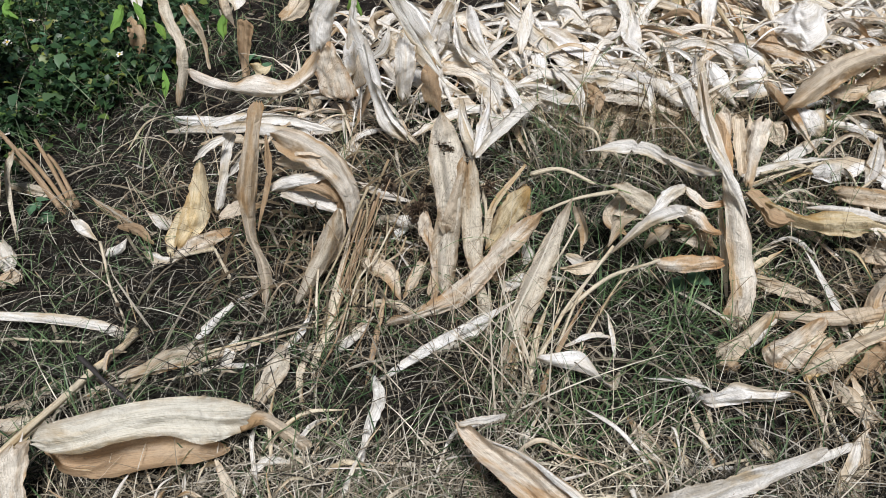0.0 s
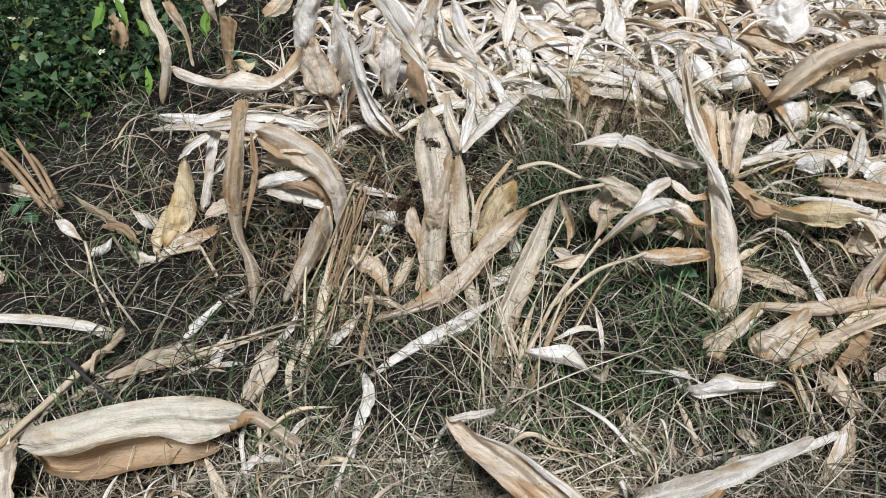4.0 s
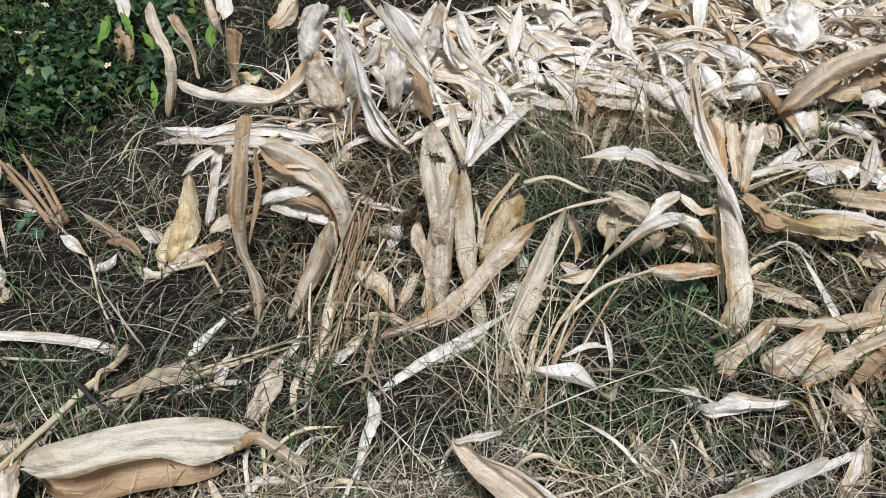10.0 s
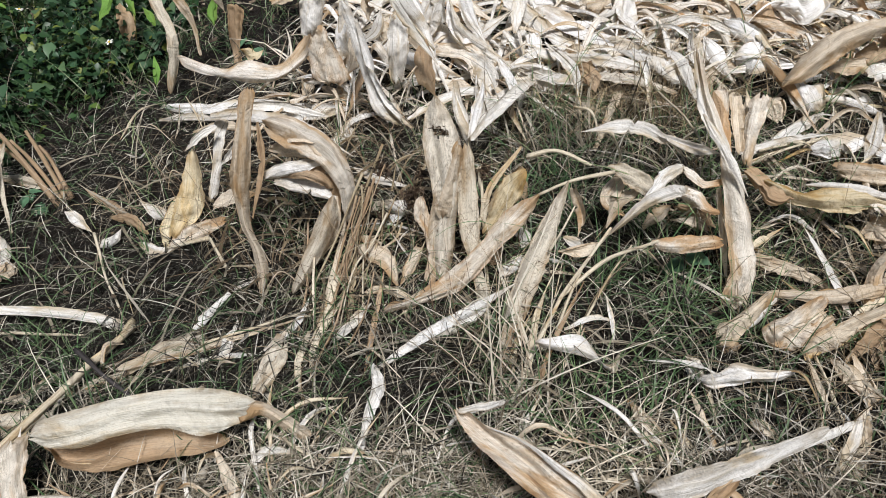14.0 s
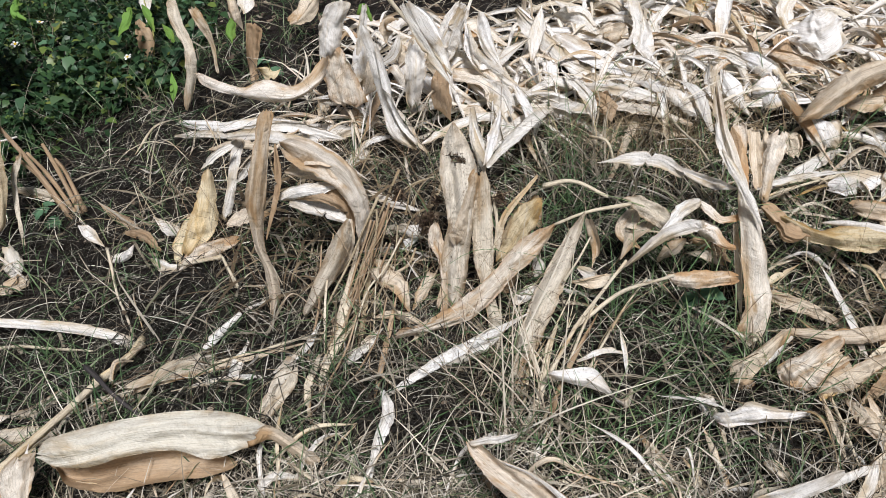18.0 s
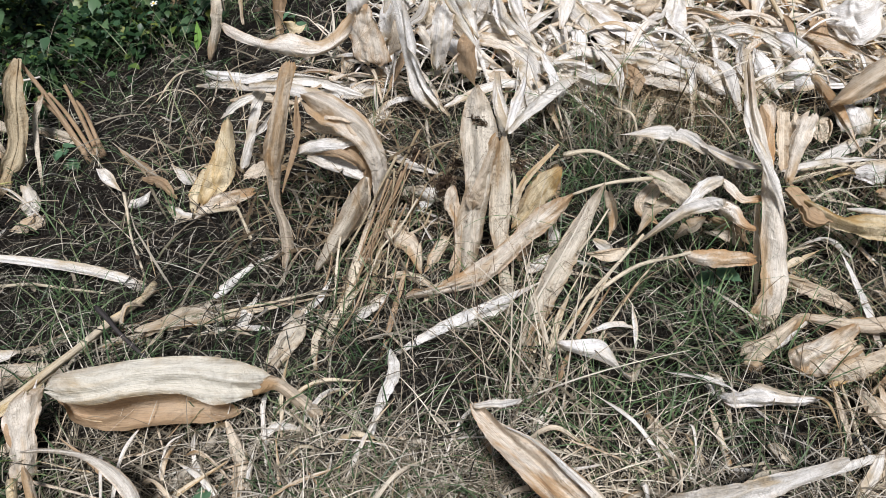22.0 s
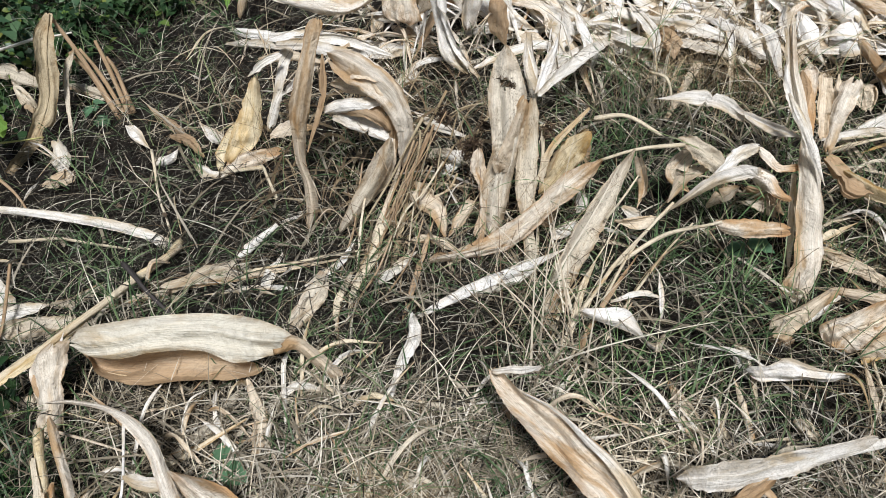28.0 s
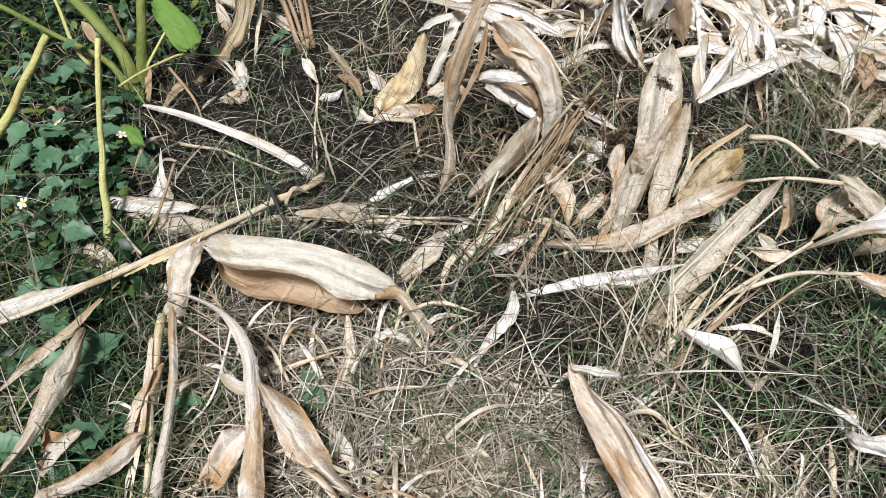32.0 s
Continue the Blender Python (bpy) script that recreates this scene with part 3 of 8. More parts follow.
grow_sheet(p, 'V', [[(-0.225, 1.864, 0.402), (-0.122, 1.828, 0.384), (-0.044, 1.790, 0.339), (-0.019, 1.779, 0.249), (-0.025, 1.771, 0.186), (-0.048, 1.761, 0.134)], [(-0.216, 1.825, 0.390), (-0.131, 1.787, 0.370), (-0.056, 1.757, 0.330), (-0.037, 1.755, 0.249), (-0.040, 1.753, 0.193), (-0.046, 1.744, 0.148)], [(-0.218, 1.812, 0.361), (-0.147, 1.775, 0.338), (-0.084, 1.754, 0.309), (-0.059, 1.761, 0.240), (-0.058, 1.761, 0.184), (-0.053, 1.752, 0.138)]])
grow_sheet(p, 'W', [[(-0.239, 1.778, 0.271), (-0.204, 1.787, 0.295), (-0.144, 1.780, 0.309), (-0.083, 1.782, 0.306), (-0.021, 1.782, 0.278)], [(-0.227, 1.766, 0.275), (-0.187, 1.768, 0.293), (-0.130, 1.762, 0.306), (-0.076, 1.770, 0.309), (-0.019, 1.769, 0.281)], [(-0.222, 1.772, 0.265), (-0.174, 1.766, 0.276), (-0.123, 1.761, 0.287), (-0.075, 1.778, 0.297), (-0.021, 1.775, 0.268)]])
grow(p, 'B', 'l', 0.039, [(-0.191, 1.788, 0.270), (-0.120, 1.761, 0.286), (-0.068, 1.769, 0.244), (-0.072, 1.768, 0.141)])
grow(p, 'T', 'l', 0.052, [(-0.227, 1.832, 0.309), (-0.110, 1.775, 0.348), (-0.061, 1.773, 0.283)])
grow_sheet(p, 'G', [[(-0.067, 1.726, 0.244), (-0.099, 1.697, 0.206), (-0.137, 1.674, 0.140), (-0.171, 1.625, 0.077), (-0.182, 1.601, 0.052)], [(-0.058, 1.714, 0.253), (-0.072, 1.685, 0.214), (-0.109, 1.660, 0.147), (-0.152, 1.615, 0.086), (-0.171, 1.589, 0.060)], [(-0.058, 1.730, 0.239), (-0.056, 1.700, 0.197), (-0.092, 1.674, 0.130), (-0.145, 1.629, 0.068), (-0.171, 1.606, 0.046)]], rough=0.5)
grow(p, 'T', 's', 0.030, [(-0.069, 1.768, 0.211), (-0.088, 1.729, 0.138), (-0.131, 1.692, 0.061)])
grow(p, 'W', 's', 0.034, [(-0.212, 1.773, 0.257), (-0.129, 1.767, 0.245), (-0.065, 1.744, 0.221)])
grow(p, 'W', 's', 0.026, [(-0.431, 2.148, 0.254), (-0.290, 2.120, 0.267), (-0.197, 2.116, 0.246), (-0.135, 2.109, 0.232)])
grow(p, 'W', 's', 0.039, [(-0.842, 2.584, 0.035), (-0.666, 2.506, 0.059), (-0.523, 2.504, 0.073), (-0.330, 2.470, 0.081)])
grow(p, 'W', 's', 0.034, [(-0.480, 2.493, 0.077), (-0.287, 2.410, 0.092), (-0.112, 2.365, 0.107)])
grow(p, 'W', 's', 0.029, [(-0.842, 2.512, 0.021), (-0.702, 2.479, 0.044), (-0.588, 2.435, 0.053)])
grow(p, 'T', 's', 0.029, [(-0.632, 2.306, 0.092), (-0.504, 2.277, 0.123), (-0.382, 2.226, 0.133)])
p = plant(-0.160, 1.557)
grow(p, 'O', 'k', 0.007, [(0.058, 1.799, 0.330), (0.007, 1.763, 0.228), (-0.044, 1.704, 0.121), (-0.082, 1.582, 0.031)])
grow(p, 'B', 'k', 0.008, [(0.023, 1.747, 0.247), (-0.026, 1.698, 0.142), (-0.068, 1.570, 0.062), (-0.120, 1.459, 0.001)])
grow(p, 'B', 'k', 0.007, [(-0.012, 1.744, 0.226), (-0.056, 1.686, 0.119), (-0.094, 1.566, 0.029)])
grow(p, 'O', 'k', 0.007, [(0.005, 1.776, 0.269), (-0.069, 1.706, 0.138), (-0.144, 1.609, 0.026)])
grow(p, 'Y', 'k', 0.007, [(-0.082, 1.752, 0.189), (-0.142, 1.683, 0.070), (-0.160, 1.557, 0.002)])
grow(p, 'B', 'k', 0.007, [(0.035, 1.752, 0.268), (-0.007, 1.701, 0.174), (-0.055, 1.613, 0.075)])
grow(p, 'S', 's', 0.025, [(-0.068, 1.672, 0.077), (-0.086, 1.546, 0.049), (-0.121, 1.450, 0.020)])
for k in range(12):
    x, y, z, foot = rnd.uniform(0.0, 0.09), rnd.uniform(1.72, 1.80), rnd.uniform(0.12, 0.32), rnd.uniform(-0.15, 0.0)
    down = rnd.uniform(1.44, 1.62)
    knee = (0.5 * (x + foot) + rnd.uniform(-0.05, 0.04), 0.5 * (y + down) + rnd.uniform(-0.03, 0.05), rnd.uniform(0.35, 0.6) * z)
    grow(p, rnd.choice("OOBBBST"), 'k', rnd.uniform(0.002, 0.007), [(x, y, z), (0.6 * x + 0.4 * knee[0] + rnd.uniform(-0.015, 0.015), 0.5 * (y + knee[1]), 0.75 * z), knee, (foot, down, slope(foot, down))])
grow(p, 'T', 'l', 0.039, [(-0.018, 1.720, 0.124), (0.035, 1.699, 0.085), (0.071, 1.633, 0.042)])
grow(p, 'G', 's', 0.036, [(-0.181, 1.480, 0.036), (-0.202, 1.387, 0.019), (-0.236, 1.323, -0.007)])
p = plant(0.239, 1.420)
grow_sheet(p, 'G', [[(0.187, 1.805, 0.445), (0.166, 1.774, 0.400), (0.161, 1.746, 0.345), (0.173, 1.715, 0.248), (0.155, 1.691, 0.159), (0.157, 1.661, 0.069), (0.164, 1.640, 0.028)], [(0.195, 1.786, 0.459), (0.202, 1.755, 0.409), (0.206, 1.729, 0.353), (0.213, 1.698, 0.257), (0.194, 1.673, 0.170), (0.184, 1.643, 0.083), (0.180, 1.621, 0.041)], [(0.200, 1.808, 0.443), (0.231, 1.779, 0.391), (0.246, 1.753, 0.334), (0.235, 1.723, 0.246), (0.221, 1.699, 0.165), (0.207, 1.670, 0.084), (0.193, 1.645, 0.030)]], n=46, hole=(-0.1, 0.24, 0.012), rough=0.5)
grow_sheet(p, 'T', [[(0.235, 1.737, 0.367), (0.217, 1.709, 0.305), (0.192, 1.693, 0.252), (0.175, 1.683, 0.215)], [(0.246, 1.728, 0.366), (0.233, 1.703, 0.307), (0.218, 1.688, 0.253), (0.200, 1.674, 0.203)], [(0.251, 1.744, 0.346), (0.247, 1.723, 0.293), (0.234, 1.707, 0.238), (0.218, 1.688, 0.174)]], rough=0.5)
grow_sheet(p, 'X', [[(0.137, 1.713, 0.241), (0.128, 1.685, 0.196), (0.151, 1.674, 0.150), (0.153, 1.651, 0.105), (0.133, 1.613, 0.055)], [(0.151, 1.719, 0.230), (0.165, 1.699, 0.183), (0.170, 1.680, 0.131), (0.167, 1.652, 0.085), (0.167, 1.622, 0.045)]])
grow_sheet(p, 'G', [[(0.246, 1.749, 0.348), (0.233, 1.709, 0.256), (0.230, 1.671, 0.169), (0.248, 1.633, 0.114), (0.262, 1.574, 0.060), (0.274, 1.519, 0.031)], [(0.260, 1.741, 0.356), (0.257, 1.701, 0.260), (0.254, 1.663, 0.174), (0.262, 1.621, 0.115), (0.279, 1.565, 0.068), (0.285, 1.511, 0.038)], [(0.272, 1.752, 0.348), (0.276, 1.712, 0.250), (0.276, 1.674, 0.164), (0.275, 1.626, 0.101), (0.295, 1.574, 0.059), (0.295, 1.521, 0.028)]])
grow_sheet(p, 'X', [[(0.419, 1.698, 0.247), (0.340, 1.672, 0.214), (0.269, 1.625, 0.151), (0.195, 1.579, 0.110), (0.107, 1.545, 0.074), (0.048, 1.529, 0.060)], [(0.420, 1.684, 0.254), (0.359, 1.649, 0.208), (0.291, 1.613, 0.156), (0.223, 1.563, 0.109), (0.148, 1.536, 0.084), (0.055, 1.516, 0.066)], [(0.420, 1.697, 0.238), (0.384, 1.662, 0.190), (0.319, 1.628, 0.141), (0.247, 1.574, 0.086), (0.185, 1.550, 0.067), (0.059, 1.525, 0.045)]])
grow(p, 'S', 'k', 0.010, [(0.585, 1.734, 0.267), (0.494, 1.697, 0.275), (0.414, 1.691, 0.245)])
grow_sheet(p, 'G', [[(0.570, 1.750, 0.277), (0.620, 1.759, 0.264), (0.661, 1.755, 0.241), (0.693, 1.729, 0.200)], [(0.584, 1.737, 0.265), (0.612, 1.728, 0.237), (0.645, 1.720, 0.213), (0.686, 1.718, 0.199)]])
grow_sheet(p, 'G', [[(0.477, 1.681, 0.286), (0.423, 1.643, 0.215), (0.359, 1.565, 0.119), (0.330, 1.499, 0.073), (0.307, 1.392, 0.014)], [(0.478, 1.671, 0.293), (0.437, 1.626, 0.208), (0.382, 1.556, 0.123), (0.353, 1.493, 0.077), (0.317, 1.376, 0.013)], [(0.483, 1.681, 0.284), (0.453, 1.630, 0.191), (0.415, 1.566, 0.111), (0.380, 1.505, 0.064), (0.329, 1.368, 0.012)]])
grow_sheet(p, 'Y', [[(0.383, 1.769, 0.266), (0.331, 1.762, 0.233), (0.300, 1.747, 0.158), (0.275, 1.730, 0.106)], [(0.388, 1.759, 0.266), (0.353, 1.745, 0.220), (0.321, 1.735, 0.154), (0.282, 1.723, 0.109)], [(0.393, 1.762, 0.254), (0.374, 1.743, 0.200), (0.338, 1.737, 0.140), (0.290, 1.729, 0.104)]])
grow(p, 'S', 'k', 0.013, [(0.392, 1.780, 0.289), (0.461, 1.766, 0.308), (0.535, 1.736, 0.287)])
grow(p, 'S', 's', 0.016, [(0.280, 1.768, 0.088), (0.302, 1.794, 0.190), (0.380, 1.833, 0.282)])
grow(p, 'S', 'k', 0.010, [(0.276, 1.831, 0.232), (0.281, 1.790, 0.159), (0.271, 1.768, 0.088)])
grow(p, 'T', 'l', 0.029, [(0.492, 1.731, 0.227), (0.512, 1.726, 0.146), (0.505, 1.703, 0.105)])
grow(p, 'W', 'l', 0.039, [(0.218, 2.037, 0.332), (0.235, 1.995, 0.270), (0.251, 1.983, 0.199)])
grow(p, 'W', 'l', 0.033, [(0.421, 2.276, 0.214), (0.318, 2.067, 0.243), (0.259, 1.916, 0.256)])
grow(p, 'W', 'l', 0.030, [(0.253, 1.950, 0.238), (0.274, 2.072, 0.264), (0.289, 2.247, 0.252)])
grow(p, 'G', 's', 0.037, [(0.073, 1.890, 0.084), (0.013, 1.882, 0.084), (-0.016, 1.874, 0.082)])
grow(p, 'W', 'l', 0.037, [(0.087, 1.878, 0.074), (0.034, 1.825, 0.081), (-0.024, 1.810, 0.058)])
grow(p, 'W', 'l', 0.033, [(0.331, 1.798, 0.080), (0.379, 1.755, 0.068), (0.364, 1.727, 0.046)])
p = plant(0.346, 1.231)
grow(p, 'S', 'k', 0.011, [(0.310, 1.229, 0.001), (0.386, 1.387, 0.059), (0.457, 1.495, 0.125), (0.563, 1.581, 0.229)])
grow_sheet(p, 'W', [[(0.600, 1.598, 0.238), (0.649, 1.648, 0.281), (0.672, 1.674, 0.302), (0.719, 1.691, 0.314)], [(0.603, 1.590, 0.244), (0.658, 1.640, 0.284), (0.683, 1.663, 0.301), (0.720, 1.678, 0.314)], [(0.609, 1.598, 0.237), (0.672, 1.647, 0.273), (0.698, 1.666, 0.286), (0.724, 1.679, 0.299)]])
grow_sheet(p, 'X', [[(0.721, 1.690, 0.305), (0.749, 1.686, 0.289), (0.768, 1.678, 0.268), (0.811, 1.692, 0.262)], [(0.723, 1.676, 0.295), (0.741, 1.666, 0.275), (0.764, 1.664, 0.260), (0.810, 1.678, 0.254)]])
grow(p, 'S', 'k', 0.008, [(0.346, 1.231, 0.002), (0.422, 1.401, 0.060), (0.510, 1.555, 0.158), (0.621, 1.627, 0.251)])
grow_sheet(p, 'W', [[(0.551, 1.576, 0.212), (0.624, 1.619, 0.270), (0.681, 1.635, 0.293), (0.723, 1.640, 0.288)], [(0.557, 1.569, 0.221), (0.633, 1.605, 0.272), (0.693, 1.621, 0.292), (0.722, 1.628, 0.291)], [(0.567, 1.580, 0.215), (0.646, 1.610, 0.258), (0.707, 1.624, 0.272), (0.727, 1.633, 0.276)]])
grow_sheet(p, 'X', [[(0.726, 1.681, 0.260), (0.763, 1.678, 0.248), (0.782, 1.661, 0.219), (0.808, 1.656, 0.202)], [(0.720, 1.665, 0.254), (0.753, 1.660, 0.240), (0.772, 1.649, 0.218), (0.804, 1.646, 0.204)], [(0.715, 1.663, 0.240), (0.746, 1.657, 0.223), (0.766, 1.651, 0.208), (0.804, 1.649, 0.195)]])
grow(p, 'S', 'k', 0.011, [(0.452, 1.506, 0.105), (0.557, 1.551, 0.168), (0.656, 1.547, 0.217)])
grow_sheet(p, 'X', [[(0.638, 1.553, 0.212), (0.703, 1.576, 0.203), (0.803, 1.609, 0.173)], [(0.645, 1.543, 0.211), (0.700, 1.557, 0.196), (0.799, 1.592, 0.170)], [(0.655, 1.546, 0.195), (0.701, 1.552, 0.174), (0.801, 1.591, 0.152)]])
grow(p, 'S', 's', 0.016, [(0.326, 1.368, 0.028), (0.367, 1.345, 0.037), (0.396, 1.471, 0.074), (0.416, 1.517, 0.096)])
grow_sheet(p, 'W', [[(0.390, 1.376, 0.115), (0.420, 1.378, 0.115), (0.477, 1.381, 0.118), (0.505, 1.365, 0.095), (0.522, 1.346, 0.072), (0.542, 1.344, 0.067), (0.558, 1.359, 0.083)], [(0.390, 1.360, 0.120), (0.423, 1.358, 0.116), (0.477, 1.357, 0.114), (0.510, 1.344, 0.096), (0.527, 1.331, 0.079), (0.544, 1.329, 0.074), (0.557, 1.344, 0.091)], [(0.392, 1.366, 0.102), (0.430, 1.361, 0.094), (0.479, 1.354, 0.085), (0.517, 1.345, 0.071), (0.538, 1.334, 0.056), (0.552, 1.333, 0.053), (0.562, 1.350, 0.072)]], rough=0.3)
grow(p, 'W', 's', 0.025, [(0.043, 1.374, 0.029), (0.174, 1.454, 0.063), (0.261, 1.498, 0.085), (0.352, 1.547, 0.107)])
grow(p, 'W', 'l', 0.046, [(0.159, 1.459, 0.043), (0.235, 1.485, 0.064), (0.298, 1.515, 0.076)])
grow(p, 'T', 'l', 0.026, [(0.552, 1.659, 0.123), (0.511, 1.633, 0.122), (0.454, 1.636, 0.122)])
lone('T', 'l', 0.045, [(0.619, 1.785, 0.229), (0.580, 1.759, 0.168), (0.620, 1.744, 0.127)])
p = plant(0.817, 1.523)
grow(p, 'W', 's', 0.023, [(0.768, 1.877, 0.474), (0.774, 1.779, 0.389), (0.807, 1.717, 0.326)])
grow_sheet(p, 'X', [[(0.813, 1.854, 0.397), (0.815, 1.798, 0.350), (0.822, 1.748, 0.296)], [(0.828, 1.862, 0.392), (0.830, 1.805, 0.345), (0.834, 1.753, 0.288)], [(0.840, 1.854, 0.395), (0.842, 1.798, 0.348), (0.843, 1.745, 0.289)]])
grow(p, 'B', 'l', 0.027, [(0.808, 1.844, 0.392), (0.814, 1.811, 0.361), (0.818, 1.768, 0.328)])
grow_sheet(p, 'T', [[(0.840, 1.843, 0.389), (0.844, 1.790, 0.339), (0.849, 1.741, 0.292)], [(0.859, 1.854, 0.384), (0.860, 1.804, 0.336), (0.861, 1.752, 0.287)], [(0.874, 1.843, 0.385), (0.871, 1.796, 0.340), (0.868, 1.746, 0.293)]])
grow_sheet(p, 'V', [[(0.888, 1.834, 0.384), (0.873, 1.788, 0.323), (0.864, 1.744, 0.265)], [(0.907, 1.826, 0.391), (0.884, 1.778, 0.328), (0.871, 1.732, 0.269)], [(0.934, 1.832, 0.376), (0.904, 1.787, 0.317), (0.887, 1.741, 0.257)]])
grow(p, 'T', 'l', 0.032, [(0.894, 1.884, 0.364), (0.894, 1.839, 0.332), (0.866, 1.776, 0.299)])
grow_sheet(p, 'V', [[(0.763, 1.874, 0.482), (0.773, 1.803, 0.415), (0.789, 1.738, 0.353), (0.805, 1.704, 0.316), (0.806, 1.658, 0.265), (0.815, 1.611, 0.177), (0.819, 1.564, 0.102), (0.800, 1.532, 0.052)], [(0.768, 1.860, 0.489), (0.778, 1.789, 0.423), (0.799, 1.720, 0.357), (0.818, 1.679, 0.312), (0.831, 1.637, 0.256), (0.841, 1.594, 0.174), (0.841, 1.550, 0.106), (0.815, 1.514, 0.052)], [(0.783, 1.878, 0.478), (0.791, 1.809, 0.413), (0.820, 1.730, 0.337), (0.841, 1.686, 0.288), (0.867, 1.648, 0.223), (0.878, 1.604, 0.146), (0.870, 1.558, 0.079), (0.838, 1.523, 0.027)]])
grow(p, 'W', 's', 0.020, [(0.766, 1.743, 0.397), (0.805, 1.670, 0.343), (0.850, 1.628, 0.261)])
grow(p, 'W', 's', 0.015, [(0.805, 1.685, 0.244), (0.816, 1.640, 0.152), (0.827, 1.577, 0.039)])
grow(p, 'T', 's', 0.027, [(0.888, 1.640, 0.082), (0.962, 1.603, 0.070), (1.051, 1.540, 0.057)])
grow(p, 'B', 'l', 0.042, [(0.876, 1.753, 0.238), (0.933, 1.717, 0.206), (0.983, 1.709, 0.185)])
grow(p, 'W', 'l', 0.033, [(0.717, 1.828, 0.281), (0.637, 1.857, 0.303), (0.520, 1.864, 0.293)])
grow(p, 'W', 'l', 0.032, [(0.699, 1.837, 0.292), (0.760, 1.763, 0.298), (0.811, 1.724, 0.306)])
grow_sheet(p, 'Y', [[(0.919, 1.859, 0.171), (0.962, 1.774, 0.183), (1.014, 1.739, 0.181), (1.086, 1.740, 0.194), (1.166, 1.732, 0.178), (1.256, 1.731, 0.134)], [(0.912, 1.835, 0.180), (0.954, 1.743, 0.190), (1.016, 1.707, 0.182), (1.087, 1.702, 0.184), (1.159, 1.704, 0.178), (1.244, 1.707, 0.141)], [(0.912, 1.837, 0.165), (0.964, 1.731, 0.172), (1.031, 1.702, 0.160), (1.102, 1.691, 0.150), (1.166, 1.703, 0.155), (1.247, 1.710, 0.125)]])
grow(p, 'W', 's', 0.025, [(1.016, 1.745, 0.197), (1.097, 1.730, 0.197), (1.187, 1.703, 0.185)])
grow(p, 'W', 'b', 0.046, [(1.150, 1.716, 0.176), (1.195, 1.698, 0.155), (1.243, 1.680, 0.104)], ends=(0.7,0.3))
grow(p, 'B', 's', 0.030, [(0.897, 1.789, 0.219), (0.928, 1.776, 0.199), (0.972, 1.776, 0.159)])
lone('W', 'l', 0.044, [(0.907, 1.501, 0.085), (0.843, 1.458, 0.063), (0.760, 1.418, 0.031)])
lone('T', 's', 0.016, [(0.903, 1.506, 0.085), (0.972, 1.497, 0.095), (1.102, 1.516, 0.096)])
lone_sheet('W', [[(0.701, 1.300, 0.079), (0.738, 1.292, 0.095), (0.768, 1.302, 0.111), (0.819, 1.297, 0.100), (0.884, 1.300, 0.087)], [(0.705, 1.278, 0.087), (0.743, 1.273, 0.100), (0.781, 1.277, 0.107), (0.830, 1.280, 0.100), (0.881, 1.289, 0.097)], [(0.718, 1.279, 0.066), (0.755, 1.276, 0.075), (0.803, 1.280, 0.078), (0.854, 1.286, 0.072), (0.889, 1.300, 0.077)]], rough=0.4)
lone_sheet('W', [[(0.685, 1.360, 0.045), (0.699, 1.331, 0.029), (0.717, 1.308, 0.023)], [(0.706, 1.361, 0.064), (0.720, 1.346, 0.062), (0.724, 1.309, 0.041)]])
lone('T', 'l', 0.020, [(0.575, 1.266, 0.033), (0.595, 1.190, 0.039), (0.622, 1.121, 0.016)])
lone('T', 'l', 0.017, [(0.931, 1.374, 0.059), (0.935, 1.279, 0.054), (0.945, 1.225, 0.021)])
lone('T', 'l', 0.022, [(0.978, 1.318, 0.056), (1.007, 1.273, 0.044), (1.024, 1.249, 0.022)])
lone('W', 'l', 0.029, [(0.048, 1.356, 0.068), (0.065, 1.298, 0.065), (0.051, 1.225, 0.051), (0.042, 1.115, 0.016)])
lone('W', 'l', 0.019, [(0.237, 1.233, 0.052), (0.269, 1.256, 0.043), (0.310, 1.286, 0.024)])
lone_sheet('G', [[(-0.568, 1.420, 0.005), (-0.462, 1.489, 0.007), (-0.419, 1.527, 0.006), (-0.387, 1.527, -0.011)], [(-0.560, 1.406, 0.003), (-0.471, 1.444, -0.003), (-0.415, 1.482, -0.015), (-0.382, 1.512, -0.012)]])
lone('T', 's', 0.016, [(-0.743, 1.360, -0.046), (-0.536, 1.428, -0.012), (-0.339, 1.482, 0.010), (-0.103, 1.549, 0.037)])
lone('W', 'l', 0.023, [(-0.345, 1.625, 0.037), (-0.390, 1.566, 0.019), (-0.435, 1.501, -0.008)])
lone('W', 'l', 0.024, [(-0.308, 1.547, 0.017), (-0.318, 1.479, 0.012), (-0.331, 1.432, -0.012)])
lone('S', 'k', 0.007, [(-0.378, 1.477, 0.016), (-0.075, 1.562, 0.051)])
lone('W', 'l', 0.036, [(-0.742, 2.056, 0.019), (-0.682, 2.006, 0.012), (-0.633, 1.985, 0.006)])
lone('W', 'l', 0.032, [(-0.694, 1.887, -0.005), (-0.634, 1.854, -0.011), (-0.593, 1.859, -0.006)])
lone('W', 'l', 0.030, [(-0.830, 1.908, -0.028), (-0.784, 1.913, -0.013), (-0.763, 1.946, 0.001)])
lone('B', 'l', 0.032, [(-0.993, 2.197, -0.029), (-0.859, 2.089, -0.021), (-0.752, 2.005, -0.015)])
lone('K', 'k', 0.014, [(-0.665, 1.450, 0.036), (-0.577, 1.379, 0.041), (-0.490, 1.330, 0.007)])
p = plant(-0.332, 2.518)
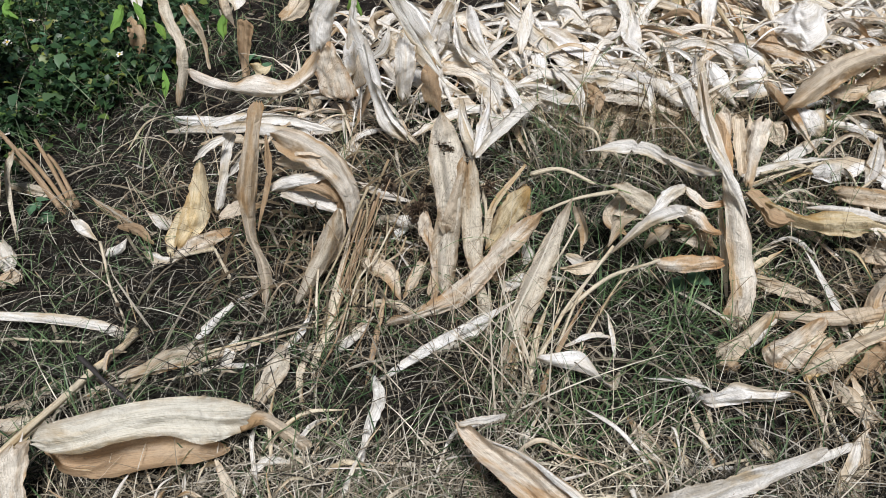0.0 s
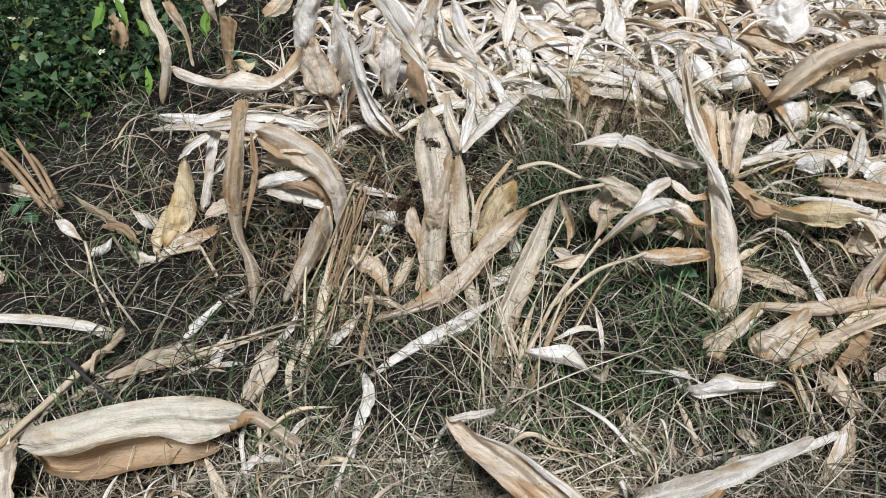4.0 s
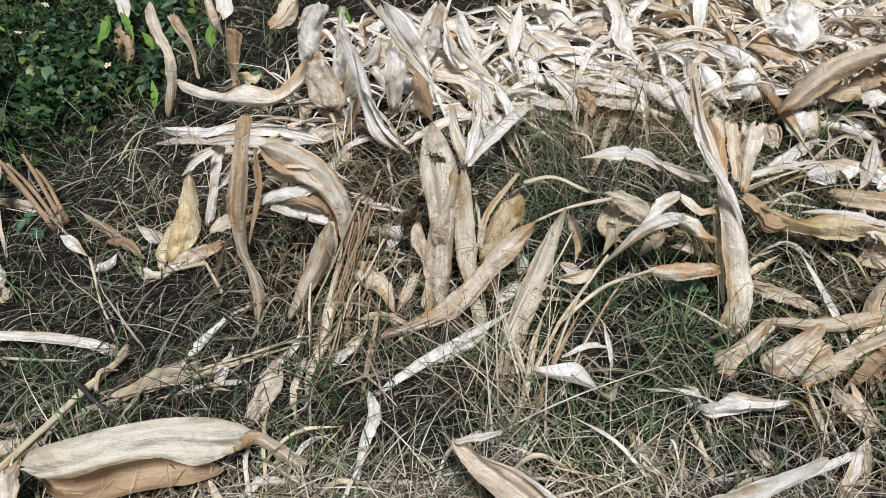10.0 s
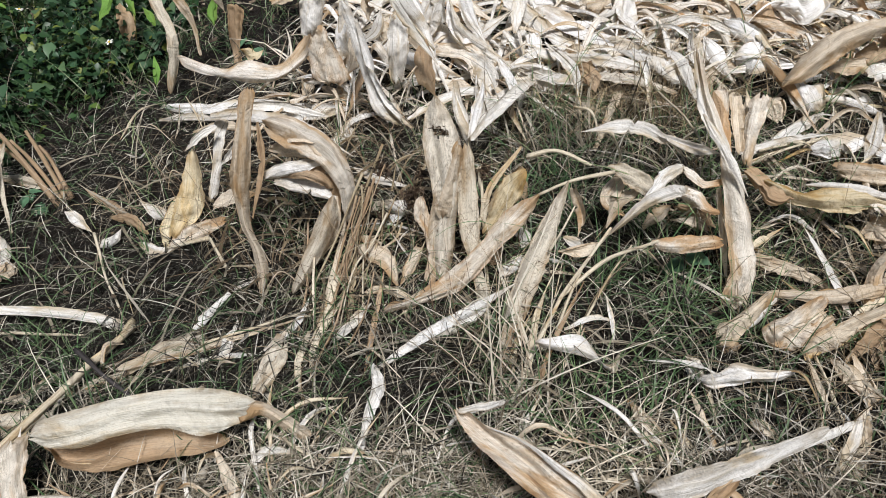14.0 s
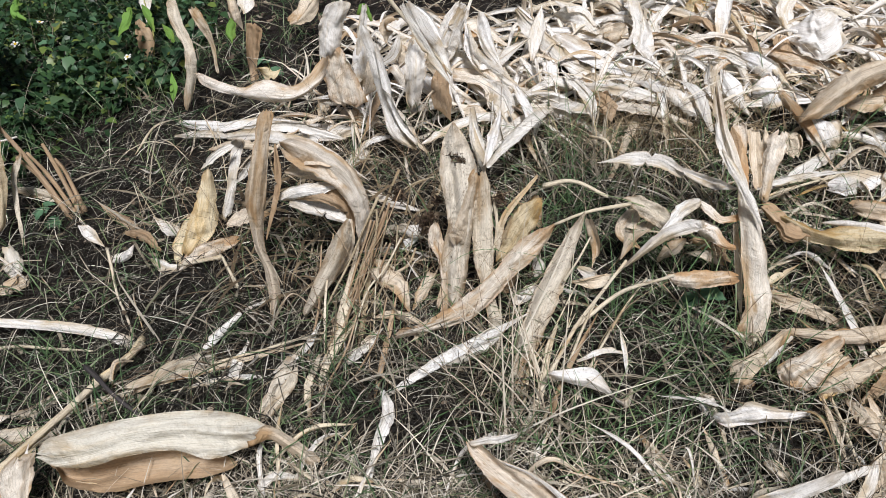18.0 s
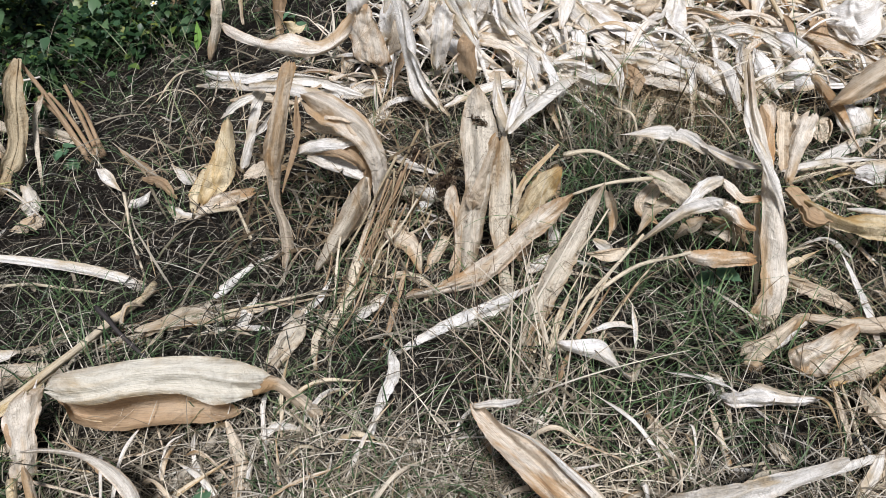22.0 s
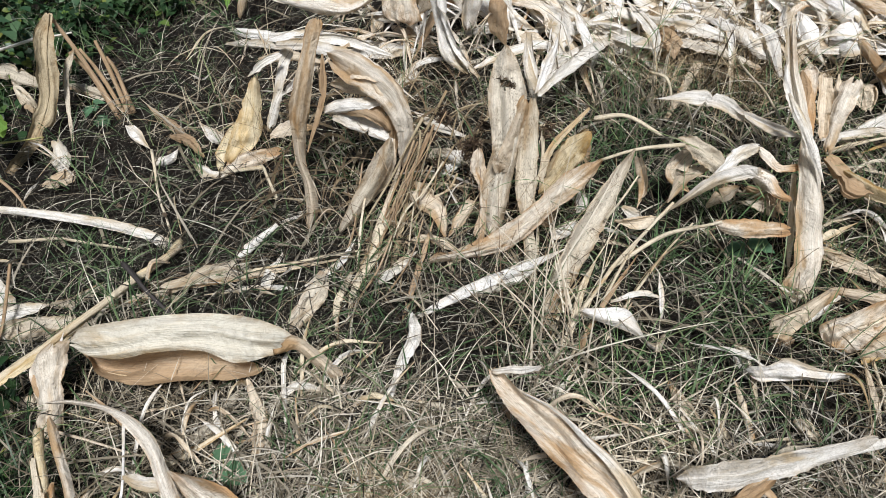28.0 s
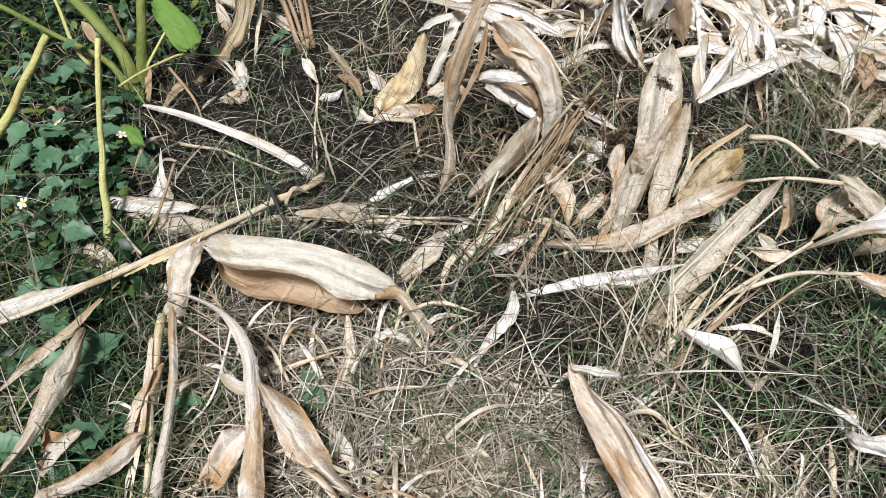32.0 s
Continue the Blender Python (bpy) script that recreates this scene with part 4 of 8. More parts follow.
grow_sheet(p, 'V', [[(-0.746, 2.619, 0.212), (-0.656, 2.573, 0.194), (-0.560, 2.531, 0.187), (-0.485, 2.535, 0.209), (-0.376, 2.522, 0.193), (-0.311, 2.561, 0.244), (-0.269, 2.596, 0.287)], [(-0.740, 2.601, 0.199), (-0.668, 2.562, 0.184), (-0.563, 2.518, 0.178), (-0.486, 2.510, 0.184), (-0.382, 2.505, 0.178), (-0.311, 2.537, 0.218), (-0.256, 2.582, 0.273)], [(-0.741, 2.596, 0.181), (-0.680, 2.561, 0.167), (-0.572, 2.518, 0.162), (-0.492, 2.497, 0.152), (-0.392, 2.497, 0.152), (-0.315, 2.525, 0.184), (-0.245, 2.578, 0.250)]], rough=0.6)
grow_sheet(p, 'W', [[(-0.091, 2.254, 0.494), (-0.072, 2.247, 0.390), (-0.055, 2.248, 0.264), (-0.034, 2.220, 0.174), (0.009, 2.213, 0.139)], [(-0.076, 2.248, 0.497), (-0.053, 2.243, 0.399), (-0.038, 2.244, 0.274), (-0.009, 2.217, 0.180), (0.029, 2.204, 0.136)], [(-0.065, 2.260, 0.491), (-0.041, 2.256, 0.400), (-0.025, 2.258, 0.275), (0.012, 2.232, 0.175), (0.048, 2.212, 0.123)]])
grow(p, 'W', 's', 0.029, [(-0.047, 2.241, 0.447), (-0.006, 2.223, 0.231), (0.074, 2.195, 0.130)])
grow(p, 'T', 'l', 0.040, [(-0.077, 2.375, 0.355), (-0.103, 2.369, 0.269), (-0.124, 2.365, 0.226)])
grow(p, 'T', 'l', 0.042, [(-0.357, 2.641, 0.116), (-0.323, 2.591, 0.087), (-0.332, 2.518, 0.053)])
grow(p, 'W', 's', 0.026, [(0.033, 2.272, 0.539), (0.085, 2.280, 0.413), (0.157, 2.289, 0.274)])
grow_sheet(p, 'W', [[(0.013, 2.479, 0.360), (-0.005, 2.425, 0.280), (-0.008, 2.397, 0.174)], [(0.038, 2.467, 0.363), (0.030, 2.414, 0.283), (0.015, 2.383, 0.174)], [(0.058, 2.478, 0.351), (0.060, 2.428, 0.273), (0.032, 2.396, 0.166)]])
grow(p, 'B', 'l', 0.057, [(0.115, 2.368, 0.318), (0.111, 2.352, 0.226), (0.131, 2.355, 0.138)])
grow(p, 'T', 'l', 0.049, [(0.028, 2.458, 0.363), (0.063, 2.465, 0.303), (0.102, 2.433, 0.242)])
grow(p, 'W', 'l', 0.059, [(0.170, 2.568, 0.404), (0.127, 2.564, 0.310), (0.099, 2.560, 0.218)])
grow_sheet(p, 'W', [[(-0.225, 2.481, 0.469), (-0.258, 2.469, 0.399), (-0.265, 2.439, 0.318)], [(-0.181, 2.468, 0.487), (-0.214, 2.453, 0.409), (-0.228, 2.428, 0.332)], [(-0.145, 2.489, 0.473), (-0.183, 2.475, 0.401), (-0.202, 2.453, 0.328)]])
grow_sheet(p, 'X', [[(-0.231, 2.452, 0.339), (-0.253, 2.440, 0.256), (-0.255, 2.432, 0.170)], [(-0.209, 2.436, 0.348), (-0.206, 2.432, 0.256), (-0.196, 2.417, 0.163)], [(-0.196, 2.460, 0.347), (-0.167, 2.460, 0.258), (-0.131, 2.445, 0.150)]])
grow(p, 'W', 'b', 0.066, [(-0.133, 2.591, 0.345), (-0.161, 2.583, 0.246), (-0.168, 2.582, 0.152)], ends=(0.4,0.9))
grow(p, 'W', 's', 0.023, [(-0.111, 2.487, 0.462), (-0.129, 2.483, 0.386), (-0.153, 2.476, 0.308)])
lone('W', 'l', 0.059, [(0.175, 2.588, 0.369), (0.199, 2.525, 0.266), (0.279, 2.486, 0.184)])
lone('W', 'l', 0.045, [(0.221, 2.620, 0.371), (0.243, 2.593, 0.270), (0.296, 2.555, 0.188)])
lone('W', 'l', 0.043, [(0.410, 2.687, 0.274), (0.298, 2.608, 0.230), (0.223, 2.601, 0.190)])
lone('W', 'l', 0.061, [(0.135, 2.556, 0.208), (0.226, 2.492, 0.185), (0.278, 2.356, 0.138), (0.253, 2.252, 0.113)])
lone('W', 'l', 0.057, [(0.099, 2.579, 0.229), (0.152, 2.573, 0.209), (0.261, 2.455, 0.163), (0.338, 2.398, 0.140)])
lone('W', 'l', 0.050, [(0.260, 2.489, 0.164), (0.330, 2.431, 0.152), (0.416, 2.406, 0.120)])
lone('W', 'l', 0.062, [(-0.070, 2.690, 0.167), (0.079, 2.510, 0.166), (0.206, 2.462, 0.143)])
lone('W', 's', 0.024, [(-0.035, 2.476, 0.110), (0.080, 2.459, 0.133), (0.205, 2.429, 0.111)])
lone('T', 'l', 0.044, [(0.163, 2.416, 0.141), (0.226, 2.377, 0.139), (0.242, 2.345, 0.107)])
lone('W', 's', 0.035, [(-0.123, 2.290, 0.082), (-0.192, 2.246, 0.053), (-0.256, 2.203, 0.044)])
lone('W', 's', 0.020, [(-0.035, 2.324, 0.113), (-0.122, 2.305, 0.103), (-0.183, 2.244, 0.054)])
lone('W', 'l', 0.053, [(0.394, 2.772, 0.279), (0.408, 2.691, 0.215), (0.377, 2.619, 0.151)])
lone('W', 'l', 0.042, [(0.436, 2.688, 0.194), (0.442, 2.538, 0.167), (0.443, 2.453, 0.123)])
lone('W', 'l', 0.045, [(0.343, 2.583, 0.229), (0.420, 2.505, 0.165), (0.486, 2.432, 0.122)])
lone('W', 'l', 0.044, [(-0.099, 2.510, 0.256), (-0.045, 2.489, 0.300), (-0.020, 2.507, 0.363)])
lone('T', 'l', 0.061, [(-0.523, 3.045, 0.190), (-0.440, 3.071, 0.240), (-0.398, 3.083, 0.297)])
lone('W', 's', 0.033, [(-0.403, 2.406, 0.070), (-0.261, 2.371, 0.092), (-0.135, 2.387, 0.096)])
lone('T', 'l', 0.046, [(-0.254, 2.536, 0.091), (-0.145, 2.455, 0.098), (-0.086, 2.423, 0.093)])
lone('T', 'l', 0.038, [(0.611, 2.484, 0.144), (0.564, 2.439, 0.142), (0.551, 2.376, 0.119)])
lone('O', 'l', 0.049, [(0.503, 2.427, 0.161), (0.560, 2.390, 0.139), (0.607, 2.449, 0.162)])
lone('S', 'k', 0.009, [(0.531, 2.144, 0.197), (0.572, 2.097, 0.205), (0.593, 2.066, 0.143)])
lone('S', 'k', 0.007, [(0.601, 1.916, 0.255), (0.625, 1.919, 0.186), (0.619, 1.913, 0.156)])
p = plant(-1.043, 2.164)
grow(p, 'B', 'k', 0.020, [(-1.043, 2.164, -0.052), (-1.094, 2.219, 0.051), (-1.142, 2.266, 0.153)])
grow(p, 'B', 'k', 0.018, [(-1.058, 2.162, -0.052), (-1.126, 2.216, 0.051), (-1.181, 2.234, 0.142)])
grow(p, 'B', 'k', 0.018, [(-1.065, 2.146, -0.053), (-1.170, 2.216, 0.101), (-1.242, 2.240, 0.252)])
grow(p, 'B', 'k', 0.018, [(-1.039, 2.180, -0.051), (-1.087, 2.236, 0.052), (-1.118, 2.255, 0.103)])
grow(p, 'B', 'k', 0.017, [(-1.080, 2.160, -0.052), (-1.173, 2.227, 0.051), (-1.218, 2.229, 0.131)])
grow(p, 'O', 'l', 0.052, [(-1.236, 2.237, 0.252), (-1.214, 2.132, 0.187), (-1.214, 2.068, 0.083), (-1.233, 1.973, -0.001), (-1.273, 1.844, -0.058)])
grow(p, 'G', 's', 0.027, [(-1.188, 2.217, 0.151), (-1.217, 2.159, 0.068), (-1.143, 1.994, -0.040)])
lone('G', 'l', 0.057, [(-1.576, 2.223, 0.051), (-1.469, 2.221, 0.051), (-1.356, 2.218, 0.011)])
lone('W', 'l', 0.062, [(-1.137, 1.931, 0.017), (-1.106, 1.893, -0.015), (-1.102, 1.852, -0.057)])
lone('T', 'l', 0.047, [(-1.066, 1.869, -0.057), (-1.093, 1.829, -0.049), (-1.148, 1.809, -0.060)])
lone('W', 'l', 0.034, [(-0.952, 2.007, 0.025), (-0.912, 1.981, 0.018), (-0.861, 1.957, -0.018)])
lone('S', 'k', 0.009, [(-0.788, 1.863, 0.054), (-0.723, 1.739, 0.005), (-0.646, 1.624, -0.043)])
lone('W', 'k', 0.013, [(-1.600, 2.169, 0.098), (-1.448, 2.317, 0.107), (-1.310, 2.387, 0.109)])
lone('G', 'l', 0.052, [(-1.403, 2.153, 0.048), (-1.342, 2.110, 0.025), (-1.318, 2.106, -0.025)])
lone('G', 's', 0.032, [(-1.313, 2.267, -0.017), (-1.187, 2.231, -0.018), (-1.097, 2.192, -0.030)])
p = plant(-0.663, 2.900)
grow_sheet(p, 'G', [[(-0.920, 2.926, 0.359), (-0.894, 2.847, 0.300), (-0.841, 2.770, 0.232), (-0.839, 2.731, 0.155), (-0.877, 2.691, 0.020)], [(-0.901, 2.922, 0.367), (-0.867, 2.835, 0.303), (-0.818, 2.764, 0.237), (-0.817, 2.722, 0.157), (-0.858, 2.683, 0.023)], [(-0.888, 2.931, 0.363), (-0.849, 2.846, 0.301), (-0.804, 2.775, 0.233), (-0.802, 2.733, 0.155), (-0.849, 2.696, 0.026)]])
grow_sheet(p, 'T', [[(-0.831, 2.877, 0.341), (-0.803, 2.852, 0.273), (-0.778, 2.860, 0.189), (-0.775, 2.837, 0.095)], [(-0.789, 2.867, 0.329), (-0.765, 2.855, 0.264), (-0.758, 2.856, 0.189), (-0.759, 2.829, 0.098)]])
grow(p, 'W', 'l', 0.061, [(-0.654, 3.050, 0.427), (-0.656, 2.999, 0.294), (-0.657, 2.944, 0.272)])
grow_sheet(p, 'B', [[(-0.665, 2.959, 0.241), (-0.677, 2.950, 0.170), (-0.681, 2.925, 0.095), (-0.674, 2.882, 0.026)], [(-0.629, 2.949, 0.238), (-0.647, 2.940, 0.165), (-0.658, 2.915, 0.098), (-0.655, 2.872, 0.030)], [(-0.601, 2.959, 0.209), (-0.627, 2.951, 0.147), (-0.644, 2.925, 0.087), (-0.644, 2.886, 0.026)]])
grow(p, 'T', 'l', 0.051, [(-0.685, 2.920, 0.467), (-0.634, 2.804, 0.367), (-0.618, 2.802, 0.268)])
grow(p, 'B', 'l', 0.066, [(-1.162, 3.129, 0.196), (-1.129, 3.077, 0.134), (-1.142, 3.033, 0.042)])
grow(p, 'W', 's', 0.052, [(-1.302, 3.385, 0.309), (-1.173, 3.270, 0.253), (-1.115, 3.105, 0.195)])
lone('T', 'l', 0.052, [(-0.324, 2.982, 0.357), (-0.399, 2.932, 0.327), (-0.445, 2.881, 0.260)])
lone('W', 'l', 0.061, [(-0.549, 3.181, 0.344), (-0.430, 3.076, 0.371), (-0.316, 2.945, 0.356)])
lone('W', 'l', 0.051, [(0.135, 2.790, 0.340), (0.093, 2.756, 0.248), (0.059, 2.687, 0.174)])
lone('W', 'l', 0.033, [(0.106, 2.537, 0.267), (0.053, 2.600, 0.370), (-0.025, 2.624, 0.429)])
lone('S', 'k', 0.013, [(-0.051, 2.389, 0.552), (0.051, 2.405, 0.397), (0.136, 2.414, 0.261)])
lone('T', 'l', 0.048, [(-0.077, 2.665, 0.260), (-0.050, 2.669, 0.219), (-0.060, 2.668, 0.167)])
lone('T', 'l', 0.040, [(-0.037, 2.602, 0.366), (-0.087, 2.675, 0.315), (-0.095, 2.656, 0.263)])
lone('W', 'l', 0.058, [(0.271, 2.835, 0.382), (0.330, 2.864, 0.333), (0.367, 2.890, 0.335)])
lone('T', 's', 0.016, [(0.363, 2.864, 0.383), (0.356, 2.908, 0.235), (0.324, 2.792, 0.180)])
lone('W', 's', 0.023, [(0.333, 2.887, 0.284), (0.395, 2.823, 0.231), (0.427, 2.762, 0.198)])
lone('W', 'l', 0.051, [(0.453, 2.765, 0.218), (0.578, 2.621, 0.191), (0.729, 2.531, 0.167), (0.902, 2.445, 0.142)])
lone('W', 'l', 0.054, [(0.435, 2.743, 0.207), (0.508, 2.596, 0.180), (0.627, 2.497, 0.155), (0.805, 2.426, 0.131)])
lone('W', 's', 0.028, [(0.545, 2.693, 0.195), (0.672, 2.686, 0.174), (0.814, 2.692, 0.175)])
lone('W', 'l', 0.050, [(0.810, 2.688, 0.174), (0.932, 2.674, 0.174), (1.025, 2.612, 0.161), (1.029, 2.419, 0.131)])
lone('W', 'l', 0.058, [(0.935, 2.463, 0.223), (0.963, 2.393, 0.180), (1.006, 2.328, 0.136)])
lone('W', 'l', 0.042, [(0.910, 2.511, 0.216), (0.913, 2.418, 0.181), (0.936, 2.364, 0.138)])
lone('W', 's', 0.039, [(0.745, 3.165, 0.398), (0.730, 2.917, 0.286), (0.730, 2.789, 0.209), (0.630, 2.720, 0.176)])
lone('W', 'l', 0.059, [(0.634, 3.271, 0.404), (0.641, 3.151, 0.298), (0.684, 3.022, 0.211)])
lone('W', 'l', 0.062, [(0.758, 2.896, 0.235), (0.751, 2.712, 0.196), (0.774, 2.612, 0.151)])
lone('W', 'l', 0.072, [(0.892, 3.442, 0.312), (0.936, 3.272, 0.284), (1.004, 3.220, 0.251)])
lone('W', 's', 0.042, [(1.421, 3.360, 0.308), (1.152, 3.237, 0.302), (0.997, 3.169, 0.248), (0.926, 3.111, 0.216)])
lone('W', 's', 0.046, [(1.380, 3.201, 0.300), (1.191, 3.148, 0.297), (1.016, 3.076, 0.264), (0.881, 2.993, 0.220), (0.766, 2.831, 0.182)])
lone('W', 'l', 0.049, [(1.052, 2.975, 0.349), (1.005, 2.811, 0.281), (0.971, 2.677, 0.194)])
lone('W', 'l', 0.042, [(1.058, 2.998, 0.325), (1.107, 2.912, 0.286), (1.169, 2.965, 0.238)])
lone('S', 'k', 0.016, [(1.033, 2.877, 0.234), (1.088, 2.634, 0.192), (1.143, 2.429, 0.161)])
lone('W', 'l', 0.068, [(1.277, 2.982, 0.289), (1.220, 2.852, 0.233), (1.220, 2.756, 0.178)])
lone('W', 'l', 0.049, [(1.201, 3.021, 0.291), (1.283, 3.087, 0.314), (1.356, 3.150, 0.338)])
lone('Y', 'l', 0.066, [(0.889, 2.971, 0.209), (0.952, 2.954, 0.208), (1.027, 3.047, 0.192)])
lone('W', 'l', 0.063, [(0.534, 3.112, 0.256), (0.596, 3.089, 0.234), (0.741, 3.093, 0.195)])
lone('W', 'l', 0.049, [(0.472, 2.987, 0.249), (0.569, 2.857, 0.203), (0.632, 2.759, 0.178)])
lone('T', 'l', 0.065, [(0.609, 2.838, 0.182), (0.661, 2.823, 0.201), (0.674, 2.802, 0.160)])
lone('W', 'l', 0.046, [(0.381, 2.602, 0.210), (0.402, 2.679, 0.274), (0.415, 2.760, 0.328)])
lone('W', 'l', 0.039, [(0.449, 2.437, 0.132), (0.447, 2.573, 0.169), (0.425, 2.683, 0.214)])
lone('T', 's', 0.033, [(0.395, 2.585, 0.149), (0.475, 2.540, 0.147), (0.598, 2.542, 0.137)])
lone('B', 'l', 0.063, [(0.566, 2.465, 0.153), (0.599, 2.420, 0.141), (0.582, 2.357, 0.118)])
lone('W', 'l', 0.058, [(0.209, 2.495, 0.205), (0.285, 2.402, 0.180), (0.282, 2.264, 0.123)])
lone('W', 's', 0.045, [(0.297, 2.558, 0.148), (0.406, 2.465, 0.133), (0.460, 2.406, 0.110)])
lone('W', 'l', 0.047, [(0.360, 2.797, 0.200), (0.290, 2.670, 0.193), (0.250, 2.572, 0.169)])
lone('W', 'l', 0.040, [(0.218, 2.704, 0.295), (0.253, 2.628, 0.231), (0.330, 2.598, 0.170)])
lone('W', 's', 0.026, [(0.509, 2.411, 0.121), (0.626, 2.439, 0.132), (0.792, 2.441, 0.122)])
lone('W', 'l', 0.045, [(0.842, 2.967, 0.208), (0.798, 2.876, 0.184), (0.848, 2.798, 0.160)])
lone('W', 'l', 0.051, [(0.731, 3.157, 0.298), (0.690, 3.050, 0.253), (0.717, 2.956, 0.208)])
lone('W', 's', 0.014, [(0.875, 1.829, 0.231), (1.020, 1.907, 0.215), (1.144, 1.947, 0.197)])
p = plant(0.771, 1.427)
grow(p, 'T', 'l', 0.027, [(1.164, 1.512, 0.216), (1.152, 1.501, 0.155), (1.127, 1.497, 0.065)])
grow(p, 'B', 'l', 0.031, [(1.006, 1.353, 0.048), (1.083, 1.410, 0.070), (1.103, 1.433, 0.112)])
grow_sheet(p, 'X', [[(1.262, 1.537, 0.249), (1.220, 1.535, 0.183), (1.178, 1.523, 0.101)], [(1.272, 1.511, 0.249), (1.237, 1.503, 0.186), (1.186, 1.503, 0.107)], [(1.292, 1.501, 0.209), (1.266, 1.495, 0.163), (1.211, 1.505, 0.093)]], rough=0.5)
grow_sheet(p, 'W', [[(1.252, 1.537, 0.262), (1.247, 1.528, 0.243), (1.238, 1.525, 0.221)], [(1.275, 1.525, 0.273), (1.267, 1.510, 0.240), (1.256, 1.506, 0.212)], [(1.305, 1.532, 0.267), (1.306, 1.513, 0.230), (1.291, 1.502, 0.188)]], rough=0.5)
grow_sheet(p, 'T', [[(1.148, 1.538, 0.243), (1.106, 1.522, 0.184), (1.084, 1.514, 0.145), (1.067, 1.484, 0.074)], [(1.147, 1.523, 0.247), (1.112, 1.507, 0.191), (1.091, 1.498, 0.149), (1.081, 1.468, 0.081)], [(1.158, 1.530, 0.236), (1.125, 1.515, 0.185), (1.108, 1.503, 0.140), (1.105, 1.474, 0.073)]], rough=0.5)
grow_sheet(p, 'X', [[(1.164, 1.541, 0.214), (1.133, 1.528, 0.169), (1.117, 1.513, 0.122), (1.108, 1.491, 0.082)], [(1.173, 1.526, 0.210), (1.151, 1.509, 0.165), (1.132, 1.498, 0.122), (1.112, 1.483, 0.085)], [(1.173, 1.545, 0.221), (1.179, 1.511, 0.172), (1.154, 1.498, 0.121), (1.120, 1.486, 0.079)]], rough=0.5)
grow_sheet(p, 'T', [[(1.322, 1.440, 0.200), (1.214, 1.437, 0.184), (1.119, 1.423, 0.158), (1.037, 1.408, 0.123), (0.956, 1.393, 0.088), (0.921, 1.373, 0.057)], [(1.318, 1.430, 0.203), (1.216, 1.421, 0.182), (1.118, 1.409, 0.157), (1.036, 1.395, 0.123), (0.966, 1.374, 0.084), (0.921, 1.364, 0.061)], [(1.327, 1.436, 0.190), (1.230, 1.422, 0.163), (1.127, 1.409, 0.138), (1.049, 1.397, 0.106), (0.988, 1.369, 0.062), (0.930, 1.368, 0.047)]], rough=0.5)
grow(p, 'T', 'b', 0.030, [(1.207, 1.491, 0.115), (1.087, 1.483, 0.114), (0.993, 1.480, 0.104), (0.897, 1.504, 0.095)], ends=(0.3,0.5))
grow_sheet(p, 'T', [[(0.882, 1.487, 0.125), (0.811, 1.446, 0.091), (0.762, 1.431, 0.076)], [(0.885, 1.473, 0.128), (0.821, 1.432, 0.093), (0.771, 1.406, 0.070)], [(0.895, 1.475, 0.114), (0.838, 1.430, 0.076), (0.788, 1.395, 0.043)]], rough=0.5)
grow(p, 'B', 'b', 0.037, [(0.822, 1.424, 0.021), (0.788, 1.417, 0.031), (0.771, 1.427, 0.021)])
grow_sheet(p, 'X', [[(0.962, 1.450, 0.140), (0.903, 1.428, 0.104), (0.857, 1.417, 0.080), (0.865, 1.391, 0.051)], [(0.968, 1.436, 0.150), (0.925, 1.408, 0.111), (0.880, 1.394, 0.084), (0.879, 1.374, 0.060)], [(0.990, 1.447, 0.133), (0.968, 1.415, 0.094), (0.935, 1.394, 0.063), (0.917, 1.378, 0.040)]], rough=0.5)
grow(p, 'B', 'b', 0.054, [(0.892, 1.420, 0.051), (0.940, 1.412, 0.061), (1.000, 1.446, 0.072)], crush=0.5)
grow(p, 'B', 's', 0.025, [(1.045, 1.468, 0.063), (1.067, 1.400, 0.050), (1.065, 1.336, 0.027)])
grow(p, 'B', 's', 0.027, [(1.100, 1.458, 0.073), (1.079, 1.397, 0.050), (1.073, 1.367, 0.028)])
grow(p, 'T', 's', 0.033, [(0.894, 1.643, 0.072), (0.963, 1.600, 0.070), (1.030, 1.559, 0.058)])
grow_sheet(p, 'W', [[(1.466, 1.666, 0.234), (1.458, 1.635, 0.204), (1.490, 1.598, 0.182)], [(1.481, 1.643, 0.248), (1.489, 1.611, 0.225), (1.512, 1.585, 0.204)], [(1.522, 1.644, 0.238), (1.551, 1.619, 0.221), (1.560, 1.590, 0.189)]], rough=0.5)
grow_sheet(p, 'W', [[(1.503, 1.579, 0.211), (1.446, 1.547, 0.167), (1.387, 1.491, 0.113), (1.346, 1.478, 0.098), (1.330, 1.449, 0.061)], [(1.512, 1.565, 0.216), (1.452, 1.530, 0.168), (1.390, 1.476, 0.115), (1.355, 1.459, 0.097), (1.329, 1.430, 0.058)], [(1.536, 1.567, 0.204), (1.472, 1.527, 0.151), (1.407, 1.475, 0.101), (1.374, 1.446, 0.068), (1.346, 1.426, 0.038)]], rough=0.5)
grow(p, 'B', 's', 0.021, [(1.502, 1.771, 0.189), (1.572, 1.723, 0.196), (1.622, 1.685, 0.174), (1.645, 1.664, 0.123)])
grow(p, 'T', 'b', 0.034, [(1.342, 1.502, 0.065), (1.290, 1.461, 0.063), (1.227, 1.446, 0.052)])
lone('W', 'k', 0.009, [(1.196, 1.179, 0.019), (1.239, 1.151, 0.028), (1.273, 1.185, 0.079)])
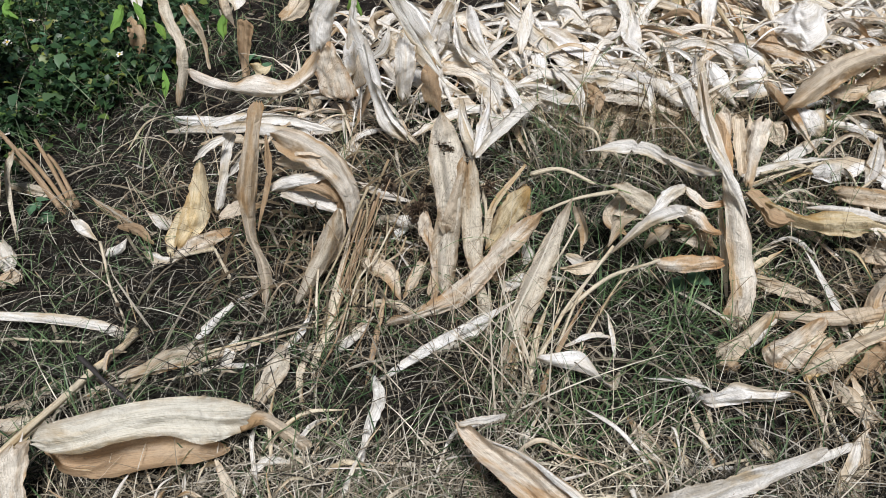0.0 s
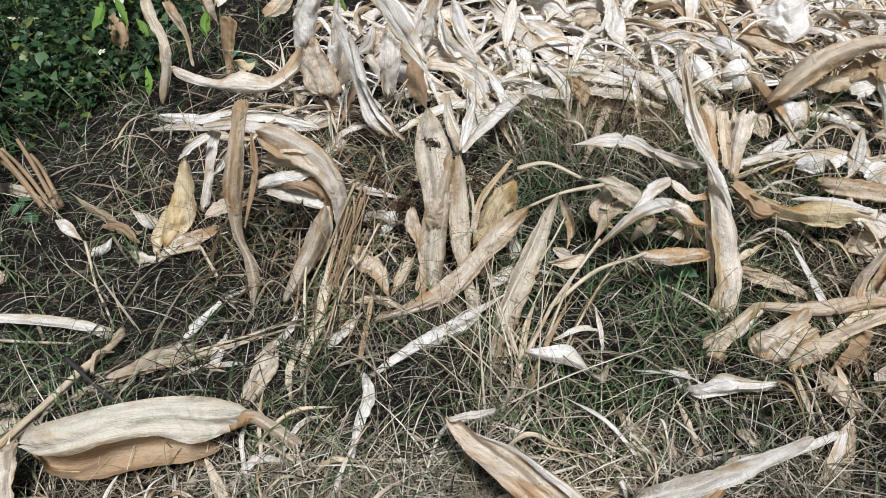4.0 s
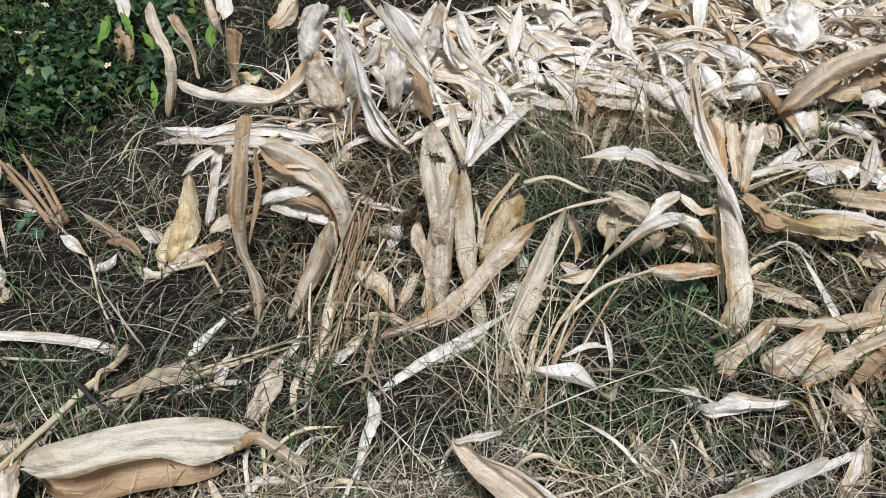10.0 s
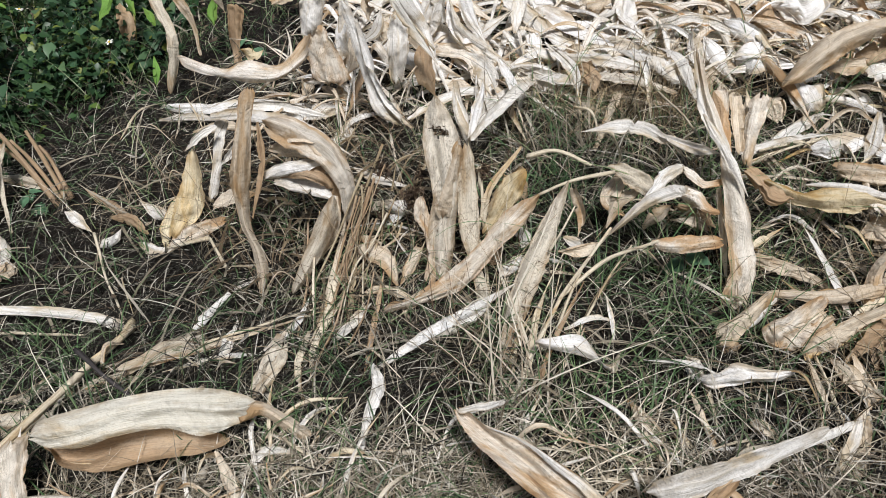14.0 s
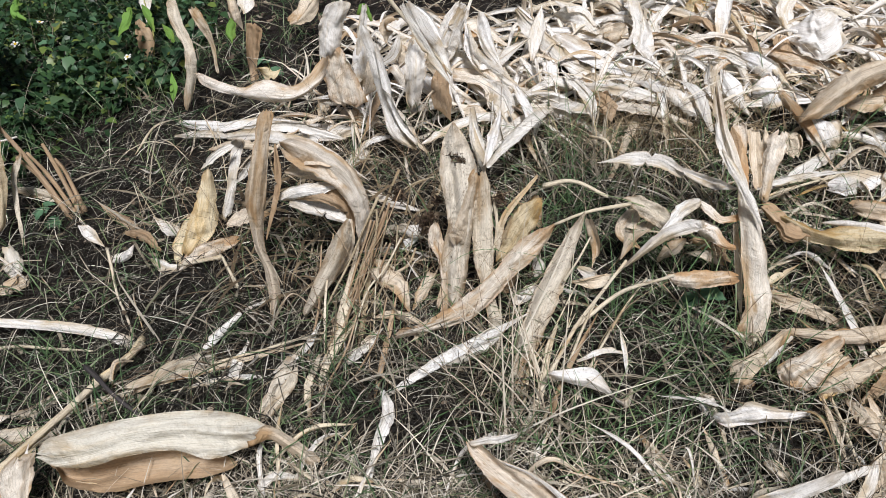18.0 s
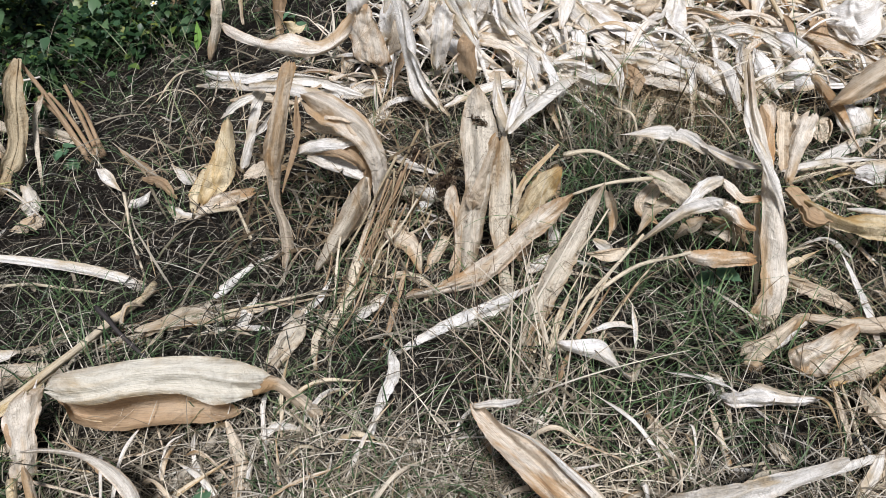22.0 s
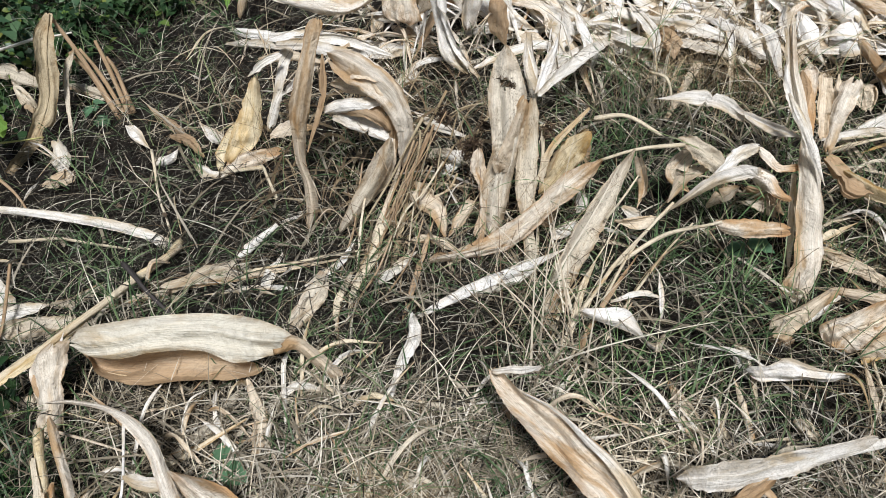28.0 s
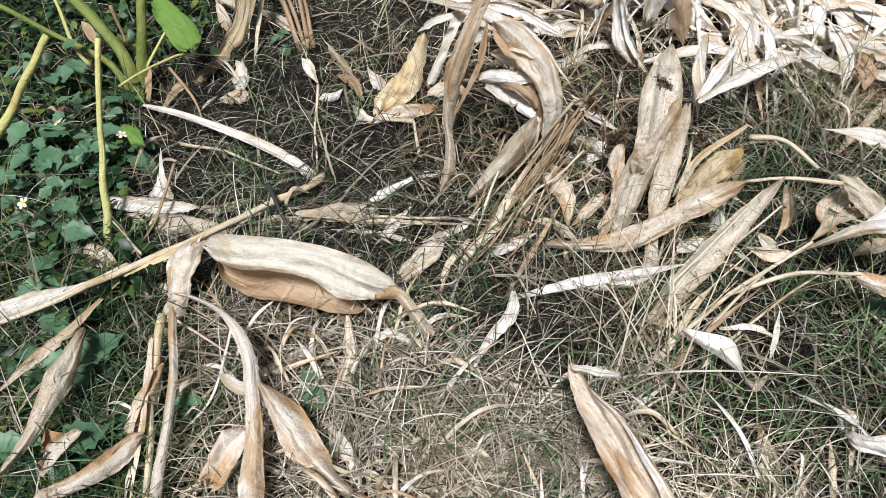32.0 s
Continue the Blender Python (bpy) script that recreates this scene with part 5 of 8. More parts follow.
lone('S', 's', 0.020, [(1.138, 1.067, 0.023), (1.189, 0.963, 0.048), (1.259, 0.857, 0.063)])
lone('G', 'l', 0.037, [(1.528, 1.369, 0.128), (1.520, 1.319, 0.066), (1.479, 1.269, 0.023)])
lone('T', 'l', 0.028, [(1.293, 1.119, 0.026), (1.376, 1.125, 0.056), (1.450, 1.110, 0.046)])
lone('T', 'l', 0.030, [(1.019, 1.356, 0.058), (1.024, 1.284, 0.044), (1.045, 1.272, 0.024)])
p = plant(0.928, 1.120)
grow(p, 'W', 's', 0.019, [(1.004, 1.219, 0.041), (0.880, 1.142, 0.087), (0.758, 1.065, 0.133), (0.692, 1.027, 0.161)])
grow_sheet(p, 'W', [[(0.540, 0.970, 0.216), (0.608, 1.000, 0.210), (0.704, 1.053, 0.171), (0.808, 1.115, 0.130), (0.900, 1.172, 0.091)], [(0.543, 0.958, 0.223), (0.601, 0.976, 0.212), (0.701, 1.032, 0.173), (0.792, 1.088, 0.140), (0.894, 1.155, 0.098)], [(0.551, 0.960, 0.203), (0.603, 0.966, 0.186), (0.706, 1.026, 0.148), (0.789, 1.079, 0.121), (0.901, 1.155, 0.080)]])
grow_sheet(p, 'B', [[(0.639, 0.986, 0.175), (0.676, 1.013, 0.164), (0.703, 1.033, 0.156)], [(0.619, 0.947, 0.164), (0.660, 0.974, 0.153), (0.698, 1.013, 0.150)]])
grow(p, 'S', 's', 0.009, [(0.997, 1.219, 0.041), (0.945, 1.146, 0.027), (0.869, 1.081, 0.024)])
grow(p, 'T', 'l', 0.028, [(0.992, 1.220, 0.041), (0.972, 1.165, 0.028), (0.928, 1.120, 0.016)])
grow(p, 'W', 's', 0.015, [(0.900, 0.977, 0.069), (0.981, 0.976, 0.089), (1.084, 0.962, 0.068)])
grow_sheet(p, 'X', [[(0.240, 1.125, 0.207), (0.264, 1.082, 0.194), (0.310, 1.031, 0.199), (0.351, 0.984, 0.201), (0.397, 0.940, 0.203), (0.442, 0.890, 0.187)], [(0.245, 1.141, 0.195), (0.303, 1.078, 0.192), (0.355, 1.029, 0.198), (0.405, 0.975, 0.200), (0.452, 0.937, 0.194), (0.491, 0.906, 0.170)], [(0.254, 1.130, 0.218), (0.298, 1.088, 0.218), (0.353, 1.053, 0.231), (0.407, 1.005, 0.239), (0.454, 0.963, 0.240), (0.497, 0.922, 0.218), (0.519, 0.900, 0.192)]], n=48, rough=0.4)
grow_sheet(p, 'W', [[(0.305, 1.077, 0.221), (0.357, 1.042, 0.233), (0.401, 0.993, 0.237), (0.449, 0.946, 0.234), (0.488, 0.901, 0.205)], [(0.301, 1.079, 0.224), (0.355, 1.046, 0.238), (0.408, 0.998, 0.246), (0.455, 0.957, 0.247), (0.498, 0.917, 0.224)]])
grow_sheet(p, 'W', [[(0.247, 1.127, 0.210), (0.292, 1.127, 0.226), (0.334, 1.122, 0.245)], [(0.252, 1.113, 0.212), (0.294, 1.108, 0.227), (0.332, 1.108, 0.247)]])
lone('W', 's', 0.020, [(1.803, 2.310, 0.175), (1.777, 2.104, 0.145), (1.739, 1.938, 0.067)])
lone('S', 's', 0.019, [(1.710, 2.291, 0.155), (1.869, 2.115, 0.176), (2.018, 1.856, 0.183)])
lone('S', 's', 0.017, [(1.774, 2.424, 0.161), (1.929, 2.202, 0.170), (2.098, 1.944, 0.157)])
lone('S', 's', 0.024, [(1.936, 2.127, 0.166), (2.000, 1.982, 0.159), (1.965, 1.789, 0.109)])
lone('Y', 's', 0.017, [(1.676, 2.438, 0.202), (1.733, 2.396, 0.190), (1.778, 2.361, 0.158)])
lone('W', 'l', 0.033, [(1.667, 2.387, 0.139), (1.660, 2.333, 0.127), (1.657, 2.298, 0.105)])
lone('T', 'l', 0.034, [(1.882, 1.935, 0.137), (1.847, 1.894, 0.095), (1.829, 1.877, 0.054)])
lone('T', 'l', 0.029, [(1.891, 1.881, 0.154), (1.866, 1.858, 0.093), (1.841, 1.844, 0.052)])
lone('W', 'l', 0.030, [(1.838, 1.783, 0.089), (1.843, 1.716, 0.076), (1.844, 1.679, 0.064)])
lone('S', 's', 0.020, [(1.738, 1.844, 0.112), (1.812, 1.750, 0.098), (1.867, 1.682, 0.074)])
lone('W', 's', 0.019, [(1.671, 1.662, 0.083), (1.771, 1.650, 0.092), (1.864, 1.619, 0.081)])
lone('T', 'l', 0.028, [(1.171, 1.677, 0.064), (1.234, 1.686, 0.084), (1.267, 1.696, 0.095)])
p = plant(-0.064, 1.223)
grow_sheet(p, 'C', [[(-0.584, 1.160, 0.145), (-0.513, 1.170, 0.165), (-0.410, 1.190, 0.179), (-0.305, 1.216, 0.173), (-0.228, 1.238, 0.142), (-0.164, 1.244, 0.105)], [(-0.565, 1.133, 0.143), (-0.480, 1.137, 0.158), (-0.391, 1.155, 0.169), (-0.298, 1.177, 0.163), (-0.226, 1.196, 0.132), (-0.164, 1.220, 0.110)], [(-0.570, 1.128, 0.117), (-0.486, 1.120, 0.120), (-0.401, 1.139, 0.133), (-0.316, 1.157, 0.129), (-0.255, 1.163, 0.096), (-0.200, 1.197, 0.085), (-0.158, 1.222, 0.086)]], n=60, pleat=0.8, rough=0.15)
grow_sheet(p, 'T', [[(-0.195, 1.181, 0.100), (-0.153, 1.211, 0.091), (-0.119, 1.203, 0.063), (-0.077, 1.187, 0.039)], [(-0.171, 1.197, 0.123), (-0.141, 1.211, 0.109), (-0.102, 1.201, 0.078), (-0.061, 1.183, 0.054)], [(-0.163, 1.229, 0.123), (-0.139, 1.230, 0.102), (-0.092, 1.218, 0.069), (-0.053, 1.199, 0.046)]], rough=0.4)
grow_sheet(p, 'B', [[(-0.602, 1.169, 0.074), (-0.525, 1.168, 0.067), (-0.441, 1.186, 0.080), (-0.348, 1.200, 0.083), (-0.281, 1.199, 0.059), (-0.244, 1.207, 0.048)], [(-0.604, 1.170, 0.051), (-0.547, 1.156, 0.033), (-0.447, 1.170, 0.041), (-0.353, 1.183, 0.042), (-0.284, 1.195, 0.030), (-0.241, 1.213, 0.025)], [(-0.576, 1.152, 0.075), (-0.543, 1.127, 0.049), (-0.461, 1.121, 0.040), (-0.369, 1.138, 0.047), (-0.281, 1.158, 0.044), (-0.216, 1.186, 0.038)]], rough=0.5)
grow_sheet(p, 'V', [[(-0.683, 1.155, 0.081), (-0.700, 1.122, 0.053), (-0.685, 1.082, 0.013), (-0.671, 1.057, -0.012), (-0.659, 1.023, -0.047)], [(-0.640, 1.155, 0.098), (-0.645, 1.111, 0.058), (-0.638, 1.062, 0.012), (-0.626, 1.019, -0.032)], [(-0.623, 1.185, 0.095), (-0.624, 1.143, 0.055), (-0.624, 1.092, 0.008), (-0.621, 1.039, -0.041)]])
grow(p, 'W', 'l', 0.028, [(-0.633, 1.182, 0.106), (-0.655, 1.134, 0.041), (-0.651, 1.066, -0.022)])
grow(p, 'B', 's', 0.054, [(-0.660, 1.158, 0.072), (-0.671, 1.120, 0.029), (-0.676, 1.084, -0.013)])
grow(p, 'S', 'k', 0.023, [(-0.592, 1.568, -0.011), (-0.640, 1.419, 0.007), (-0.699, 1.210, 0.041), (-0.778, 1.077, 0.036), (-0.868, 0.936, 0.020), (-0.977, 0.840, -0.016)])
grow(p, 'Y', 's', 0.020, [(-0.682, 1.295, 0.017), (-0.714, 1.141, 0.046), (-0.767, 1.048, 0.036)])
grow(p, 'Y', 'k', 0.022, [(-0.603, 1.592, -0.021), (-0.602, 1.524, -0.004), (-0.647, 1.428, 0.007)])
grow_sheet(p, 'W', [[(-0.793, 1.097, 0.035), (-0.858, 1.006, 0.017), (-0.937, 0.933, 0.019), (-1.000, 0.871, 0.008)], [(-0.790, 1.080, 0.031), (-0.849, 0.996, 0.016), (-0.923, 0.918, 0.012), (-0.988, 0.855, 0.000)], [(-0.798, 1.070, 0.017), (-0.852, 0.991, 0.003), (-0.921, 0.908, -0.009), (-0.989, 0.842, -0.020)]])
grow(p, 'T', 's', 0.030, [(-0.788, 1.042, 0.013), (-0.787, 0.902, 0.006), (-0.798, 0.801, 0.000), (-0.809, 0.706, -0.006)])
grow_sheet(p, 'G', [[(-0.738, 0.910, 0.056), (-0.705, 0.805, 0.055), (-0.682, 0.725, 0.040), (-0.661, 0.658, 0.017), (-0.663, 0.589, -0.007)], [(-0.710, 0.886, 0.061), (-0.668, 0.794, 0.059), (-0.653, 0.723, 0.046), (-0.639, 0.657, 0.026), (-0.645, 0.586, 0.005)], [(-0.700, 0.869, 0.045), (-0.655, 0.792, 0.035), (-0.646, 0.729, 0.025), (-0.639, 0.660, 0.007), (-0.652, 0.588, -0.013)]], rough=0.3)
grow(p, 'S', 'k', 0.007, [(-0.803, 1.132, 0.016), (-1.102, 1.258, -0.037)])
grow_sheet(p, 'W', [[(-1.241, 1.607, 0.023), (-1.109, 1.634, 0.013), (-0.890, 1.631, 0.009), (-0.734, 1.618, -0.000), (-0.609, 1.598, -0.032)], [(-1.233, 1.600, 0.022), (-1.102, 1.624, 0.010), (-0.882, 1.618, 0.005), (-0.726, 1.603, -0.005), (-0.614, 1.584, -0.034)], [(-1.234, 1.599, 0.014), (-1.104, 1.620, 0.000), (-0.881, 1.611, -0.007), (-0.724, 1.595, -0.018), (-0.626, 1.572, -0.040)]])
lone('S', 'k', 0.011, [(-1.078, 1.560, -0.042), (-0.934, 1.586, -0.044), (-0.728, 1.563, -0.035)])
lone_sheet('W', [[(-1.122, 1.255, -0.039), (-1.003, 1.303, -0.016), (-0.913, 1.330, -0.015), (-0.827, 1.352, -0.024)], [(-1.106, 1.247, -0.039), (-0.971, 1.276, -0.036), (-0.883, 1.306, -0.032), (-0.822, 1.342, -0.021)]])
lone_sheet('G', [[(-1.023, 1.273, -0.052), (-0.883, 1.306, -0.031), (-0.758, 1.330, -0.031), (-0.693, 1.331, -0.051)], [(-0.987, 1.268, -0.053), (-0.869, 1.283, -0.043), (-0.767, 1.303, -0.041), (-0.688, 1.321, -0.048)], [(-0.962, 1.271, -0.065), (-0.868, 1.267, -0.071), (-0.790, 1.284, -0.065), (-0.698, 1.319, -0.060)]])
lone_sheet('W', [[(-1.006, 1.433, 0.054), (-0.989, 1.377, -0.005), (-0.993, 1.329, -0.041)], [(-0.998, 1.430, 0.058), (-0.958, 1.383, -0.001), (-0.921, 1.353, -0.040)]])
lone('B', 'k', 0.009, [(-0.895, 1.376, 0.079), (-0.878, 1.252, -0.005), (-0.908, 1.168, -0.072)])
lone('T', 'l', 0.056, [(-1.006, 1.113, -0.054), (-0.947, 1.113, -0.039), (-0.914, 1.125, -0.065)])
lone('T', 'l', 0.057, [(-0.859, 1.094, -0.071), (-0.796, 1.088, -0.065), (-0.705, 1.130, -0.054)])
p = plant(-0.336, 0.713)
grow(p, 'Y', 'k', 0.022, [(-0.613, 1.000, 0.029), (-0.517, 0.858, 0.021), (-0.363, 0.662, -0.013)])
grow(p, 'S', 's', 0.018, [(-0.583, 0.937, 0.039), (-0.485, 0.807, 0.032), (-0.379, 0.644, 0.004)])
grow(p, 'S', 'k', 0.013, [(-0.336, 0.713, -0.038), (-0.280, 0.786, -0.009), (-0.215, 0.838, -0.010)])
grow(p, 'W', 'l', 0.025, [(-0.385, 0.920, 0.058), (-0.325, 0.911, 0.063), (-0.263, 0.916, 0.060), (-0.230, 0.904, 0.022)])
grow(p, 'W', 'l', 0.027, [(-0.277, 0.917, 0.058), (-0.231, 0.916, 0.053), (-0.229, 0.890, 0.042)])
grow(p, 'W', 's', 0.019, [(-0.261, 0.776, -0.017), (-0.298, 0.754, -0.022), (-0.333, 0.751, -0.036)])
lone('W', 'l', 0.028, [(-0.147, 0.937, 0.022), (-0.082, 0.900, 0.017), (-0.030, 0.861, 0.000)])
lone('G', 'k', 0.026, [(-0.366, 0.988, -0.027), (-0.320, 1.077, -0.018), (-0.273, 1.172, -0.009)])
lone('T', 'l', 0.027, [(-0.245, 1.163, 0.044), (-0.193, 1.082, 0.015), (-0.191, 1.003, -0.009)])
lone('W', 'k', 0.008, [(-0.186, 0.831, -0.017), (-0.101, 0.898, 0.005), (-0.014, 0.959, 0.017), (0.073, 0.926, 0.006)])
lone('T', 'k', 0.009, [(0.097, 0.926, 0.006), (0.214, 1.006, 0.020), (0.284, 1.047, 0.022), (0.379, 1.032, 0.012)])
lone('W', 'l', 0.014, [(-0.015, 0.959, 0.006), (0.021, 0.981, 0.019), (0.007, 1.040, 0.012)])
lone('T', 'l', 0.023, [(0.113, 1.057, 0.013), (0.165, 1.069, 0.023), (0.214, 1.086, 0.014)])
lone('T', 'l', 0.021, [(0.067, 0.984, 0.009), (0.146, 0.985, 0.009), (0.208, 0.973, -0.001)])
lone('T', 'k', 0.007, [(-0.598, 1.006, 0.030), (-0.400, 0.994, -0.000)])
lone('W', 'k', 0.007, [(-0.443, 1.045, 0.068), (-0.390, 0.901, 0.026), (-0.425, 0.831, -0.041)])
lone('T', 'l', 0.015, [(0.568, 1.278, 0.034), (0.610, 1.212, 0.031), (0.641, 1.164, 0.018)])
lone('T', 'l', 0.019, [(0.232, 1.242, 0.042), (0.272, 1.262, 0.033), (0.298, 1.289, 0.024)])
lone('W', 'l', 0.017, [(0.146, 1.060, 0.013), (0.227, 0.977, 0.009), (0.253, 0.966, 0.008)])
grow_sheet(p, 'V', [[(-0.565, 0.989, 0.094), (-0.530, 0.938, 0.060), (-0.477, 0.877, 0.054), (-0.409, 0.777, 0.047), (-0.367, 0.703, 0.036), (-0.339, 0.652, 0.019)], [(-0.552, 0.991, 0.101), (-0.517, 0.939, 0.065), (-0.464, 0.877, 0.060), (-0.396, 0.779, 0.053), (-0.353, 0.705, 0.042), (-0.325, 0.655, 0.026)], [(-0.548, 0.996, 0.092), (-0.514, 0.946, 0.058), (-0.460, 0.884, 0.053), (-0.393, 0.785, 0.045), (-0.348, 0.711, 0.033), (-0.319, 0.661, 0.017)]], rough=0.2)
grow_sheet(p, 'V', [[(-0.586, 1.023, 0.089), (-0.524, 1.027, 0.096), (-0.439, 1.008, 0.111), (-0.347, 0.952, 0.112), (-0.286, 0.887, 0.105), (-0.240, 0.827, 0.092), (-0.201, 0.750, 0.069), (-0.176, 0.713, 0.049)], [(-0.575, 1.019, 0.103), (-0.514, 1.024, 0.111), (-0.419, 1.005, 0.128), (-0.331, 0.956, 0.129), (-0.272, 0.893, 0.119), (-0.224, 0.835, 0.108), (-0.181, 0.765, 0.088), (-0.148, 0.718, 0.063)], [(-0.585, 1.028, 0.093), (-0.522, 1.033, 0.102), (-0.418, 1.014, 0.119), (-0.335, 0.975, 0.121), (-0.275, 0.912, 0.108), (-0.223, 0.855, 0.095), (-0.178, 0.790, 0.078), (-0.134, 0.731, 0.047)]], n=48, rough=0.4)
grow_sheet(p, 'X', [[(-0.287, 0.917, 0.106), (-0.231, 0.877, 0.073), (-0.166, 0.834, 0.056), (-0.102, 0.829, 0.056), (-0.031, 0.818, 0.041)], [(-0.268, 0.911, 0.121), (-0.194, 0.883, 0.100), (-0.129, 0.847, 0.086), (-0.076, 0.828, 0.078), (-0.016, 0.817, 0.062)], [(-0.269, 0.921, 0.103), (-0.175, 0.906, 0.094), (-0.110, 0.872, 0.080), (-0.067, 0.841, 0.063), (-0.015, 0.832, 0.047)]], rough=0.5)
grow_sheet(p, 'X', [[(-0.240, 0.832, 0.103), (-0.274, 0.807, 0.096), (-0.281, 0.767, 0.067), (-0.283, 0.723, 0.038)], [(-0.242, 0.833, 0.085), (-0.259, 0.805, 0.068), (-0.268, 0.773, 0.046), (-0.271, 0.734, 0.021)], [(-0.228, 0.822, 0.089), (-0.231, 0.796, 0.067), (-0.237, 0.769, 0.049), (-0.241, 0.738, 0.030)]], rough=0.5)
grow_sheet(p, 'X', [[(-0.450, 0.762, 0.046), (-0.479, 0.702, 0.034), (-0.505, 0.650, 0.020), (-0.562, 0.584, 0.001)], [(-0.433, 0.749, 0.048), (-0.453, 0.693, 0.035), (-0.482, 0.644, 0.023), (-0.544, 0.578, 0.006)], [(-0.430, 0.743, 0.024), (-0.445, 0.690, 0.010), (-0.478, 0.643, 0.001), (-0.544, 0.576, -0.015)]], rough=0.5)
grow_sheet(p, 'X', [[(-0.610, 0.680, 0.047), (-0.586, 0.693, 0.032), (-0.567, 0.717, 0.029)], [(-0.595, 0.649, 0.019), (-0.584, 0.682, 0.014), (-0.571, 0.717, 0.015)], [(-0.558, 0.609, 0.011), (-0.562, 0.665, 0.017), (-0.557, 0.713, 0.022)]], rough=0.5)
grow_sheet(p, 'X', [[(-0.523, 0.904, 0.039), (-0.520, 0.827, 0.024), (-0.514, 0.763, -0.001)], [(-0.506, 0.888, 0.042), (-0.492, 0.819, 0.028), (-0.492, 0.759, 0.006)], [(-0.503, 0.881, 0.022), (-0.478, 0.817, 0.006), (-0.485, 0.761, -0.014)]], rough=0.5)
grow_sheet(p, 'T', [[(-0.523, 0.874, 0.053), (-0.506, 0.809, 0.039), (-0.493, 0.752, 0.010)], [(-0.508, 0.871, 0.057), (-0.486, 0.807, 0.042), (-0.472, 0.752, 0.015)]], rough=0.5)
p = plant(-1.413, 1.748, "taro_plant", "green taro plant with thick upright stalks", "taro plants")
grow_sheet(p, 'N', [[(-1.344, 1.849, 0.239), (-1.306, 1.805, 0.184), (-1.220, 1.769, 0.113)], [(-1.336, 1.860, 0.245), (-1.250, 1.835, 0.190), (-1.179, 1.793, 0.116)], [(-1.318, 1.860, 0.237), (-1.200, 1.842, 0.175), (-1.155, 1.814, 0.123)]], pleat=0.3)
grow(p, 'N', 'l', 0.044, [(-1.198, 1.484, 0.034), (-1.135, 1.469, 0.033), (-1.097, 1.460, 0.013)])
grow(p, 'P', 'k', 0.049, [(-1.413, 1.748, -0.073), (-1.397, 1.793, 0.080), (-1.410, 1.889, 0.254)])
grow(p, 'P', 'k', 0.053, [(-1.406, 1.734, -0.073), (-1.457, 1.752, 0.068), (-1.664, 1.799, 0.210)])
grow(p, 'P', 'k', 0.025, [(-1.423, 1.727, -0.074), (-1.505, 1.732, 0.027), (-1.630, 1.698, 0.095), (-1.770, 1.627, 0.221)])
grow(p, 'Q', 'k', 0.018, [(-1.490, 1.732, -0.073), (-1.629, 1.733, 0.027), (-1.733, 1.794, 0.180)])
grow(p, 'Q', 'k', 0.035, [(-1.563, 1.270, -0.047), (-1.494, 1.408, 0.099), (-1.426, 1.526, 0.243)])
grow(p, 'Q', 'k', 0.009, [(-1.400, 1.651, 0.003), (-1.314, 1.766, 0.051), (-1.258, 1.833, 0.058), (-1.171, 1.928, 0.022)])
grow(p, 'Q', 'k', 0.012, [(-1.418, 1.731, -0.053), (-1.334, 1.838, 0.109), (-1.293, 1.886, 0.151)])
grow(p, 'B', 'k', 0.010, [(-1.268, 1.763, 0.048), (-1.162, 1.729, -0.024), (-1.108, 1.689, -0.076)])
grow(p, 'B', 'l', 0.034, [(-1.515, 1.708, 0.175), (-1.495, 1.704, 0.145), (-1.442, 1.680, 0.124)])
grow(p, 'B', 's', 0.027, [(-1.395, 1.794, 0.020), (-1.360, 1.741, -0.023), (-1.313, 1.673, -0.056)])
grow(p, 'B', 'k', 0.012, [(-1.500, 1.812, 0.181), (-1.485, 1.808, 0.100), (-1.471, 1.797, 0.070)])
grow(p, 'O', 's', 0.030, [(-1.246, 1.788, -0.021), (-1.272, 1.761, -0.032), (-1.270, 1.697, -0.055)])
lone('Q', 'k', 0.021, [(-0.980, 1.170, -0.070), (-1.007, 1.263, 0.123), (-1.023, 1.390, 0.395)])
lone('B', 'l', 0.032, [(-1.616, 1.507, -0.035), (-1.529, 1.522, -0.024), (-1.505, 1.553, -0.052)])
p = plant(-1.897, 2.640, "taro_plant", "taro plant with one hanging dried leaf", "taro plants")
grow_sheet(p, 'T', [[(-1.642, 2.804, 0.556), (-1.703, 2.739, 0.484), (-1.669, 2.668, 0.424), (-1.584, 2.592, 0.352), (-1.499, 2.571, 0.320)], [(-1.598, 2.785, 0.568), (-1.579, 2.737, 0.498), (-1.535, 2.665, 0.432), (-1.483, 2.599, 0.373), (-1.448, 2.555, 0.335)], [(-1.595, 2.813, 0.554), (-1.516, 2.775, 0.481), (-1.446, 2.702, 0.411), (-1.423, 2.643, 0.362), (-1.442, 2.589, 0.325)]], rough=0.5)
grow_sheet(p, 'X', [[(-1.642, 2.642, 0.413), (-1.571, 2.581, 0.355), (-1.488, 2.560, 0.323)], [(-1.510, 2.631, 0.415), (-1.469, 2.582, 0.372), (-1.439, 2.542, 0.336)], [(-1.437, 2.679, 0.406), (-1.415, 2.632, 0.367), (-1.431, 2.575, 0.327)]], rough=0.5)
grow(p, 'Q', 'k', 0.019, [(-1.717, 2.801, 0.422), (-1.797, 2.733, 0.327), (-1.897, 2.640, 0.172)])
grow(p, 'N', 'l', 0.050, [(-1.454, 2.121, 0.276), (-1.404, 2.193, 0.310), (-1.382, 2.290, 0.324)])
p = plant(-1.144, 3.082, "tall_weed", "slender weed with narrow pale green leaves", "weeds")
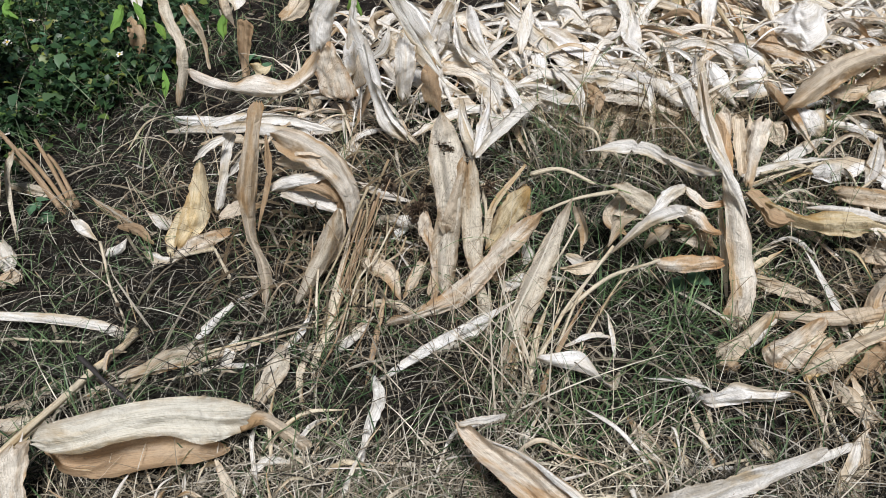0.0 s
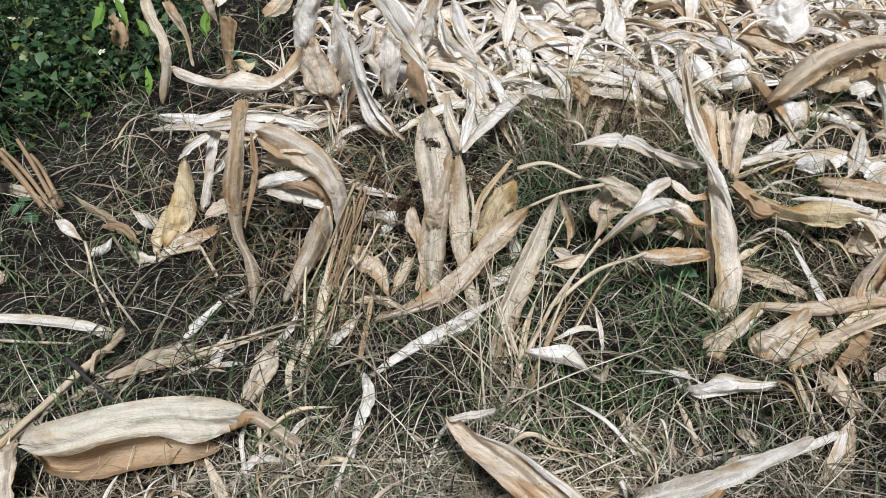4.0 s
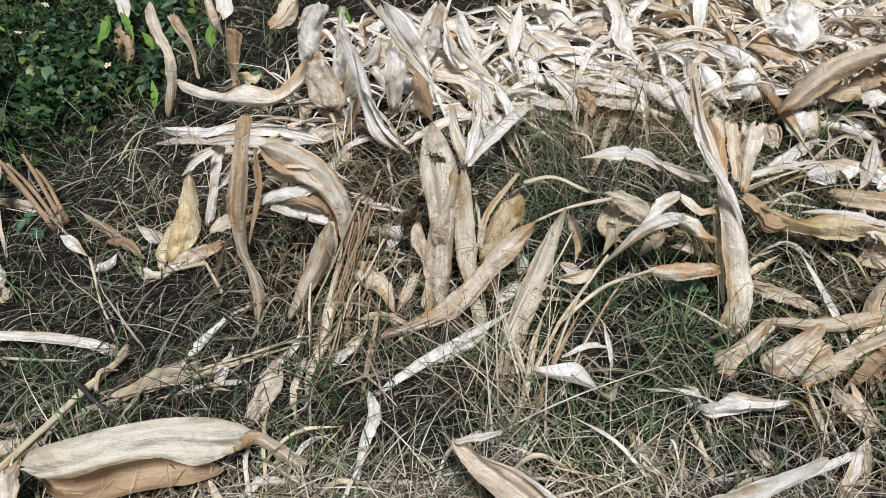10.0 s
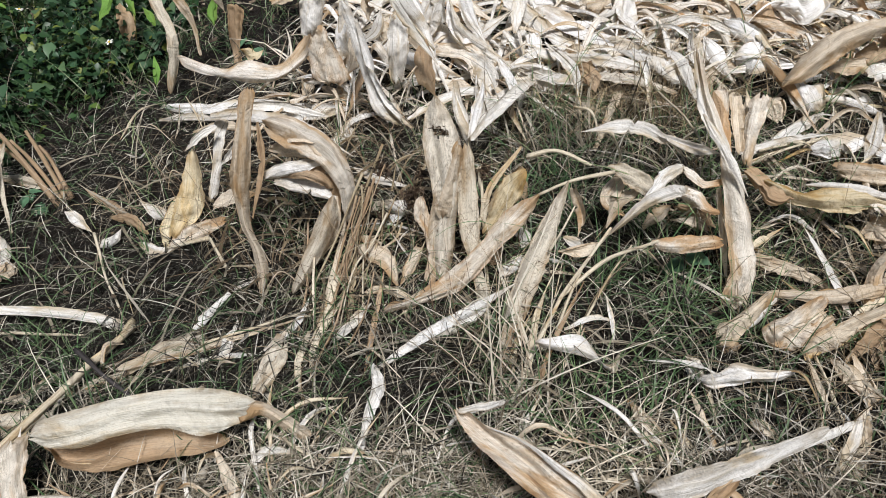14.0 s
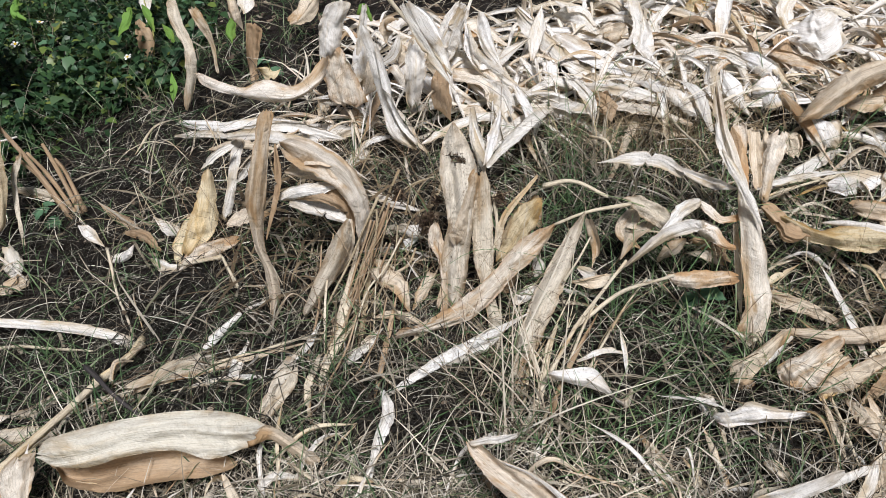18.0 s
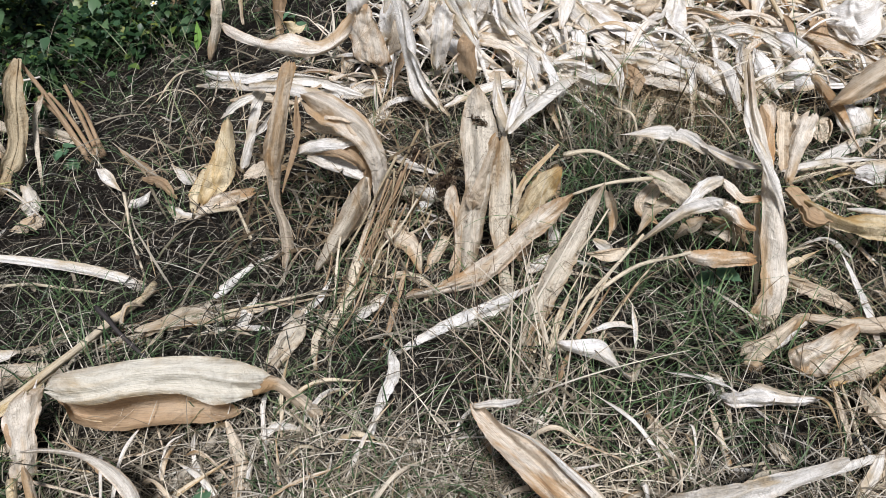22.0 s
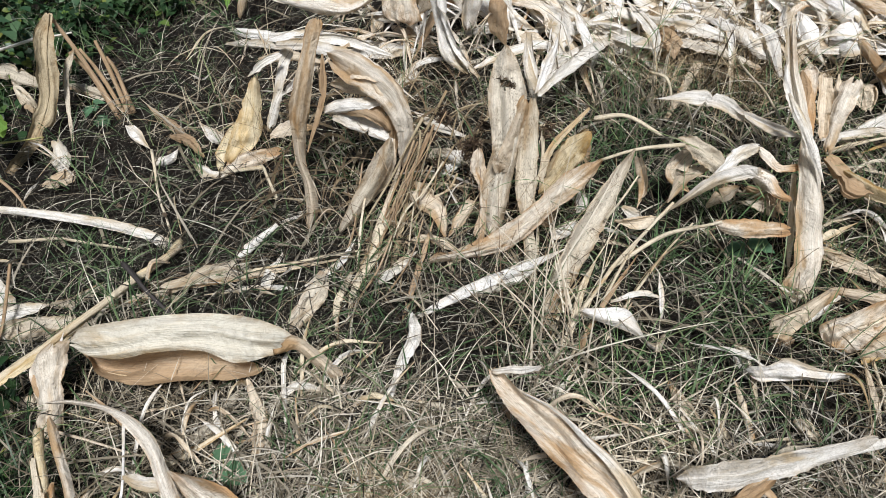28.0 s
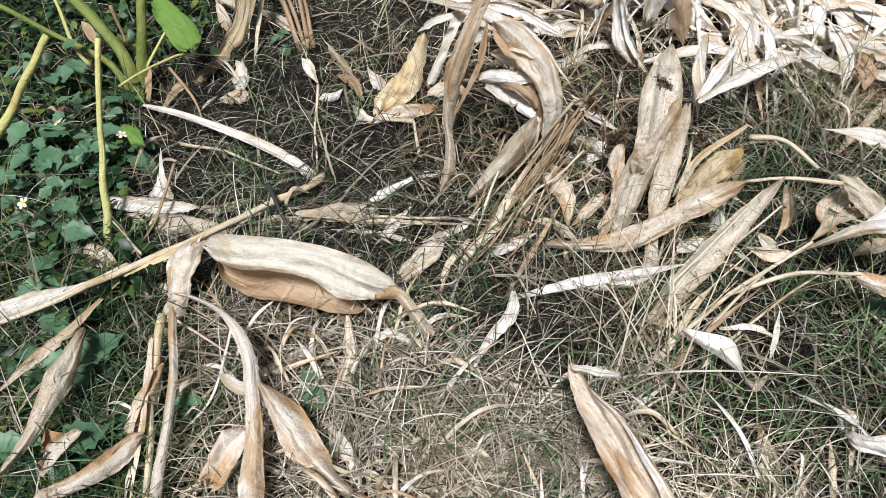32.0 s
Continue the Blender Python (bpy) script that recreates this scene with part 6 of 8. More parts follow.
grow(p, 'Q', 'k', 0.009, [(-1.144, 3.082, -0.006), (-1.108, 3.110, 0.146), (-1.104, 3.118, 0.296)])
grow(p, 'N', 'l', 0.033, [(-1.076, 3.035, 0.292), (-1.022, 2.953, 0.268), (-0.992, 2.904, 0.236)])
grow(p, 'N', 'l', 0.029, [(-0.989, 2.970, 0.240), (-0.966, 2.957, 0.211), (-0.933, 2.907, 0.192)])
grow(p, 'N', 'l', 0.027, [(-0.923, 2.794, 0.127), (-0.912, 2.750, 0.086), (-0.919, 2.727, 0.034)])
grow(p, 'N', 'l', 0.037, [(-0.743, 3.047, 0.218), (-0.738, 2.988, 0.196), (-0.726, 2.937, 0.164)])
grow(p, 'N', 'l', 0.033, [(-1.110, 3.006, 0.290), (-1.120, 2.943, 0.257), (-1.123, 2.876, 0.234)])
grow(p, 'N', 'l', 0.034, [(-1.823, 3.421, 0.211), (-1.795, 3.311, 0.186), (-1.741, 3.295, 0.155)])
grow(p, 'N', 'l', 0.028, [(-0.182, 2.686, 0.356), (-0.152, 2.680, 0.379), (-0.131, 2.658, 0.340)])
lone('W', 's', 0.032, [(-0.406, 2.253, 0.132), (-0.489, 2.226, 0.062), (-0.544, 2.193, 0.025)])
lone('T', 's', 0.039, [(-0.466, 1.943, 0.071), (-0.401, 1.943, 0.097), (-0.324, 1.915, 0.123)])
lone('W', 's', 0.024, [(-0.087, 2.058, 0.094), (-0.017, 2.006, 0.089), (0.080, 1.973, 0.079)])
lone('T', 's', 0.028, [(0.124, 1.715, 0.086), (0.106, 1.667, 0.073), (0.079, 1.623, 0.041)])
lone('S', 'k', 0.008, [(0.268, 1.750, 0.067), (0.289, 1.642, 0.052), (0.295, 1.510, 0.036)])
lone('S', 'k', 0.006, [(0.432, 1.583, 0.169), (0.464, 1.598, 0.220), (0.491, 1.647, 0.242)])
lone('W', 'l', 0.034, [(0.323, 1.620, 0.071), (0.363, 1.656, 0.073), (0.403, 1.665, 0.063)])
lone('B', 'l', 0.023, [(0.289, 1.680, 0.054), (0.309, 1.688, 0.064), (0.330, 1.738, 0.057)])
lone('W', 'l', 0.029, [(0.470, 1.683, 0.124), (0.502, 1.674, 0.104), (0.494, 1.650, 0.073)])
lone('S', 'k', 0.007, [(0.437, 1.352, 0.028), (0.532, 1.513, 0.096), (0.612, 1.603, 0.160)])
lone('W', 's', 0.012, [(0.455, 1.446, 0.062), (0.514, 1.449, 0.092), (0.564, 1.467, 0.063)])
lone('W', 's', 0.012, [(0.562, 1.438, 0.032), (0.558, 1.466, 0.073), (0.550, 1.512, 0.096)])
lone('T', 'l', 0.027, [(0.653, 1.746, 0.207), (0.605, 1.747, 0.167), (0.573, 1.729, 0.106)])
lone('T', 'l', 0.029, [(0.715, 1.718, 0.176), (0.679, 1.717, 0.146), (0.658, 1.725, 0.106)])
lone('S', 'k', 0.007, [(0.763, 2.270, 0.174), (0.795, 1.977, 0.239), (0.796, 1.802, 0.270)])
lone('T', 'l', 0.025, [(0.714, 1.752, 0.108), (0.777, 1.738, 0.107), (0.816, 1.729, 0.086)])
lone('S', 's', 0.015, [(0.877, 1.652, 0.073), (0.897, 1.655, 0.103), (0.973, 1.708, 0.105)])
lone('T', 's', 0.025, [(0.896, 1.410, 0.071), (0.937, 1.414, 0.091), (0.981, 1.431, 0.112)])
lone('T', 's', 0.039, [(0.882, 1.422, 0.041), (0.935, 1.425, 0.061), (0.998, 1.434, 0.092)])
lone('B', 's', 0.029, [(0.988, 1.410, 0.051), (1.041, 1.427, 0.081), (1.070, 1.414, 0.111)])
lone('T', 'l', 0.030, [(1.011, 1.499, 0.075), (1.056, 1.504, 0.085), (1.094, 1.493, 0.095)])
lone('S', 'k', 0.007, [(0.941, 1.388, 0.059), (0.954, 1.300, 0.045), (0.961, 1.218, 0.031)])
lone('W', 'l', 0.014, [(0.789, 1.214, 0.021), (0.816, 1.202, 0.020), (0.839, 1.184, 0.009)])
lone('T', 'l', 0.018, [(0.964, 1.176, 0.039), (0.985, 1.216, 0.051), (1.018, 1.247, 0.042)])
lone('T', 's', 0.020, [(0.989, 1.171, 0.029), (0.963, 1.132, 0.017), (0.943, 1.099, 0.015)])
lone('T', 's', 0.022, [(0.111, 1.576, 0.049), (0.041, 1.606, 0.050), (-0.028, 1.593, 0.037)])
lone('S', 's', 0.017, [(-0.120, 1.490, 0.033), (-0.131, 1.403, 0.017), (-0.110, 1.319, 0.005)])
lone('S', 's', 0.015, [(-0.047, 1.567, 0.064), (-0.099, 1.455, 0.033), (-0.102, 1.378, 0.009)])
lone('W', 's', 0.013, [(-0.221, 1.444, 0.010), (-0.333, 1.448, -0.001), (-0.465, 1.421, -0.015)])
lone('G', 's', 0.027, [(-0.518, 1.410, -0.021), (-0.605, 1.411, -0.030), (-0.731, 1.367, -0.045)])
lone('G', 's', 0.023, [(-0.741, 1.449, -0.042), (-0.802, 1.389, -0.051), (-0.883, 1.372, -0.060)])
lone('B', 's', 0.012, [(0.369, 1.249, 0.002), (0.420, 1.379, 0.067), (0.505, 1.541, 0.114)])
lone('S', 'k', 0.004, [(0.347, 1.215, 0.001), (0.396, 1.364, 0.032), (0.466, 1.542, 0.057)])
lone('S', 's', 0.007, [(0.306, 1.240, 0.002), (0.343, 1.364, 0.033), (0.362, 1.511, 0.057)])
lone('S', 'k', 0.006, [(0.313, 1.344, 0.007), (0.390, 1.500, 0.049), (0.476, 1.690, 0.081)])
lone('O', 's', 0.011, [(0.334, 1.352, 0.008), (0.349, 1.421, 0.045), (0.392, 1.503, 0.072)])
lone('S', 'k', 0.004, [(0.378, 1.320, 0.006), (0.419, 1.457, 0.057), (0.465, 1.629, 0.094)])
lone('T', 's', 0.008, [(0.394, 1.314, 0.006), (0.458, 1.384, 0.030), (0.501, 1.465, 0.047)])
lone('S', 'k', 0.004, [(0.311, 1.247, 0.002), (0.382, 1.395, 0.047), (0.459, 1.575, 0.080)])
lone('B', 's', 0.013, [(0.296, 1.321, 0.006), (0.352, 1.478, 0.050), (0.411, 1.669, 0.084)])
lone('S', 'k', 0.005, [(0.327, 1.325, 0.006), (0.371, 1.398, 0.036), (0.387, 1.486, 0.057)])
lone('S', 's', 0.010, [(-0.109, 1.475, 0.003), (-0.118, 1.604, 0.095), (-0.119, 1.773, 0.163)])
lone('S', 'k', 0.005, [(0.008, 1.486, 0.014), (-0.005, 1.625, 0.088), (-0.002, 1.802, 0.142)])
lone('O', 's', 0.014, [(-0.036, 1.513, 0.012), (-0.031, 1.623, 0.061), (-0.031, 1.758, 0.097)])
lone('B', 'k', 0.006, [(-0.106, 1.401, -0.001), (-0.048, 1.445, 0.081), (-0.022, 1.512, 0.137)])
lone('T', 's', 0.012, [(-0.112, 1.520, 0.005), (-0.082, 1.647, 0.070), (-0.064, 1.808, 0.118)])
lone('B', 'k', 0.006, [(-0.156, 1.508, -0.000), (-0.139, 1.618, 0.079), (-0.155, 1.769, 0.132)])
lone('B', 's', 0.013, [(0.019, 1.386, 0.009), (0.036, 1.494, 0.060), (0.049, 1.625, 0.096)])
lone('B', 'k', 0.005, [(-0.034, 1.449, 0.009), (0.027, 1.470, 0.113), (0.050, 1.521, 0.183)])
lone('S', 's', 0.015, [(-0.062, 1.590, 0.013), (-0.056, 1.744, 0.056), (-0.029, 1.930, 0.090)])
lone('O', 'k', 0.005, [(-0.025, 1.616, 0.018), (0.021, 1.701, 0.104), (0.067, 1.823, 0.163)])
p = plant(1.472, 2.236)
grow_sheet(p, 'Y', [[(1.444, 2.255, 0.345), (1.458, 2.239, 0.271), (1.491, 2.233, 0.187), (1.500, 2.227, 0.101)], [(1.477, 2.234, 0.357), (1.478, 2.217, 0.277), (1.500, 2.214, 0.194), (1.517, 2.204, 0.112)], [(1.529, 2.239, 0.351), (1.513, 2.222, 0.268), (1.528, 2.220, 0.186), (1.551, 2.207, 0.119)]])
grow_sheet(p, 'B', [[(1.479, 2.238, 0.200), (1.471, 2.241, 0.122), (1.443, 2.232, 0.062)], [(1.498, 2.226, 0.202), (1.518, 2.214, 0.107), (1.481, 2.209, 0.056)]])
grow_sheet(p, 'T', [[(1.077, 2.188, 0.206), (1.166, 2.246, 0.283), (1.245, 2.272, 0.313), (1.350, 2.290, 0.327), (1.433, 2.296, 0.325)], [(1.080, 2.163, 0.215), (1.173, 2.206, 0.272), (1.248, 2.234, 0.306), (1.341, 2.253, 0.323), (1.419, 2.260, 0.323)], [(1.096, 2.172, 0.199), (1.192, 2.199, 0.235), (1.271, 2.233, 0.277), (1.352, 2.256, 0.300), (1.426, 2.261, 0.299)]])
grow(p, 'B', 's', 0.057, [(1.313, 2.310, 0.205), (1.379, 2.299, 0.225), (1.463, 2.302, 0.225)])
grow(p, 'T', 's', 0.043, [(1.243, 2.313, 0.176), (1.321, 2.284, 0.194), (1.439, 2.302, 0.175)])
grow(p, 'B', 'l', 0.062, [(1.381, 2.328, 0.256), (1.408, 2.285, 0.234), (1.421, 2.268, 0.203)])
lone('W', 'b', 0.067, [(1.346, 2.250, 0.177), (1.374, 2.262, 0.188), (1.418, 2.298, 0.190)], ends=(0.7,0.5))
lone('W', 'b', 0.058, [(1.594, 2.283, 0.199), (1.609, 2.265, 0.158), (1.614, 2.248, 0.127)], ends=(0.5,0.9))
lone('V', 'b', 0.069, [(1.710, 2.301, 0.260), (1.705, 2.293, 0.220), (1.696, 2.284, 0.179)], ends=(0.6,0.8))
lone('W', 'b', 0.058, [(1.634, 2.110, 0.251), (1.672, 2.092, 0.200), (1.661, 2.069, 0.168)], ends=(0.5,0.7))
lone('B', 'b', 0.056, [(1.661, 2.075, 0.169), (1.658, 2.092, 0.140), (1.654, 2.103, 0.120)])
lone('W', 'b', 0.147, [(1.200, 2.685, 0.219), (1.269, 2.655, 0.238), (1.350, 2.712, 0.251)])
lone('B', 'b', 0.075, [(1.176, 2.672, 0.219), (1.172, 2.633, 0.187), (1.190, 2.639, 0.147)], ends=(0.7,1.0))
lone('W', 's', 0.052, [(1.037, 2.634, 0.192), (1.088, 2.554, 0.178), (1.158, 2.508, 0.145)])
lone('W', 'b', 0.104, [(1.027, 2.417, 0.166), (1.078, 2.378, 0.184), (1.140, 2.374, 0.164)])
lone('W', 'b', 0.083, [(1.146, 2.268, 0.158), (1.168, 2.210, 0.155), (1.203, 2.184, 0.124)])
lone('T', 'b', 0.065, [(1.061, 2.202, 0.155), (1.080, 2.182, 0.134), (1.091, 2.165, 0.103)])
lone('W', 's', 0.035, [(1.214, 2.190, 0.109), (1.081, 2.069, 0.123), (0.982, 2.023, 0.101)])
lone('S', 'k', 0.008, [(0.947, 1.940, 0.117), (1.051, 1.989, 0.129), (1.173, 2.028, 0.131)])
lone('S', 'k', 0.008, [(0.957, 1.957, 0.118), (1.067, 2.009, 0.120), (1.194, 2.057, 0.123)])
lone('W', 'l', 0.059, [(1.114, 1.985, 0.129), (1.187, 1.985, 0.139), (1.263, 2.008, 0.140)], twist=0)
lone('S', 'k', 0.009, [(0.997, 2.017, 0.111), (1.082, 2.026, 0.121), (1.137, 2.020, 0.121)])
lone('W', 'l', 0.039, [(1.275, 2.027, 0.201), (1.267, 1.998, 0.140), (1.252, 1.971, 0.069)], twist=0)
lone('W', 'b', 0.062, [(1.271, 1.947, 0.102), (1.299, 1.955, 0.113), (1.346, 1.966, 0.113)], ends=(0.9,0.6))
lone('W', 'b', 0.052, [(1.459, 1.913, 0.101), (1.506, 1.892, 0.120), (1.577, 1.896, 0.110)], ends=(0.6,0.8))
lone('S', 'k', 0.010, [(1.299, 2.023, 0.091), (1.429, 2.047, 0.112), (1.605, 2.076, 0.104)])
lone('S', 'k', 0.010, [(1.318, 2.045, 0.092), (1.450, 2.054, 0.113), (1.658, 2.121, 0.106)])
lone('S', 'k', 0.009, [(1.157, 1.908, 0.085), (1.299, 1.991, 0.110), (1.484, 2.055, 0.123)])
lone('T', 's', 0.031, [(1.365, 2.149, 0.107), (1.450, 2.119, 0.096), (1.526, 2.124, 0.086)])
lone_sheet('T', [[(1.133, 1.901, 0.148), (1.223, 1.871, 0.157), (1.317, 1.834, 0.145), (1.408, 1.811, 0.132)], [(1.136, 1.876, 0.143), (1.217, 1.843, 0.147), (1.314, 1.814, 0.141), (1.403, 1.793, 0.131)], [(1.147, 1.871, 0.119), (1.224, 1.832, 0.116), (1.325, 1.813, 0.120), (1.414, 1.793, 0.112)]])
lone('W', 's', 0.037, [(1.234, 1.888, 0.124), (1.330, 1.857, 0.133), (1.441, 1.848, 0.112)])
lone('T', 'b', 0.059, [(1.398, 1.813, 0.106), (1.483, 1.781, 0.114), (1.569, 1.772, 0.104)])
lone('T', 'b', 0.056, [(1.144, 1.688, 0.089), (1.190, 1.693, 0.100), (1.250, 1.707, 0.100)])
lone('W', 'b', 0.038, [(1.343, 1.430, 0.057), (1.280, 1.422, 0.066), (1.198, 1.432, 0.057)], ends=(0.5,0.7))
lone_sheet('W', [[(1.551, 1.556, 0.124), (1.626, 1.555, 0.135), (1.719, 1.537, 0.106)], [(1.556, 1.530, 0.117), (1.612, 1.526, 0.121), (1.695, 1.523, 0.108)], [(1.577, 1.519, 0.088), (1.597, 1.503, 0.073), (1.693, 1.526, 0.093)]])
lone('S', 'k', 0.011, [(1.587, 1.594, 0.100), (1.674, 1.594, 0.120), (1.761, 1.556, 0.098)])
lone('G', 'b', 0.048, [(1.080, 1.324, 0.061), (1.142, 1.325, 0.081), (1.229, 1.333, 0.062)])
lone('T', 'b', 0.035, [(1.266, 1.311, 0.071), (1.295, 1.276, 0.079), (1.326, 1.259, 0.068)])
lone('T', 'b', 0.028, [(1.320, 1.261, 0.068), (1.248, 1.243, 0.077), (1.192, 1.248, 0.057)])
lone('W', 's', 0.022, [(1.089, 1.272, 0.034), (1.180, 1.249, 0.052), (1.266, 1.241, 0.052), (1.372, 1.248, 0.062)])
lone('T', 'b', 0.040, [(0.981, 1.357, 0.053), (0.997, 1.311, 0.061), (1.015, 1.268, 0.048)])
lone('W', 'k', 0.009, [(1.306, 1.208, 0.050), (1.364, 1.235, 0.062), (1.424, 1.256, 0.063)])
lone('W', 'k', 0.008, [(1.229, 1.162, 0.018), (1.267, 1.185, 0.029), (1.291, 1.190, 0.050)])
lone('W', 'b', 0.038, [(1.369, 1.198, 0.065), (1.369, 1.153, 0.063), (1.379, 1.128, 0.051)])
lone('W', 'b', 0.033, [(1.280, 1.110, 0.051), (1.322, 1.109, 0.070), (1.374, 1.121, 0.071)])
lone('W', 'b', 0.055, [(1.364, 1.116, 0.071), (1.364, 1.091, 0.050), (1.375, 1.068, 0.038)])
lone('G', 'b', 0.040, [(1.492, 1.320, 0.171), (1.480, 1.285, 0.109), (1.475, 1.278, 0.059)], ends=(0.5,0.9))
lone('W', 'k', 0.006, [(0.953, 1.263, 0.023), (0.969, 1.221, 0.031), (0.958, 1.157, 0.008)])
lone('W', 'b', 0.024, [(0.976, 1.205, 0.065), (0.946, 1.154, 0.053), (0.918, 1.118, 0.041)])
lone('T', 'k', 0.006, [(0.951, 1.316, 0.036), (0.958, 1.247, 0.022), (0.944, 1.189, 0.009)])
lone('G', 'b', 0.026, [(0.785, 1.211, 0.046), (0.804, 1.199, 0.045), (0.831, 1.178, 0.034)])
lone('G', 'b', 0.061, [(1.530, 1.933, 0.162), (1.509, 1.906, 0.120), (1.492, 1.876, 0.079)], ends=(0.5,0.9))
lone('T', 'b', 0.062, [(1.871, 1.880, 0.159), (1.833, 1.858, 0.118), (1.817, 1.856, 0.078)])
lone('G', 'b', 0.055, [(1.844, 1.789, 0.084), (1.890, 1.794, 0.115), (1.968, 1.825, 0.106)])
lone('G', 'b', 0.061, [(1.799, 1.867, 0.138), (1.784, 1.821, 0.106), (1.793, 1.809, 0.075)])
lone('T', 's', 0.033, [(1.739, 1.890, 0.094), (1.792, 1.814, 0.091), (1.822, 1.752, 0.068)])
lone('W', 'b', 0.034, [(1.744, 1.654, 0.088), (1.798, 1.645, 0.097), (1.861, 1.637, 0.087)])
lone('S', 's', 0.017, [(1.858, 2.330, 0.156), (1.941, 2.107, 0.165), (2.079, 1.919, 0.156)])
lone('S', 's', 0.018, [(1.931, 2.556, 0.168), (2.032, 2.360, 0.178), (2.247, 2.133, 0.167)])
lone('S', 's', 0.021, [(1.984, 2.444, 0.182), (2.167, 2.324, 0.186), (2.342, 2.255, 0.173)])
lone('S', 's', 0.019, [(1.863, 2.102, 0.165), (1.907, 1.953, 0.158), (1.968, 1.813, 0.131)])
lone('B', 'b', 0.072, [(1.996, 2.306, 0.140), (2.041, 2.306, 0.160), (2.111, 2.342, 0.142)])
lone('S', 'k', 0.010, [(1.782, 2.301, 0.155), (1.780, 2.138, 0.147), (1.804, 2.050, 0.102)])
lone('W', 's', 0.031, [(1.823, 2.304, 0.155), (1.800, 2.133, 0.127), (1.760, 1.973, 0.089)])
lone('W', 'l', 0.059, [(0.018, 2.483, 0.464), (0.059, 2.502, 0.365), (0.099, 2.526, 0.266), (0.136, 2.444, 0.142)], twist=0)
lone('W', 'b', 0.067, [(0.178, 2.598, 0.399), (0.138, 2.593, 0.317), (0.144, 2.594, 0.195)], ends=(0.6,0.9))
lone('W', 'l', 0.056, [(0.185, 2.539, 0.367), (0.213, 2.516, 0.266), (0.289, 2.549, 0.167), (0.401, 2.459, 0.123)])
lone('W', 's', 0.032, [(0.230, 2.624, 0.321), (0.254, 2.611, 0.221), (0.320, 2.555, 0.148)])
lone('W', 'l', 0.051, [(0.331, 2.740, 0.327), (0.391, 2.705, 0.255), (0.496, 2.630, 0.192), (0.618, 2.512, 0.166)])
lone('V', 'l', 0.064, [(0.130, 2.538, 0.207), (0.245, 2.479, 0.204), (0.276, 2.392, 0.150), (0.273, 2.263, 0.103)])
lone('W', 's', 0.034, [(0.409, 2.373, 0.159), (0.300, 2.250, 0.152), (0.233, 2.128, 0.126)])
lone('W', 's', 0.030, [(0.213, 2.144, 0.297), (0.227, 2.095, 0.195), (0.245, 2.089, 0.094)])
lone('T', 'b', 0.076, [(0.637, 2.825, 0.206), (0.668, 2.770, 0.214), (0.673, 2.769, 0.183)])
lone('W', 'b', 0.084, [(0.604, 2.796, 0.205), (0.541, 2.864, 0.228), (0.460, 2.919, 0.231)])
lone('V', 'l', 0.068, [(0.443, 2.808, 0.200), (0.519, 2.737, 0.197), (0.604, 2.665, 0.153)])
lone('W', 'l', 0.054, [(0.480, 2.565, 0.148), (0.626, 2.562, 0.168), (0.759, 2.513, 0.146)])
lone('B', 'b', 0.058, [(0.529, 2.468, 0.148), (0.580, 2.448, 0.157), (0.606, 2.424, 0.126)])
lone('W', 'b', 0.041, [(0.404, 2.512, 0.191), (0.478, 2.484, 0.189), (0.533, 2.483, 0.159)])
lone('Y', 'b', 0.050, [(-0.613, 2.839, 0.106), (-0.559, 2.798, 0.109), (-0.526, 2.831, 0.104)])
lone('B', 'l', 0.043, [(-0.344, 2.733, 0.122), (-0.275, 2.671, 0.106), (-0.243, 2.566, 0.074)])
lone('B', 'b', 0.035, [(0.334, 1.945, 0.122), (0.370, 1.920, 0.111), (0.390, 1.887, 0.089)])
lone('O', 'l', 0.039, [(0.297, 1.746, 0.087), (0.328, 1.809, 0.160), (0.378, 1.824, 0.231)])
lone('B', 'l', 0.029, [(0.743, 1.777, 0.129), (0.795, 1.767, 0.108), (0.835, 1.750, 0.077)])
lone('B', 'b', 0.032, [(-0.803, 1.985, 0.014), (-0.721, 1.946, 0.030), (-0.659, 1.899, 0.014)])
lone('W', 'b', 0.035, [(0.034, 1.862, 0.108), (0.079, 1.848, 0.107), (0.113, 1.869, 0.098)])
lone('T', 'b', 0.046, [(-0.035, 1.710, 0.097), (0.038, 1.674, 0.089), (0.077, 1.599, 0.065)])
lone('W', 's', 0.018, [(-0.128, 1.568, 0.066), (-0.155, 1.529, 0.031), (-0.201, 1.475, 0.014), (-0.240, 1.455, -0.001)])
lone_sheet('G', [[(-0.161, 1.434, 0.059), (-0.192, 1.391, 0.037), (-0.241, 1.328, -0.001)], [(-0.148, 1.421, 0.059), (-0.159, 1.387, 0.036), (-0.211, 1.322, -0.000)]])
lone('W', 's', 0.024, [(-0.059, 1.451, 0.037), (-0.009, 1.493, 0.064), (0.022, 1.552, 0.058)])
lone('W', 'l', 0.045, [(0.510, 2.454, 0.203), (0.643, 2.357, 0.218), (0.805, 2.339, 0.177)])
lone('W', 'l', 0.040, [(0.395, 2.422, 0.181), (0.507, 2.314, 0.186), (0.631, 2.353, 0.158)])
lone('W', 'l', 0.050, [(0.686, 2.436, 0.212), (0.797, 2.308, 0.215), (0.871, 2.288, 0.154)])
lone('V', 'l', 0.040, [(0.578, 2.359, 0.178), (0.702, 2.305, 0.185), (0.826, 2.267, 0.153)])
lone('W', 'l', 0.036, [(0.771, 2.445, 0.222), (0.837, 2.316, 0.226), (0.874, 2.230, 0.152)])
lone('W', 'l', 0.035, [(0.470, 2.513, 0.216), (0.542, 2.331, 0.207), (0.553, 2.273, 0.154)])
